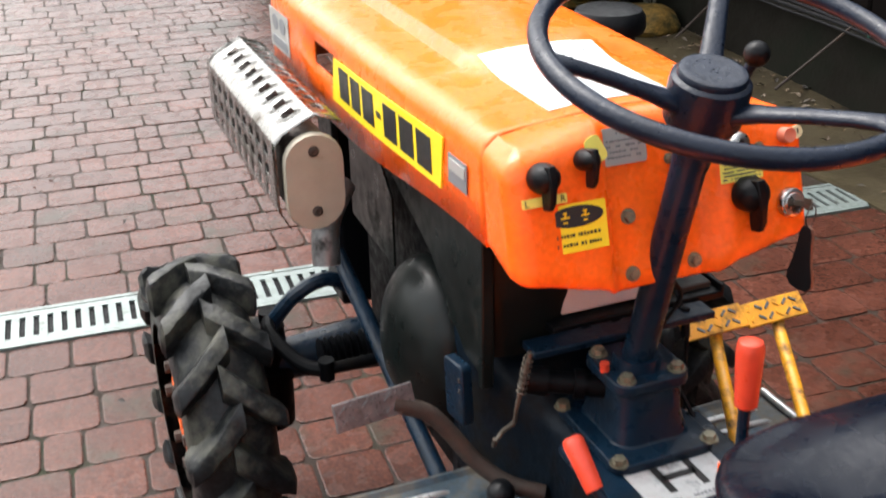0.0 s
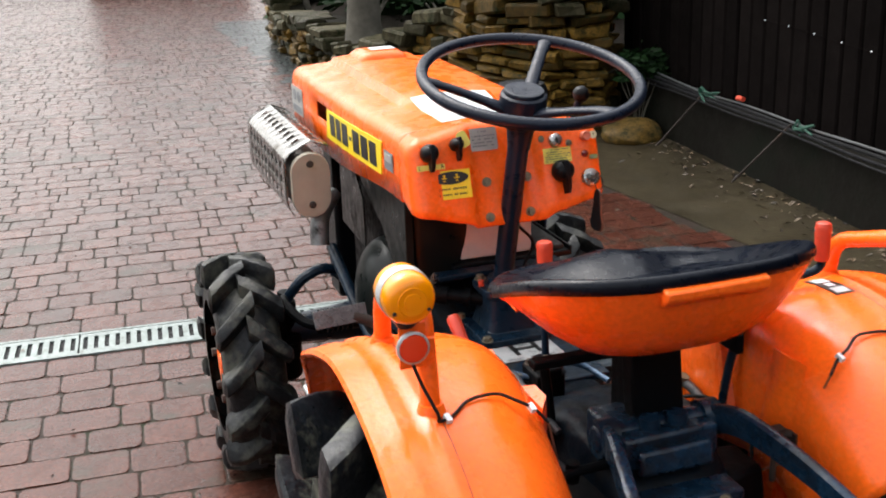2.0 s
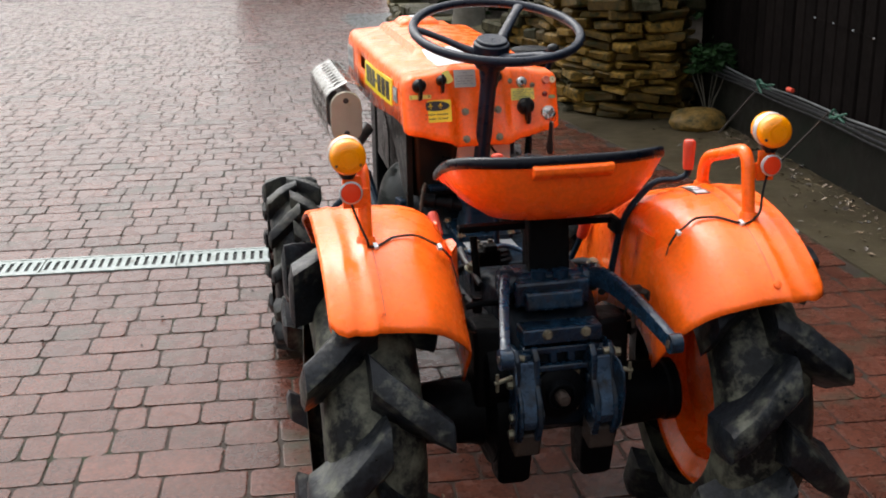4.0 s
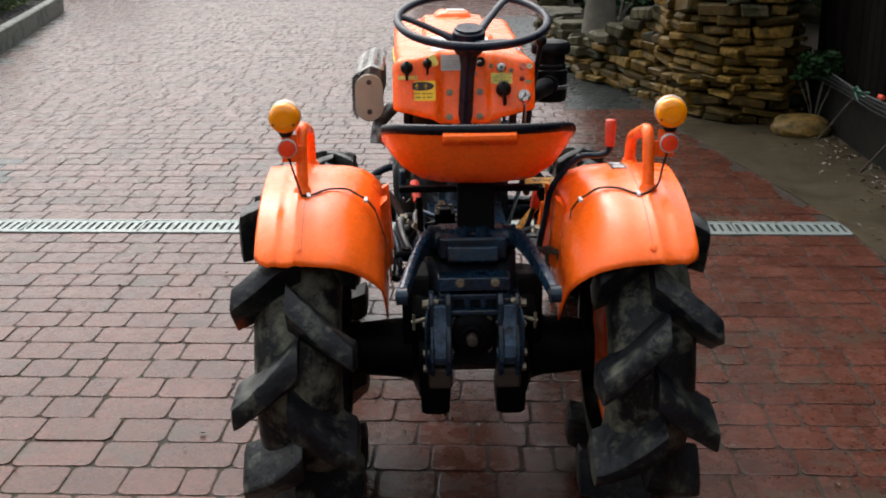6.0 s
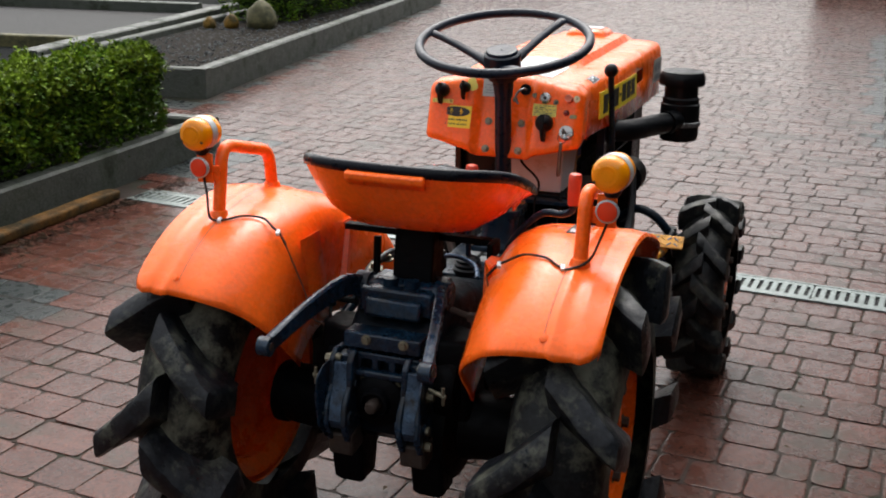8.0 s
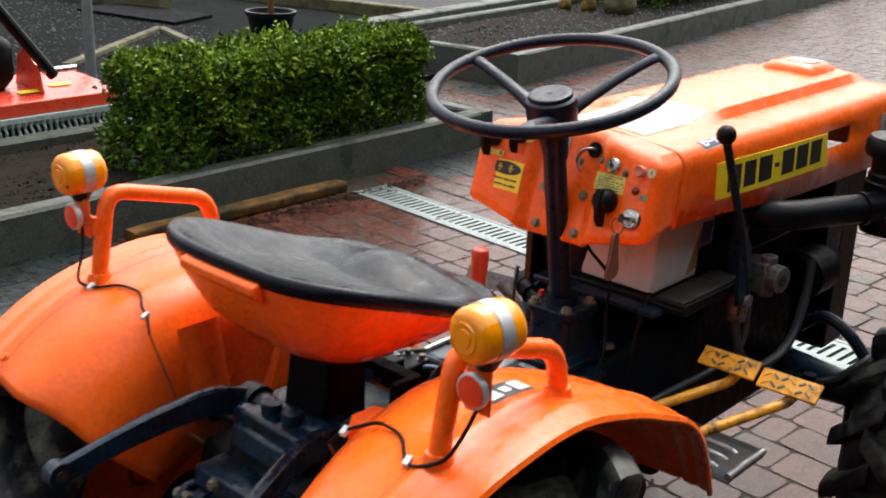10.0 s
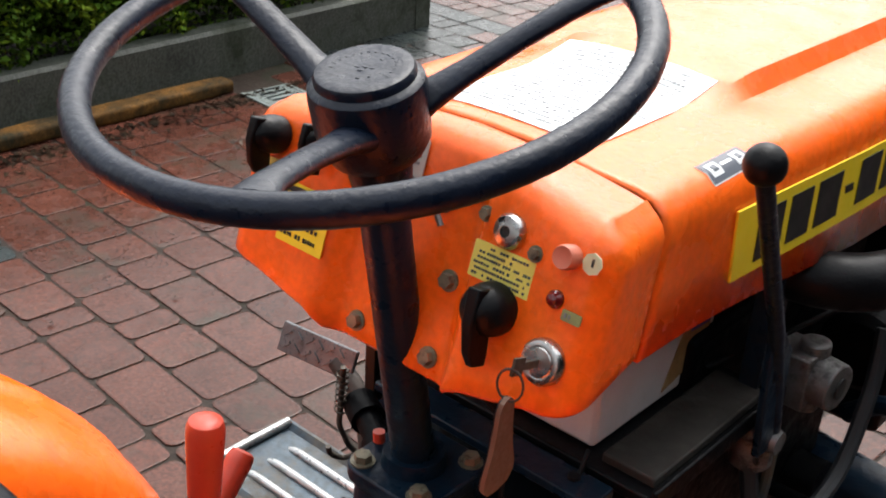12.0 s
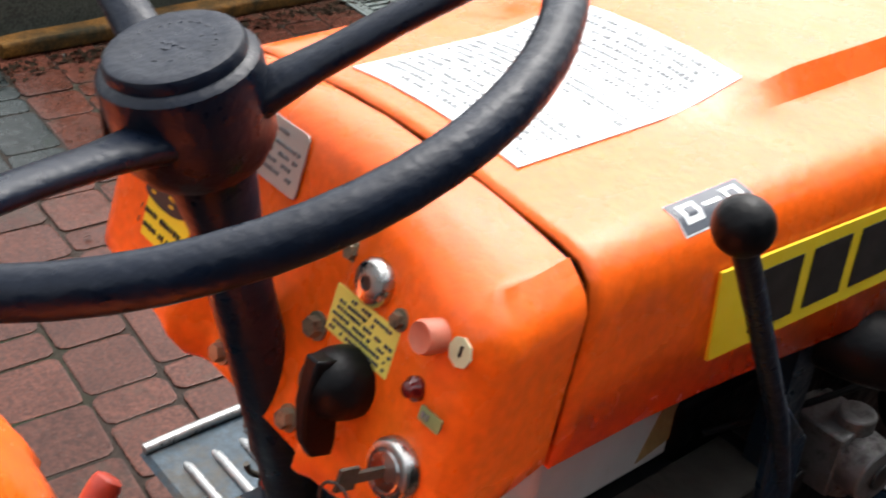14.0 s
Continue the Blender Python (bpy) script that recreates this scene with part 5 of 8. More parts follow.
vs = rings(bm, loops, caps=False)
bm.faces.new(vs[-1])
seat = part("seat", bm, ORANGE, tractor, "orange pressed seat pan with wet black cushion", smooth=60)
bm = B()
loops = []
for s, dz in ((0.985, -0.016), (1.004, -0.015), (1.009, -0.008), (1.004, 0.0), (0.985, 0.005), (0.955, 0.006), (0.925, 0.004), (0.88, 0.0), (0.80, -0.012), (0.66, -0.028), (0.5, -0.038), (0.33, -0.041), (0.16, -0.040), (0.03, -0.039)):
    lp = []
    for a in angs:
        x, y = seat_rim(a, s)
        yy = SEAT_C.y + (y - SEAT_C.y) / max(s, 0.03)
        zr = seat_z(yy)
        mid = 0.826
        # hollow behind, crowned towards the front edge
        fr = smoothstep(0.13, 0.29, y)
        lift = dz - 0.005 * fr if s > 0.93 else 0.8 * dz * (1 - 1.35 * fr)
        z = zr * min(1, s ** 0.7) + mid * (1 - min(1, s ** 0.7)) + lift
        if s < 0.93:
            z += 0.015 * math.exp(-((x / 0.07) ** 2 + ((y - 0.25) / 0.09) ** 2)) - 0.010 * math.exp(-(((abs(x) - 0.1) / 0.05) ** 2 + ((y - 0.2) / 0.09) ** 2))
            z += 0.0025 * noise.noise(V(x * 9, y * 9, 1))
        lp.append(V(x, y, z))
    loops.append(lp)
rings(bm, loops)
part("cushion", bm, VINYL, seat, "wet black vinyl cushion", smooth=70)
bm = B()
lp = []
for x in (-0.076, -0.073, 0.073, 0.076):
    e = 0.4 if abs(x) > 0.075 else 1.0
    lp.append([V(x, -0.030, 0.872), V(x, -0.042 - 0.002 * e, 0.868), V(x, -0.044 * 1.0 + 0.004 * (1 - e), 0.856), V(x, -0.026, 0.842)])
rings(bm, lp)
part("back_grip", bm, ORANGE, seat, smooth=30, bevel=0.003)
for sg in (-1, 1):
    bm = B()
    outline_prism(bm, [(0, 0), (0.05, 0.006), (0.05, 0.024), (0.0, 0.02)], V(sg * 0.14, 0.29, 0.735), V(0, 1, 0), V(0, 0, 1), 0.004)
    part("seat_tab", bm, ORANGE, seat, smooth=0)
# support under the seat
bm = B()
box(bm, (0.0, 0.118, 0.668), (0.082, 0.030, 0.14), (-8, 0, 0))
box(bm, (0.0, 0.16, 0.655), (0.064, 0.055, 0.12))
part("seat_post", bm, ENGINE, tractor, "black seat post", smooth=30, bevel=0.004)
bm = B()
box(bm, (-0.012, 0.165, 0.704), (0.314, 0.022, 0.013))
box(bm, (0.148, 0.148, 0.697), (0.012, 0.05, 0.030))
part("seat_crossbar", bm, ENGINE, tractor, smooth=30, bevel=0.002)
bm = B()
for x in (-0.032, 0.012):
    rod(bm, (x, 0.066, 0.592), (x, 0.068, 0.640), 0.0155, 0.0145, 18)
part("rubber_stop", bm, BLUEGREY, tractor, smooth=40)

# ---- gearbox, rear axle and lift ----
bm = B()
lp = []
for y, w, z0, z1 in ((0.955, 0.135, 0.26, 0.60), (0.86, 0.135, 0.26, 0.60), (0.80, 0.105, 0.30, 0.555), (0.76, 0.085, 0.31, 0.535), (0.50, 0.082, 0.31, 0.526), (0.40, 0.085, 0.31, 0.526), (0.36, 0.10, 0.29, 0.55), (0.28, 0.105, 0.28, 0.565)):
    lp.append([V(x, y, (z0 + z1) / 2 + z) for x, z in rounded(2 * w, z1 - z0, 0.035)])
rings(bm, lp)
gear = part("gearbox", bm, GEARBLACK, tractor, "dark blue-grey cast gearbox housing", smooth=40)
bm = B()
box(bm, (0, 0.57, 0.525), (0.20, 0.26, 0.012))
part("deck_plate", bm, BLUEGREY, gear, smooth=20, bevel=0.003)
o = V(0.0, 0.585, 0.532)
hp = decal("shift_plate", 0.118, 0.088, o, V(1, 0, 0), V(0, 1, 0), WORNWHITE, gear, "worn white shift pattern plate", 0.002, 0.0016)
bm = B()
for dx in (-0.022, 0.022):
    box(bm, o + V(dx, 0.004, 0.0022), (0.009, 0.052, 0.001))
box(bm, o + V(0, 0.004, 0.0022), (0.044, 0.010, 0.001))
part("shift_pattern", bm, INK, hp, smooth=0)
bars(hp, o + V(0, 0, 0.0016), V(1, 0, 0), V(0, 1, 0), 0.1, [(-0.036, -0.05, 0.05), (0.037, -0.05, 0.02)], 0.005, GREYINK, 9)
# valve block, pipes and linkage on the gearbox under the seat
bm = B()
box(bm, (-0.062, 0.365, 0.578), (0.050, 0.066, 0.042))
box(bm, (-0.062, 0.335, 0.604), (0.030, 0.026, 0.018))
valve = part("valve_block", bm, ENGINE, gear, "oily black valve block", smooth=30, bevel=0.004)
for dx, dy in ((-0.016, 0.02), (0.014, 0.022), (-0.014, -0.006)):
    bm = B()
    hexbolt(bm, V(-0.062 + dx, 0.365 + dy, 0.599), (0, 0, 1), 0.0062, 0.007)
    part("bolt", bm, RODSTEEL, valve)
for pts, r, m in (([(-0.085, 0.372, 0.580), (-0.112, 0.390, 0.586), (-0.126, 0.440, 0.566), (-0.122, 0.500, 0.536), (-0.100, 0.540, 0.532)], 0.0062, HITCHWORN),
                  ([(-0.080, 0.350, 0.570), (-0.118, 0.352, 0.560), (-0.142, 0.400, 0.520), (-0.150, 0.470, 0.470)], 0.0075, CABLE),
                  ([(-0.040, 0.380, 0.590), (-0.012, 0.400, 0.586), (0.028, 0.396, 0.572), (0.050, 0.350, 0.560)], 0.0055, HITCHWORN)):
    bm = B()
    tube(bm, smooth_path([V(*p) for p in pts], 5), r, 10)
    part("oil_pipe", bm, m, gear, smooth=50)
bm = B()
outline_prism(bm, [(0, 0), (0.05, 0.008), (0.07, 0.05), (0.05, 0.06), (0.03, 0.028), (0, 0.022)], (-0.118, 0.285, 0.545), (0, 1, 0), (0, 0, 1), 0.006)
bell = part("crank_lever", bm, HITCHWORN, gear, "worn steel crank lever", smooth=20, bevel=0.001)
bm = B()
rod(bm, (-0.126, 0.345, 0.597), (-0.128, 0.480, 0.560), 0.0042, seg=10)
part("link_rod", bm, RODSTEEL, bell)
bm = B()
rod(bm, (-0.132, 0.345, 0.597), (-0.110, 0.345, 0.597), 0.0085, seg=14)
part("clevis", bm, RODSTEEL, bell)
# shift boot and the two red-handled levers
bm = B()
lathe(bm, [(0.034, 0.0), (0.034, 0.012), (0.030, 0.016), (0.031, 0.022), (0.027, 0.027), (0.028, 0.033), (0.022, 0.038), (0.010, 0.042)], (-0.012, 0.468, 0.527), (0, 0, 1), 24)
part("shift_boot", bm, BLACK, gear, "black rubber shift boot")


def grip_lever(path, top, tip, r, name, label, rod_r=0.0065):
    bm = B()
    tube(bm, smooth_path(path, 5), rod_r, 10)
    lev = part(name, bm, BLUEGREY, tractor, label)
    bm = B()
    top, tip = Vector(top), Vector(tip)
    d = tip - top
    lathe(bm, [(r * 0.82, 0.0), (r * 0.86, d.length * 0.1), (r * 1.0, d.length * 0.80), (r * 0.98, d.length * 0.90), (r * 0.86, d.length * 0.965), (r * 0.62, d.length * 0.99), (r * 0.2, d.length)], top, d, 20)
    part("grip", bm, REDGRIP, lev, "red plastic grip")
    return lev


grip_lever([(-0.012, 0.468, 0.55), (-0.013, 0.468, 0.63), (-0.012, 0.471, 0.712)], (-0.011, 0.471, 0.704), (-0.010, 0.475, 0.778), 0.0142, "main_shift_lever", "main shift lever with a red grip")
grip_lever([(-0.09, 0.50, 0.49), (-0.108, 0.53, 0.535), (-0.127, 0.564, 0.571)], (-0.127, 0.562, 0.569), (-0.135, 0.606, 0.614), 0.0128, "range_lever", "short range lever with a red grip")
grip_lever([(0.13, 0.42, 0.50), (0.15, 0.40, 0.56), (0.160, 0.385, 0.600)], (0.160, 0.385, 0.598), (0.170, 0.375, 0.648), 0.0135, "side_lever", "short side lever with a red grip")
grip_lever([(0.145, 0.165, 0.545), (0.160, 0.172, 0.625), (0.177, 0.163, 0.708), (0.232, 0.163, 0.770), (0.278, 0.155, 0.778), (0.298, 0.148, 0.790), (0.299, 0.147, 0.812)], (0.299, 0.147, 0.800), (0.301, 0.150, 0.860), 0.0125, "lift_lever", "bent hydraulic lift lever with a red grip", 0.0068)

bm = B()
lp = []
for y, w, z0, z1 in ((0.30, 0.105, 0.29, 0.575), (0.20, 0.105, 0.30, 0.60), (0.10, 0.100, 0.305, 0.600), (0.03, 0.094, 0.32, 0.550), (0.00, 0.082, 0.345, 0.50)):
    lp.append([V(x, y, (z0 + z1) / 2 + z) for x, z in rounded(2 * w, z1 - z0, 0.03)])
rings(bm, lp)
axle = part("rear_axle", bm, GEARBLACK, tractor, "dark blue-grey rear axle housing, oily and muddy", smooth=40)
axle.location.x = -0.011
for sg in (-1, 1):
    bm = B()
    lathe(bm, [(0.115, 0.085), (0.112, 0.12), (0.075, 0.135), (0.068, 0.16), (0.060, 0.25), (0.064, 0.255), (0.064, 0.275), (0.03, 0.28)], (0, RY, RZ - 0.006), (sg, 0, 0), 28)
    part("axle_tube", bm, ENGINE, axle)
    bm = B()
    lp = []
    for z, w in ((0.34, 0.10), (0.40, 0.13), (0.50, 0.13), (0.54, 0.10)):
        lp.append([V(sg * x, 0.08 + y, z) for x, y in ((0.09, -w / 2), (0.155, -w / 2 * 0.7), (0.155, w / 2 * 0.7), (0.09, w / 2))])
    rings(bm, lp)
    part("brake_housing", bm, ENGINE, axle, smooth=40, bevel=0.008)
    # lift arm
    bm = B()
    a, b = V(sg * 0.082, 0.085, 0.612), V(sg * 0.153, -0.186, 0.574)
    mid = V(sg * 0.100, 0.02, 0.628)
    pth = smooth_path([a, mid, V(sg * 0.128, -0.08, 0.608), b], 5)
    lp = []
    for i, p in enumerate(pth):
        t = i / (len(pth) - 1)
        h = 0.022 - 0.008 * t
        d = (pth[min(i + 1, len(pth) - 1)] - pth[max(i - 1, 0)]).normalized()
        s = d.cross(V(0, 0, 1)).normalized() * 0.0085
        lp.append([p + s + V(0, 0, h * 0.8), p + s * 0.5 + V(0, 0, h), p - s * 0.5 + V(0, 0, h), p - s + V(0, 0, h * 0.8), p - s - V(0, 0, h), p + s - V(0, 0, h)])
    rings(bm, lp)
    rod(bm, b - V(0.011, 0, 0), b + V(0.011, 0, 0), 0.018, seg=18)
    rod(bm, a - V(0.014, 0, 0), a + V(0.014, 0, 0), 0.028, seg=20)
    arm = part("lift_arm", bm, HITCH, axle, "curved lift arm", smooth=40)
    bm = B()
    rod(bm, b - V(0.013, 0, 0), b + V(0.013, 0, 0), 0.008, seg=14)
    part("arm_eye", bm, RUST, arm)
    # hitch brackets either side of the shaft: two cheek plates, a spacer and a rusty foot
    for x, th in ((0.092, 0.011), (0.056, 0.013)):
        bm = B()
        pl = [(0.01, 0.518), (-0.030, 0.522), (-0.048, 0.505), (-0.052, 0.455), (-0.074, 0.425), (-0.080, 0.385), (-0.062, 0.345), (-0.02, 0.335), (0.01, 0.36)]
        outline_prism(bm, pl, V(sg * x - th / 2, 0, 0), V(0, 1, 0), V(0, 0, 1), th)
        part("hitch_cheek", bm, HITCH, axle, "chipped blue cheek plate of the hitch", smooth=30, bevel=0.003)
    bm = B()
    box(bm, (sg * 0.074, -0.018, 0.485), (0.03, 0.03, 0.05))
    part("hitch_spacer", bm, HITCH, axle, smooth=40, bevel=0.002)
    # worn face plate between the cheeks
    bm = B()
    rings(bm, [[V(sg * 0.074 + dx * w, y + d, z) for dx, d in ((-1, 0), (1, 0), (1, 0.012), (-1, 0.012))] for y, z, w in ((-0.046, 0.500, 0.020), (-0.052, 0.455, 0.020), (-0.070, 0.425, 0.023), (-0.076, 0.392, 0.026), (-0.066, 0.372, 0.022))])
    part("bracket_face", bm, HITCHWORN, axle, "bracket face rubbed to pale blue steel", smooth=30, bevel=0.002)
    for y, z, r in ((-0.060, 0.398, 0.012), (-0.034, 0.455, 0.009)):
        bm = B()
        rod(bm, (sg * 0.046, y, z), (sg * 0.106, y, z), r, seg=14)
        part("cross_pin", bm, HITCH, axle, smooth=40)
    bm = B()
    box(bm, (sg * 0.074, -0.030, 0.338), (0.052, 0.052, 0.050), (8, 0, 0))
    part("hitch_foot", bm, RUST, axle, "rusty foot of the hitch bracket", smooth=30, bevel=0.006)
    bm = B()
    lp = []
    for z, wx, wy in ((0.222, 0.026, 0.026), (0.230, 0.032, 0.032), (0.285, 0.034, 0.040), (0.33, 0.030, 0.045)):
        lp.append([V(sg * 0.084 + x, 0.035 + y, z) for x, y in rounded(2 * wx, 2 * wy, 0.008)])
    rings(bm, lp)
    part("drawbar_lug", bm, ENGINE, axle, "black drawbar lug under the axle", smooth=40)
    for z, y in ((0.500, -0.032), (0.455, -0.036), (0.398, -0.060), (0.36, -0.05)):
        bm = B()
        hexbolt(bm, V(sg * 0.0985, y, z), (sg, 0, 0), 0.009, 0.011)
        part("bolt", bm, ZINC, axle)
    bm = B()
    rod(bm, (sg * 0.100, -0.036, 0.470), (sg * 0.135, -0.040, 0.462), 0.0045, seg=10)
    rod(bm, (sg * 0.130, -0.040, 0.445), (sg * 0.130, -0.040, 0.480), 0.0035, seg=8)
    part("hitch_pin", bm, ZINC, axle, "thin bright hitch pin")
    # rounded brake cover outside the bracket
    bm = B()
    lathe(bm, [(0.001, 0.140), (0.045, 0.140), (0.068, 0.134), (0.074, 0.120), (0.074, 0.09)], (0, 0.065, 0.440), (sg, 0, 0), 28)
    part("brake_cover", bm, ENGINE, axle, smooth=45)
bm = B()
rod(bm, (-0.098, 0.085, 0.612), (0.098, 0.085, 0.612), 0.021, seg=20)
box(bm, (0, 0.10, 0.600), (0.150, 0.12, 0.05))
box(bm, (0, 0.035, 0.590), (0.115, 0.025, 0.036), (-12, 0, 0))
part("lift_cover", bm, HITCH, axle, smooth=40, bevel=0.006)
bm = B()
box(bm, (0, 0.0, 0.540), (0.155, 0.05, 0.030))
box(bm, (0, -0.004, 0.510), (0.150, 0.036, 0.014))
box(bm, (0, -0.022, 0.478), (0.185, 0.022, 0.012))
for x in (-0.05, -0.015, 0.02, 0.055):
    box(bm, (x, -0.012, 0.497), (0.014, 0.02, 0.026))
part("rear_ribs", bm, HITCH, axle, smooth=30, bevel=0.003)
for sg in (-1, 1):
    bm = B()
    pl = [(0.0, 0.0), (0.07, -0.015), (0.088, -0.035), (0.092, -0.07), (0.085, -0.13), (0.06, -0.165), (0.02, -0.165), (0.0, -0.12)]
    outline_prism(bm, pl, V(sg * 0.088, 0.0, 0.512), V(sg * 0.18, -1, 0), V(0, 0, 1), 0.004)
    part("shaft_shield", bm, HITCH, axle, "thin worn shield plate beside the drive shaft", smooth=20, bevel=0.001)
for sg in (-1, 1):
    bm = B()
    rod(bm, (sg * 0.078, -0.035, 0.505), (sg * 0.095, -0.035, 0.508), 0.007, seg=12)
    part("pin", bm, ZINC, axle)
bm = B()
lathe(bm, [(0.052, 0.0), (0.052, 0.018), (0.042, 0.024), (0.030, 0.026), (0.027, 0.040), (0.024, 0.041), (0.024, 0.028), (0.012, 0.028)], (-0.006, -0.010, 0.425), (0, -1, 0), 28)
part("shaft_guard", bm, ENGINE, axle)
bm = B()
n = 12
lathe(bm, [(0.0125, 0.0), (0.0125, 0.050), (0.010, 0.056), (0.0005, 0.057)], (-0.006, -0.012, 0.425), (0, -1, 0), 12)
part("drive_shaft_end", bm, RUST, axle, "rusty splined drive shaft end", smooth=0)
for x, z in ((-0.04, 0.46), (0.03, 0.46), (-0.04, 0.39), (0.03, 0.39), (-0.03, 0.545), (0.045, 0.545)):
    bm = B()
    hexbolt(bm, V(x, -0.014 if z < 0.5 else -0.026, z), (0, -1, 0), 0.0075, 0.007)
    part("bolt", bm, ZINC, axle)
# small linkages at the right of the axle
bm = B()
tube(bm, [(0.10, 0.05, 0.60), (0.15, 0.03, 0.597), (0.185, 0.02, 0.592)], 0.006, 8)
rod(bm, (0.150, 0.03, 0.60), (0.150, 0.03, 0.52), 0.0045, seg=8)
box(bm, (0.152, 0.03, 0.598), (0.022, 0.016, 0.014))
box(bm, (0.178, 0.02, 0.59), (0.016, 0.022, 0.018))
part("control_linkage", bm, RUST, tractor, "rusty control linkage", smooth=30)
bm = B()
tube(bm, [(-0.10, 0.06, 0.585), (-0.15, 0.05, 0.59), (-0.18, 0.05, 0.585)], 0.007, 8)
rod(bm, (-0.155, 0.06, 0.57), (-0.155, 0.058, 0.60), 0.010, seg=12)
part("control_linkage", bm, ENGINE, tractor, "dark control linkage", smooth=30)
bm = B()
rod(bm, (-0.12, 0.2, 0.56), (-0.125, 0.22, 0.67), 0.008, seg=10)
part("control_rod", bm, ENGINE, tractor, smooth=30)
bm = B()
tube(bm, smooth_path([(-0.10, 0.25, 0.52), (-0.16, 0.18, 0.56), (-0.175, 0.10, 0.55), (-0.14, 0.06, 0.50), (-0.11, 0.1, 0.46)], 5), 0.0035, 8)
part("loose_cable", bm, CABLE, tractor)
bm = B()
tube(bm, smooth_path([(0.08, 0.3, 0.53), (0.15, 0.22, 0.57), (0.17, 0.12, 0.55), (0.12, 0.05, 0.48)], 5), 0.003, 8)
part("loose_cable", bm, CABLE, tractor)

# ---- engine and what hangs on it ----
bm = B()
box(bm, (0.0, 1.16, 0.50), (0.24, 0.42, 0.40))
part("engine_block", bm, ENGINE, tractor, "oily black engine block under the hood", smooth=30, bevel=0.01)
bm = B()
box(bm, (0.0, 1.15, 0.735), (0.18, 0.36, 0.07))
part("cylinder_head", bm, ENGINE, tractor, smooth=30, bevel=0.01)
bm = B()
box(bm, (0.01, 1.52, 0.56), (0.30, 0.10, 0.42))
part("radiator", bm, BLACK, tractor, "black radiator behind the grille", smooth=30, bevel=0.01)
bm = B()
lp = []
for z, sx, sy in ((0.595, 0.06, 0.05), (0.60, 0.073, 0.075), (0.70, 0.08, 0.085), (0.785, 0.082, 0.09), (0.79, 0.07, 0.08)):
    lp.append([V(-0.085 + x, 0.885 + y, z) for x, y in rounded(2 * sx - 0.024, 2 * sy, 0.03)])
rings(bm, lp)
part("fuel_tank", bm, PANELBLACK, tractor, "black plastic tank under the dashboard", smooth=50)
bm = B()
bmesh.ops.create_uvsphere(bm, u_segments=28, v_segments=18, radius=1, matrix=Matrix.Translation((-0.125, 1.045, 0.50)) @ Matrix.Diagonal((0.075, 0.12, 0.135, 1)))
part("bell_housing", bm, PANELBLACK, tractor, "rounded dark housing on the engine side", smooth=60)
bm = B()
outline_prism(bm, [(0, 0), (0.20, -0.01), (0.20, 0.10), (0.10, 0.19), (0.0, 0.19)], (-0.150, 1.33, 0.60), (0, -1, 0), (0, 0, 1), 0.004)
part("side_shield", bm, PANELBLACK, tractor, "black sheet flap beside the engine", smooth=20, bevel=0.001)
bm = B()
outline_prism(bm, [(-0.80, 0.590), (-0.80, 0.80), (-1.12, 0.80), (-1.12, 0.752), (-0.965, 0.690), (-0.850, 0.595)], (-0.152, 0, 0), (0, -1, 0), (0, 0, 1), 0.008)
panel = part("side_panel", bm, PANELBLACK, tractor, "dark sheet panel under the hood edge", smooth=20, bevel=0.003)
bm = B()
outline_prism(bm, [(-0.786, 0.575), (-0.786, 0.80), (-0.800, 0.80), (-0.800, 0.575)], (-0.146, 0, 0), (0, -1, 0), (0, 0, 1), 0.016)
part("panel_flange", bm, PANELBLACK, panel, smooth=20, bevel=0.002)
bm = B()
outline_prism(bm, rounded(0.045, 0.085, 0.006, 2), (-0.162, 0.845, 0.545), (0.15, -1, 0), (0, 0.1, 1), 0.016)
pl = part("regulator", bm, BLUEGREY, tractor, "small ribbed dark regulator", smooth=20, bevel=0.002)
bm = B()
for k in range(4):
    box(bm, (-0.170, 0.845, 0.520 + 0.016 * k), (0.012, 0.036, 0.006))
part("fin", bm, RUST, pl, smooth=0)
# battery on its tray
bm = B()
box(bm, (0.032, 0.905, 0.700), (0.155, 0.20, 0.112))
bat = part("battery", bm, BATTERY, tractor, "dirty white battery under the dashboard", smooth=20, bevel=0.005)
bm = B()
box(bm, (0.032, 0.905, 0.762), (0.160, 0.205, 0.016))
part("battery_lid", bm, BATTERY, bat, smooth=20, bevel=0.003)
bm = B()
outline_prism(bm, [(-0.02, -0.018), (0.015, -0.02), (0.022, 0.02), (-0.016, 0.022)], (0.1098, 0.975, 0.725), (0, 1, 0), (0, 0, 1), 0.0012)
part("blue_mark", bm, mat("blue_print", (0.03, 0.05, 0.28), 0.5), bat, "blue print", smooth=0)
bm = B()
outline_prism(bm, [(-0.02, -0.045), (0.05, -0.03), (0.06, 0.02), (0.02, 0.035), (0.0, 0.0)], (0.1098, 0.935, 0.70), (0, 1, 0), (0, 0, 1), 0.001)
part("rust_stain", bm, mat("brown_residue", (0.26, 0.16, 0.06), 0.6, vary=0.4, scale=40), bat, "brown residue", smooth=0)
bm = B()
box(bm, (0.06, 0.905, 0.636), (0.25, 0.24, 0.012))
tray = part("battery_tray", bm, BLACK, tractor, "black battery tray", smooth=20, bevel=0.002)
bm = B()
box(bm, (0.186, 0.905, 0.641), (0.006, 0.24, 0.020))
part("tray_edge", bm, BLACK, tray, smooth=20, bevel=0.002)
bm = B()
box(bm, (0.02, 0.765, 0.632), (0.26, 0.035, 0.010))
part("tray_bar", bm, BLUEGREY, tray, smooth=20, bevel=0.002)
# added dark plate that reads as more of the tray
bm = B()
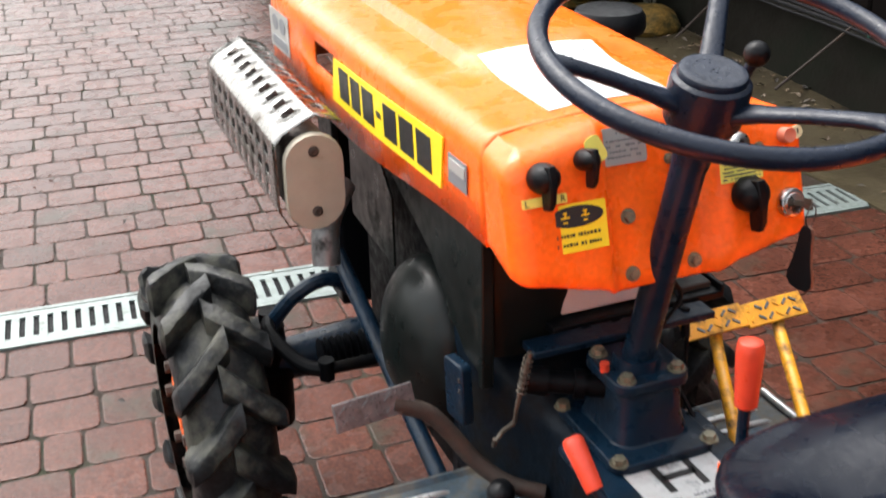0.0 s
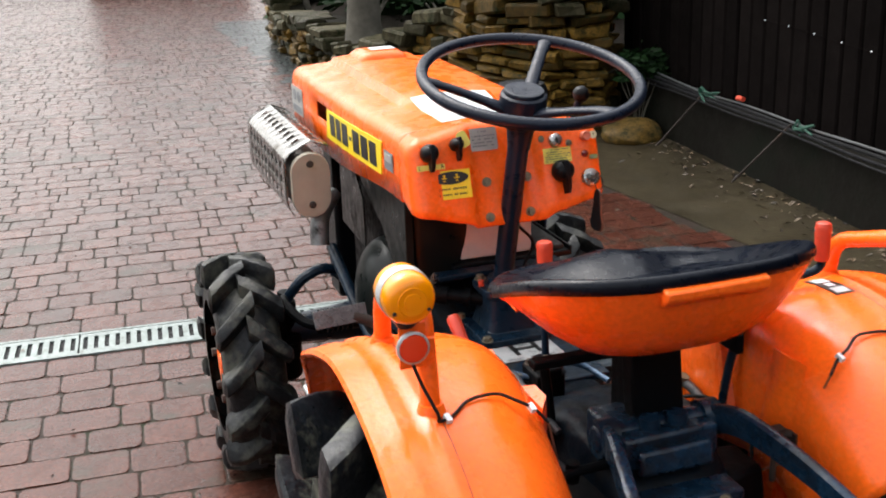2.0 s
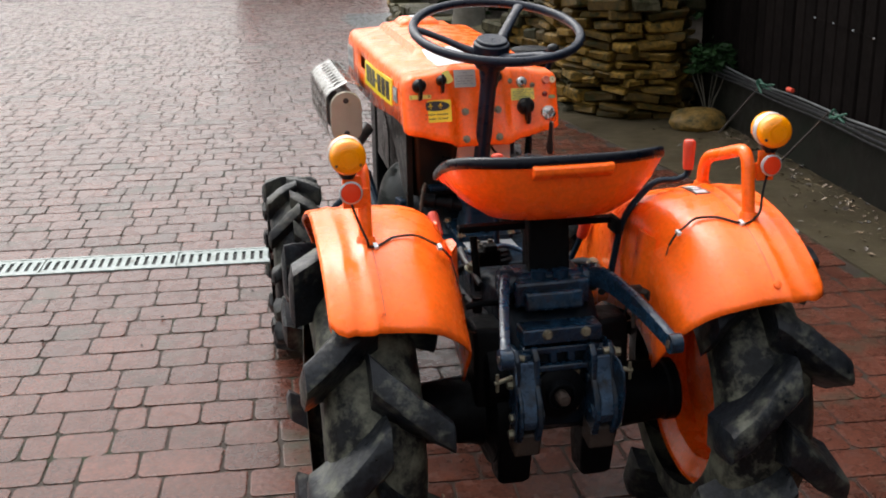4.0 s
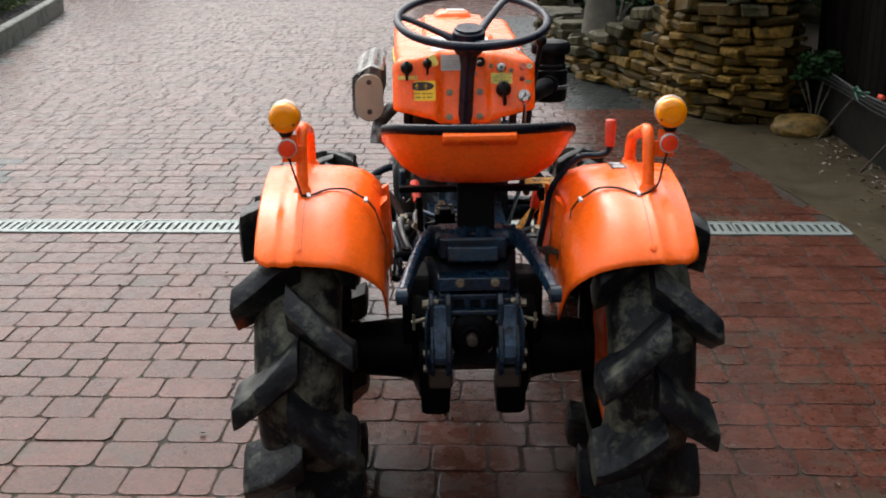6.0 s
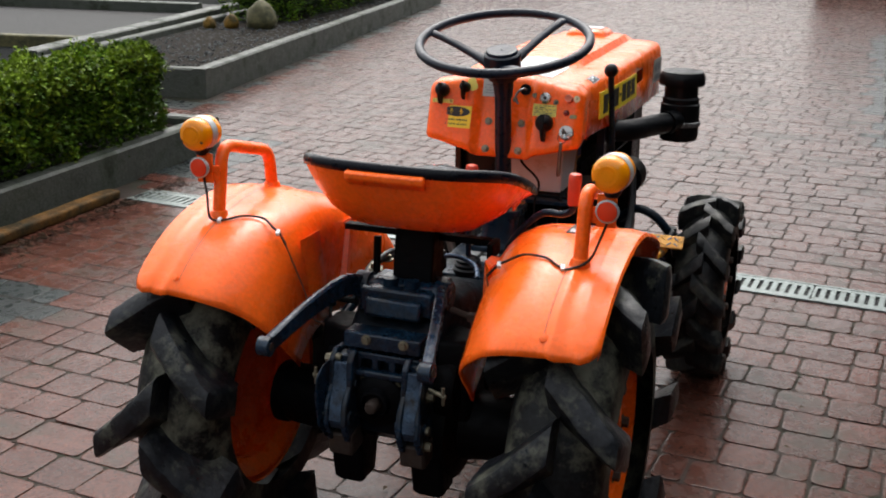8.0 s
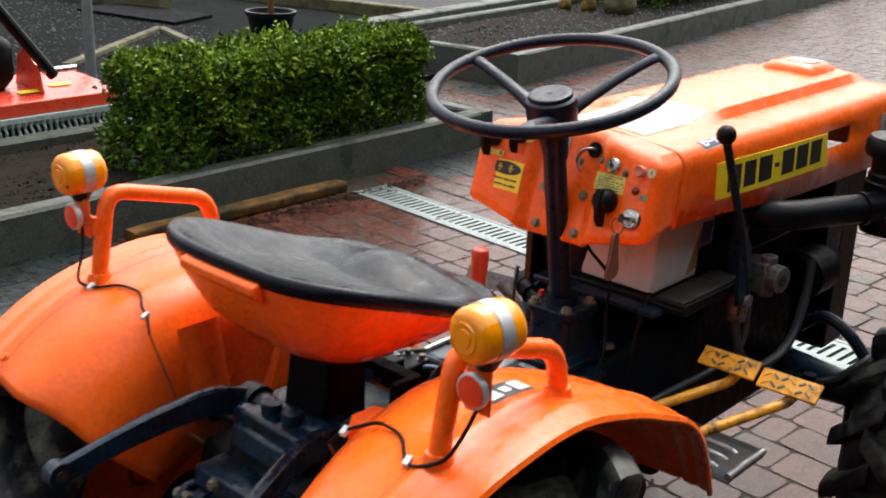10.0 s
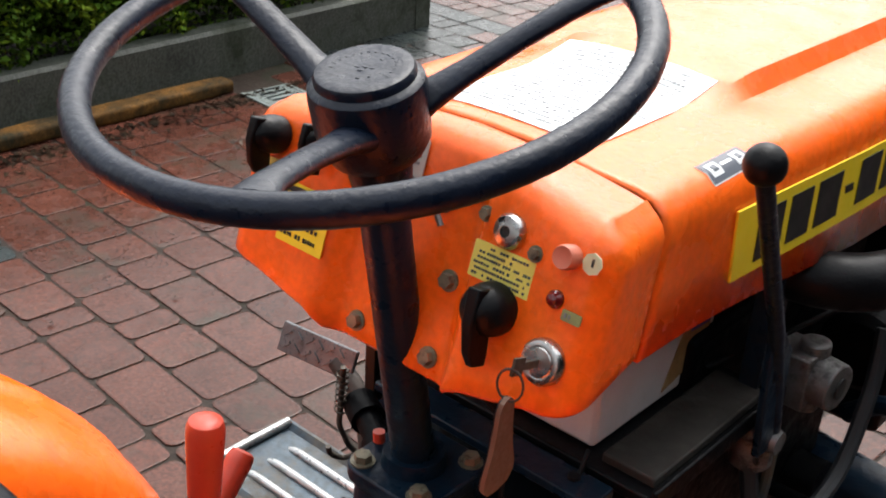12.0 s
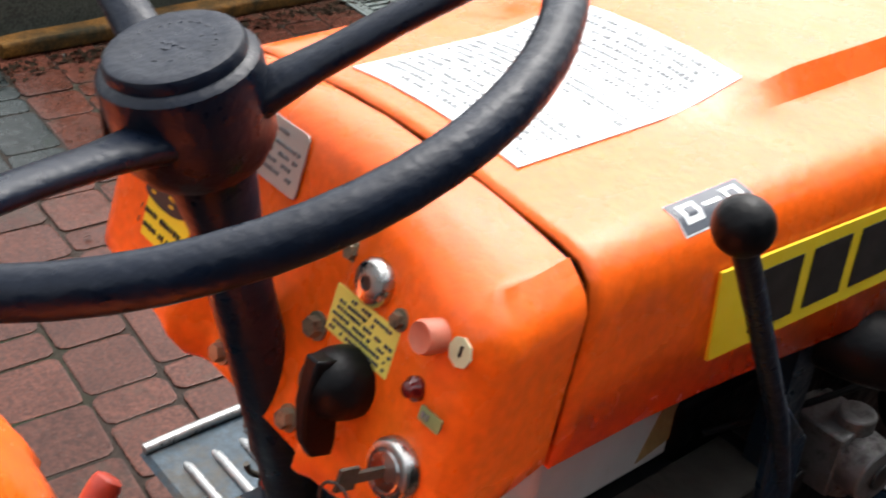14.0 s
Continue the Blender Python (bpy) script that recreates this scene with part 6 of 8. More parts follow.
box(bm, (0.150, 0.90, 0.646), (0.055, 0.20, 0.010))
part("tray_board", bm, DARKTRAY, tractor, "dark brown plate added as part of the battery tray", smooth=20, bevel=0.002)
# lever with black ball on the right
bm = B()
pth = [(0.200, 0.985, 0.610), (0.2, 0.965, 0.68), (0.2045, 0.925, 0.762), (0.210, 0.870, 0.848), (0.2165, 0.810, 0.942)]
tube(bm, pth, 0.0074, 12)
lev = part("throttle_lever", bm, BLUEGREY, tractor, "tall dark lever with a black ball knob")
bm = B()
bmesh.ops.create_uvsphere(bm, u_segments=24, v_segments=16, radius=0.0165, matrix=Matrix.Translation((0.217, 0.805, 0.954)))
part("ball_knob", bm, BLACK, lev, "black ball knob")
bm = B()
outline_prism(bm, [(-0.012, -0.07), (0.024, -0.07), (0.016, 0.04), (-0.020, 0.082), (-0.034, 0.076), (-0.026, 0.02)], (0.196, 0.960, 0.680), (0, 1, 0), (0, 0, 1), 0.008)
part("lever_plate", bm, BLUEGREY, lev, smooth=20, bevel=0.002)
bm = B()
rod(bm, (0.175, 0.98, 0.615), (0.21, 0.98, 0.615), 0.012, seg=16)
rod(bm, (0.195, 0.985, 0.58), (0.195, 0.985, 0.60), 0.009, seg=6)
part("lever_pivot", bm, ALU, lev)
# injection pump, filter cup and hoses
bm = B()
rod(bm, (0.135, 1.105, 0.628), (0.215, 1.095, 0.628), 0.030, 0.026, 20)
rod(bm, (0.18, 1.10, 0.588), (0.18, 1.10, 0.668), 0.016, seg=14)
box(bm, (0.165, 1.095, 0.628), (0.05, 0.05, 0.06))
part("fuel_pump", bm, ALU, tractor, "cast alloy fuel pump", smooth=40, bevel=0.002)
# no opening here: a black disc paints the dark of the port
bm = B()
rod(bm, (0.2155, 1.095, 0.628), (0.2175, 1.095, 0.628), 0.012, seg=16)
part("port_dark_disc", bm, INK, tractor)
bm = B()
rod(bm, (0.175, 1.00, 0.565), (0.175, 1.00, 0.61), 0.020, 0.022, 18)
part("filter_cup", bm, ALU, tractor)
bm = B()
tube(bm, smooth_path([(0.18, 0.99, 0.57), (0.195, 1.0, 0.50), (0.21, 1.06, 0.46), (0.215, 1.16, 0.48), (0.21, 1.22, 0.56), (0.20, 1.25, 0.63)], 6), 0.0095, 10)
part("coolant_hose", bm, HOSE, tractor, "black rubber hose")
bm = B()
tube(bm, bent([(0.19, 1.02, 0.60), (0.19, 1.02, 0.505), (0.17, 0.95, 0.475), (0.12, 0.72, 0.44)], 0.03), 0.006, 8)
part("steel_pipe", bm, WORNSTEEL, tractor, "thin blue steel pipe")
bm = B()
tube(bm, smooth_path([(0.12, 0.98, 0.66), (0.17, 1.08, 0.69), (0.2, 1.16, 0.72), (0.2, 1.24, 0.76)], 5), 0.003, 8)
part("throttle_cable", bm, CABLE, tractor)
bm = B()
lathe(bm, [(0.001, -0.05), (0.04, -0.05), (0.05, -0.04), (0.05, 0.04), (0.03, 0.055), (0.001, 0.056)], (0.175, 1.30, 0.585), (0, 1, 0), 24)
part("oil_filter", bm, ENGINE, tractor, "black oil filter")
# front side panel right
bm = B()
outline_prism(bm, [(0, 0), (0.07, 0.0), (0.07, 0.27), (0.0, 0.27)], (0.165, 1.38, 0.52), (0, 1, 0), (0, 0, 1), 0.005)
part("radiator_support", bm, BLUEGREY, tractor, smooth=20)
bm = B()
box(bm, (0.16, 1.01, 0.70), (0.02, 0.03, 0.18))
part("hood_support", bm, BLUEGREY, tractor, smooth=20)
# air cleaner
AC = V(0.308, 1.322, 0)
bm = B()
lathe(bm, [(0.030, 0.695), (0.050, 0.70), (0.054, 0.715), (0.054, 0.80), (0.050, 0.803), (0.050, 0.815), (0.046, 0.82), (0.046, 0.855), (0.03, 0.858)], AC, (0, 0, 1), 32)
ac = part("air_cleaner", bm, BLACK, tractor, "black air cleaner with a mushroom cap")
bm = B()
lathe(bm, [(0.046, 0.850), (0.060, 0.852), (0.063, 0.860), (0.062, 0.878), (0.055, 0.889), (0.030, 0.894), (0.0005, 0.895)], AC, (0, 0, 1), 32)
part("cleaner_cap", bm, BLACK, ac, "round black cap")
bm = B()
tube(bm, smooth_path([AC + V(0, 0.02, 0.765), AC + V(-0.01, -0.06, 0.760), AC + V(-0.05, -0.15, 0.760), V(0.222, 1.07, 0.764), V(0.17, 1.04, 0.764), V(0.10, 1.06, 0.760)], 6), 0.0285, 18)
rod(bm, AC + V(-0.018, -0.085, 0.760), AC + V(-0.022, -0.095, 0.760), 0.032, seg=20)
part("intake_pipe", bm, BLACK, ac, "thick black intake pipe", smooth=50)
bm = B()
lathe(bm, [(0.0555, 0.74), (0.058, 0.742), (0.058, 0.752), (0.0555, 0.754)], AC, (0, 0, 1), 28, caps=False)
part("clamp_band", bm, ALU, ac)

# ---- muffler with its perforated guard ----
MY0, MY1 = 1.12, 1.60
bm = B()


def stadium(w, h, n=10):
    r = w / 2
    return [(r * math.cos(math.pi * k / n), h / 2 - r + r * math.sin(math.pi * k / n)) for k in range(n + 1)] + [(-r * math.cos(math.pi * k / n), -(h / 2 - r) - r * math.sin(math.pi * k / n)) for k in range(n + 1)]


lp = []
for y, s in ((MY0, 0.97), (MY0 + 0.004, 1.0), (MY0 + 0.012, 1.0), (MY0 + 0.014, 0.92)):
    lp.append([V(-0.268 + x * s, y, 0.749 + z * s) for x, z in stadium(0.086, 0.145)])
rings(bm, lp)
muf = part("muffler", bm, PLATE, tractor, "flat oval muffler with a brown heat-stained end plate", smooth=40)
bm = B()
rings(bm, [[V(-0.268 + x * s, y, 0.749 + z * s) for x, z in stadium(0.086, 0.145)] for y, s in ((MY0 + 0.0135, 0.9), (MY1 - 0.014, 0.9), (MY1 - 0.01, 0.98), (MY1, 0.98))])
part("muffler_body", bm, RUST, muf, "dark rusty muffler body", smooth=40)
for z in (0.706, 0.796):
    bm = B()
    lathe(bm, [(0.008, 0), (0.0075, 0.002), (0.004, 0.0035), (0.0005, 0.002)], (-0.268, MY0, z), (0, -1, 0), 16)
    part("rivet", bm, RUST, muf)
bm = B()
prof = [(-0.222, 0.830), (-0.233, 0.8345), (-0.250, 0.841), (-0.261, 0.845), (-0.276, 0.838), (-0.293, 0.829), (-0.308, 0.821), (-0.319, 0.808), (-0.320, 0.795), (-0.320, 0.778), (-0.320, 0.764), (-0.320, 0.747), (-0.320, 0.733), (-0.320, 0.716), (-0.317, 0.700), (-0.306, 0.680)]
ys = []
y = MY0 + 0.012
while y < MY1 + 0.01:
    ys += [y, y + 0.022]
    y += 0.044
loops = [[V(x, yy, z) for x, z in prof] for yy in ys]
vs = rings(bm, loops, closed=False, caps=False)
bm.faces.ensure_lookup_table()
bm.verts.ensure_lookup_table()
cut = []
np_ = len(prof)
holes = {1: 0, 4: 1, 8: 1, 10: 0, 12: 1}
fi = 0
for i in range(len(ys) - 1):
    for j in range(np_ - 1):
        if i % 2 == 0 and j in holes and 0 < i < len(ys) - 2:
            cut.append(bm.faces[fi])
        fi += 1
bmesh.ops.delete(bm, geom=cut, context="FACES")
part("heat_guard", bm, GUARD, muf, "perforated bright steel heat guard", smooth=25, solid=0.0018)
bm = B()
tube(bm, smooth_path([(-0.20, 1.22, 0.70), (-0.24, 1.18, 0.66), (-0.25, 1.16, 0.60)], 5), 0.021, 14)
part("exhaust_pipe", bm, ALU, tractor, "dull exhaust stub")

# ---- front axle ----
bm = B()
lp = []
for x, h, w in ((-0.30, 0.035, 0.035), (-0.2, 0.042, 0.042), (-0.06, 0.055, 0.055), (0.06, 0.055, 0.055), (0.2, 0.042, 0.042), (0.30, 0.035, 0.035)):
    lp.append([V(x, FY + w * math.cos(2 * math.pi * k / 14), 0.325 + h * math.sin(2 * math.pi * k / 14)) for k in range(14)])
rings(bm, lp)
fax = part("front_axle", bm, BLUEGREY, tractor, "dark front drive axle", smooth=50)
for sg in (-1, 1):
    bm = B()
    lathe(bm, [(0.030, 0.20), (0.040, 0.21), (0.042, 0.30), (0.050, 0.305), (0.050, 0.325), (0.036, 0.33), (0.034, 0.40), (0.024, 0.405), (0.0005, 0.406)], (sg * 0.310, FY, 0), (0, 0, 1), 22)
    rod(bm, (sg * 0.31, FY, 0.265), (sg * 0.40, FY, 0.265), 0.05, 0.035, 20)
    part("kingpin_housing", bm, ENGINE, fax)
    bm = B()
    tube(bm, smooth_path([(sg * 0.30, FY, 0.41), (sg * 0.315, FY - 0.07, 0.42), (sg * 0.285, FY - 0.14, 0.395), (sg * 0.25, FY - 0.17, 0.39)], 5), 0.012, 10)
    rod(bm, (sg * 0.30, FY, 0.40), (sg * 0.30, FY, 0.425), 0.018, seg=14)
    rod(bm, (sg * 0.25, FY - 0.17, 0.375), (sg * 0.25, FY - 0.17, 0.41), 0.013, seg=12)
    part("steering_arm", bm, ENGINE, fax)
    bm = B()
    tube(bm, smooth_path([(sg * 0.31, FY - 0.02, 0.40), (sg * 0.26, FY - 0.03, 0.46), (sg * 0.20, FY - 0.03, 0.48), (sg * 0.15, FY - 0.02, 0.44)], 5), 0.013, 10)
    part("axle_arm", bm, BLUEGREY, fax)
bm = B()
rod(bm, (-0.25, FY - 0.17, 0.392), (0.25, FY - 0.17, 0.392), 0.010, seg=12)
part("tie_rod", bm, ENGINE, fax)
bm = B()
for k in range(6):
    rod(bm, (-0.235 + 0.012 * k, FY - 0.08, 0.365), (-0.229 + 0.012 * k, FY - 0.08, 0.365), 0.030, 0.026, 18)
rod(bm, (-0.16, FY - 0.08, 0.365), (0.16, FY - 0.08, 0.365), 0.030, seg=18)
part("rubber_bellows", bm, BLACK, fax, "ribbed black rubber bellows")
bm = B()
rod(bm, (-0.195, 1.29, 0.55), (-0.175, 0.86, 0.345), 0.013, seg=14)
part("drag_link", bm, BLUEGREY, tractor, "long dark steering link")
bm = B()
rod(bm, (0.05, 0.99, 0.33), (0.02, 1.36, 0.30), 0.028, seg=16)
part("front_drive_shaft", bm, ENGINE, tractor)

# hoses and rods in the gap between the seat and the fenders
for pth, rr_, m in (([(-0.10, 0.50, 0.53), (-0.15, 0.42, 0.57), (-0.17, 0.30, 0.58), (-0.15, 0.20, 0.55), (-0.11, 0.14, 0.52)], 0.009, HOSE),
                    ([(-0.09, 0.46, 0.53), (-0.12, 0.36, 0.60), (-0.135, 0.26, 0.61), (-0.12, 0.18, 0.58)], 0.006, HOSE),
                    ([(-0.20, 0.44, 0.50), (-0.19, 0.34, 0.545), (-0.175, 0.24, 0.53), (-0.18, 0.14, 0.50)], 0.011, BLUEGREY),
                    ([(0.12, 0.46, 0.50), (0.155, 0.36, 0.55), (0.16, 0.26, 0.56), (0.13, 0.16, 0.55)], 0.008, HOSE)):
    bm = B()
    tube(bm, smooth_path(pth, 5), rr_, 10)
    part("hose", bm, m, tractor, "black rubber hose" if m is HOSE else "dark painted rod", smooth=50)
for x, y, z in ((-0.165, 0.36, 0.575), (-0.13, 0.22, 0.60), (-0.185, 0.28, 0.535), (0.158, 0.30, 0.56)):
    bm = B()
    hexbolt(bm, V(x, y, z), (0.2, -0.3, 1), 0.011, 0.012)
    part("bolt", bm, ZINC, tractor)

# ---- pedals and steps ----
def tread_bar(c, length, w, rotz, tiltx, material, name, label, thick=0.006):
    """A narrow chequer plate pad with raised lozenges."""
    bm = B()
    m = Matrix.Translation(c) @ Euler((radians(tiltx), 0, radians(rotz))).to_matrix().to_4x4()
    bmesh.ops.create_cube(bm, size=1, matrix=m @ Matrix.Diagonal((length, w, thick, 1)))
    ob = part(name, bm, material, tractor, label, smooth=0, bevel=0.0015)
    n = int(length / 0.0155)
    for k in range(n):
        for r in (-1, 1):
            bm = B()
            x = -length / 2 + 0.012 + 0.0155 * k
            if x > length / 2 - 0.008:
                continue
            mm = m @ Matrix.Translation((x, r * w * 0.22, thick / 2 + 0.0008)) @ Euler((0, 0, radians(38 if (k + r) % 2 else -38))).to_matrix().to_4x4()
            bmesh.ops.create_cube(bm, size=1, matrix=mm @ Matrix.Diagonal((0.0125, 0.0036, 0.0022, 1)))
            part("raised_lozenge", bm, TREAD if material is TREAD or k % 3 else material, ob, smooth=0)
    return ob


tread_bar(V(-0.288, 0.836, 0.554), 0.110, 0.036, 7, 66, TREAD, "clutch_pedal", "worn bright steel chequer plate pedal")
bm = B()
tube(bm, smooth_path([(-0.262, 0.842, 0.548), (-0.218, 0.836, 0.527), (-0.191, 0.823, 0.495), (-0.165, 0.803, 0.458), (-0.13, 0.775, 0.43), (-0.09, 0.75, 0.42)], 5), 0.0115, 12)
part("pedal_arm", bm, RUST, tractor, "dark rusty pedal arm")
tread_bar(V(0.240, 0.872, 0.537), 0.108, 0.038, 2, 38, YELLOWPAINT, "brake_pedal", "worn yellow chequer plate pedal")
tread_bar(V(0.352, 0.878, 0.530), 0.108, 0.038, 2, 38, YELLOWPAINT, "brake_pedal", "worn yellow chequer plate pedal")
for x in (0.235, 0.345):
    bm = B()
    tube(bm, bent([(x + 0.02, 0.885, 0.528), (x + 0.015, 0.875, 0.505), (x - 0.06, 0.72, 0.475), (x - 0.13, 0.58, 0.44)], 0.02), 0.0095, 10)
    part("pedal_arm", bm, YELLOWPAINT, tractor, "worn yellow pedal arm", smooth=50)
# foot plates
for sg in (-1, 1):
    bm = B()
    reach = 0.367 if sg < 0 else 0.335
    lp = [[V(sg * x * reach / 0.367, y, 0.396 + z) for y, z in ((0.728, 0.0), (0.735, 0.004), (0.850, 0.004), (0.857, 0.010), (0.862, 0.009), (0.855, -0.001), (0.732, -0.003))] for x in (0.10, 0.14, 0.20, 0.26, 0.32, 0.355, 0.367)]
    rings(bm, lp)
    fp = part("foot_plate", bm, WORNSTEEL, tractor, "worn blue steel foot plate with bright ribs", smooth=20)
    for y in (0.826, 0.793, 0.760):
        bm = B()
        tube(bm, [V(sg * x * reach / 0.367, y, 0.3985 + dz) for x, dz in ((0.195, -0.003), (0.202, 0.0012), (0.22, 0.0026), (0.26, 0.003), (0.305, 0.0026), (0.318, 0.0012), (0.326, -0.003))], 0.0052, 10)
        part("rib", bm, WORNBRIGHT, fp, "pressed rib worn bright", smooth=50)
    bm = B()
    ex_ = sg * (reach - 0.003)
    tube(bm, [V(ex_, 0.732, 0.404), V(ex_, 0.79, 0.4055), V(ex_, 0.857, 0.405)], 0.0062, 10)
    part("bright_edge", bm, WORNBRIGHT, fp, "rolled edge worn bright", smooth=50)
    bm = B()
    box(bm, (sg * 0.15, 0.795, 0.381), (0.20, 0.04, 0.02))
    part("plate_bracket", bm, BLUEGREY, fp, smooth=0)
# rounded rubber knob beside the left foot plate
bm = B()
lathe(bm, [(0.006, -0.05), (0.006, -0.016), (0.014, -0.014), (0.0185, -0.004), (0.0185, 0.006), (0.014, 0.015), (0.0005, 0.019)], (-0.152, 0.752, 0.436), (-0.1, -0.2, 1), 20)
part("foot_knob", bm, BLACK, tractor, "black rubber knob", smooth=50)
# hooked rod and spring beside the steering box
bm = B()
tube(bm, bent([(-0.128, 0.723, 0.656), (-0.141, 0.731, 0.578), (-0.138, 0.742, 0.548), (-0.145, 0.762, 0.525), (-0.160, 0.757, 0.512), (-0.166, 0.742, 0.522), (-0.166, 0.740, 0.533)], 0.006), 0.003, 8)
part("hooked_rod", bm, RODSTEEL, tractor, "thin hooked wire rod")
bm = B()
tube(bm, [V(-0.129 - 0.00016 * k + 0.006 * math.cos(k * 0.9), 0.7235 + 0.0001 * k, 0.652 - 0.0011 * k) + V(0, 0.006 * math.sin(k * 0.9), 0) for k in range(50)], 0.0012, 5)
part("coil_spring", bm, RODSTEEL, tractor)
bm = B()
tube(bm, smooth_path([(0.115, 0.79, 0.655), (0.118, 0.765, 0.62), (0.115, 0.755, 0.58), (0.11, 0.75, 0.50)], 5), 0.0025, 8)
rod(bm, (0.117, 0.768, 0.64), (0.117, 0.762, 0.60), 0.006, seg=10)
part("control_cable", bm, CABLE, tractor)
bm = B()
tube(bm, smooth_path([(0.03, 0.70, 0.79), (0.035, 0.705, 0.74), (0.075, 0.72, 0.69), (0.06, 0.74, 0.62), (0.085, 0.70, 0.54), (0.08, 0.62, 0.50)], 5), 0.003, 8)
part("wiring", bm, CABLE, tractor)

# ---- left yard: gravel plots, kerbs and what stands there ----
def flat(name, poly, z, material, label, category):
    bm = B()
    outline_prism(bm, poly, (0, 0, -0.05), (1, 0, 0), (0, 1, 0), z + 0.05)
    return tagged(part(name, bm, material, smooth=0), label, category, kind="structure")


flat("gravel_plot_near", [(-3.55, 3.0), (-3.9, 4.6), (-4.85, 4.6), (-4.75, 3.0)], 0.03, GRAVEL, "grey gravel plot between the kerbed beds", "gravel")
flat("gravel_plot", [(-4.0, 0.2), (-4.0, 3.2), (-4.9, 4.6), (-5.95, 12.2), (-16, 12.2), (-16, 0.2)], 0.06, GRAVEL, "grey gravel plots behind the beds", "gravel")
MATBLACK = mat("black_sheet", (0.004, 0.004, 0.005), 0.8, spec=0.04, vary=0.4, scale=6, bump=0.5, bump_scale=20)
PALEKERB = mat("yellowed_kerb", (0.085, 0.078, 0.036), 0.6, spec=0.2, vary=0.35, scale=5, bump=0.5, speck=0.3, dirt=(0.030, 0.034, 0.020), dirt_amount=0.5, dirt_scale=6)


def kerb_line(a, b, w, h, material, label):
    a, b = Vector((*a, 0)), Vector((*b, 0))
    d = (b - a).normalized()
    s = V(-d.y, d.x, 0) * (w / 2)
    n = max(1, int((b - a).length / 1.0))
    root = thing("plot_kerb", label, "kerb", at=a)
    for k in range(n):
        p, q = (b - a) * (k / n), (b - a) * ((k + 1) / n) - d * 0.006
        bm = B()
        rings(bm, [[o - s + V(0, 0, -0.03), o - s + V(0, 0, h - 0.01), o - s * 0.85 + V(0, 0, h), o + s * 0.85 + V(0, 0, h), o + s + V(0, 0, h - 0.01), o + s + V(0, 0, -0.03)] for o in (p, q)])
        part("kerb_stone", bm, material, root, smooth=30)
    return root


kerb_line((-4.85, 4.75), (-5.95, 11.8), 0.16, 0.24, CONCRETE, "grey concrete kerb between gravel plots")
kerb_line((-5.1, 6.2), (-9.5, 5.3), 0.12, 0.16, PALEKERB, "pale weathered kerb of a gravel plot")
kerb_line((-4.95, 3.65), (-6.3, 4.05), 0.07, 0.085, PALEKERB, "pale weathered kerb of a gravel plot")
kerb_line((-6.3, 4.05), (-5.3, 2.7), 0.07, 0.085, PALEKERB, "pale weathered kerb of a gravel plot")
kerb_line((-6.1, 9.0), (-12.0, 8.2), 0.14, 0.18, CONCRETE, "grey concrete kerb of a far plot")
kerb_line((-7.2, 4.7), (-13.5, 3.2), 0.14, 0.18, PALEKERB, "pale weathered kerb of a far plot")
kerb_line((-6.2, 11.9), (-15.0, 10.4), 0.2, 0.22, CONCRETE, "grey concrete kerb at the end of the plots")
flat("wet_yard", [(-5.0, 12.45), (-9.4, 22.2), (-30, 22.2), (-30, 12.45)], 0.01, mat("wet_grey_concrete", (0.030, 0.036, 0.034), 0.5, spec=0.1, vary=0.35, scale=0.8, bump=0.4, bump_scale=30, dirt=(0.012, 0.015, 0.012), dirt_amount=0.4, dirt_scale=1.5), "wet grey concrete yard behind the plots", "ground")
flat("dark_plot", [(-5.2, 6.6), (-5.75, 10.0), (-9.5, 9.6), (-9.3, 6.0)], 0.075, mat("dark_wet_gravel", (0.012, 0.012, 0.012), 0.6, spec=0.1, vary=0.5, scale=40, bump=1.0, bump_scale=50), "dark wet gravel plot", "gravel")
flat("black_mat", [(-6.4, 4.25), (-6.6, 4.75), (-7.7, 4.6), (-7.5, 4.05)], 0.085, MATBLACK, "black ground sheet on the gravel", "ground sheet")

# rocks by the far hedge
rk = random.Random(3)
for x, y, r, m, lb in ((-4.46, 7.45, 0.14, PALEKERB, "pale blunt boulder beside the far hedge"), (-4.72, 7.35, 0.07, STONE, "small brown stone on the gravel"), (-4.86, 7.2, 0.06, STONE, "small brown stone on the gravel")):
    bm = B()
    bmesh.ops.create_icosphere(bm, subdivisions=3, radius=1)
    for v in bm.verts:
        c = v.co.copy()
        v.co = V(c.x * r * (1 - 0.25 * c.z), c.y * r * 0.9 * (1 - 0.25 * c.z), c.z * r * 1.05) * (1 + 0.14 * noise.noise(c * 1.7 + V(x, y, 0))) + V(x, y, 0.15 + r * 0.75)
    tagged(part("boulder", bm, m), lb, "boulder")

# timber lying along the near bed's kerb
bm = B()
a, b = V(-2.360, 1.28, 0.022), V(-2.362, 2.32, 0.022)
loops = []
for k in range(13):
    p = a.lerp(b, k / 12) + V(0.008 * noise.noise(V(k * 0.6, 2, 0)), 0, 0)
    e = 0.9 if k in (0, 12) else 1
    loops.append([p + V(x * e, 0, z * e + 0.004 * noise.noise(V(k, x * 40, z * 40))) for x, z in rounded(0.078, 0.046, 0.012, 3)])
rings(bm, loops)
tagged(part("timber_beam", bm, TIMBER), "old mossy timber beam lying against the kerb", "beam")

# red flail mower behind the near bed
mower = thing("flail_mower", "red flail mower with a metal guard curtain standing on gravel", "mower", at=(-3.75, 1.2, 0.06))
mo = V(-3.75, 1.2, 0.06)


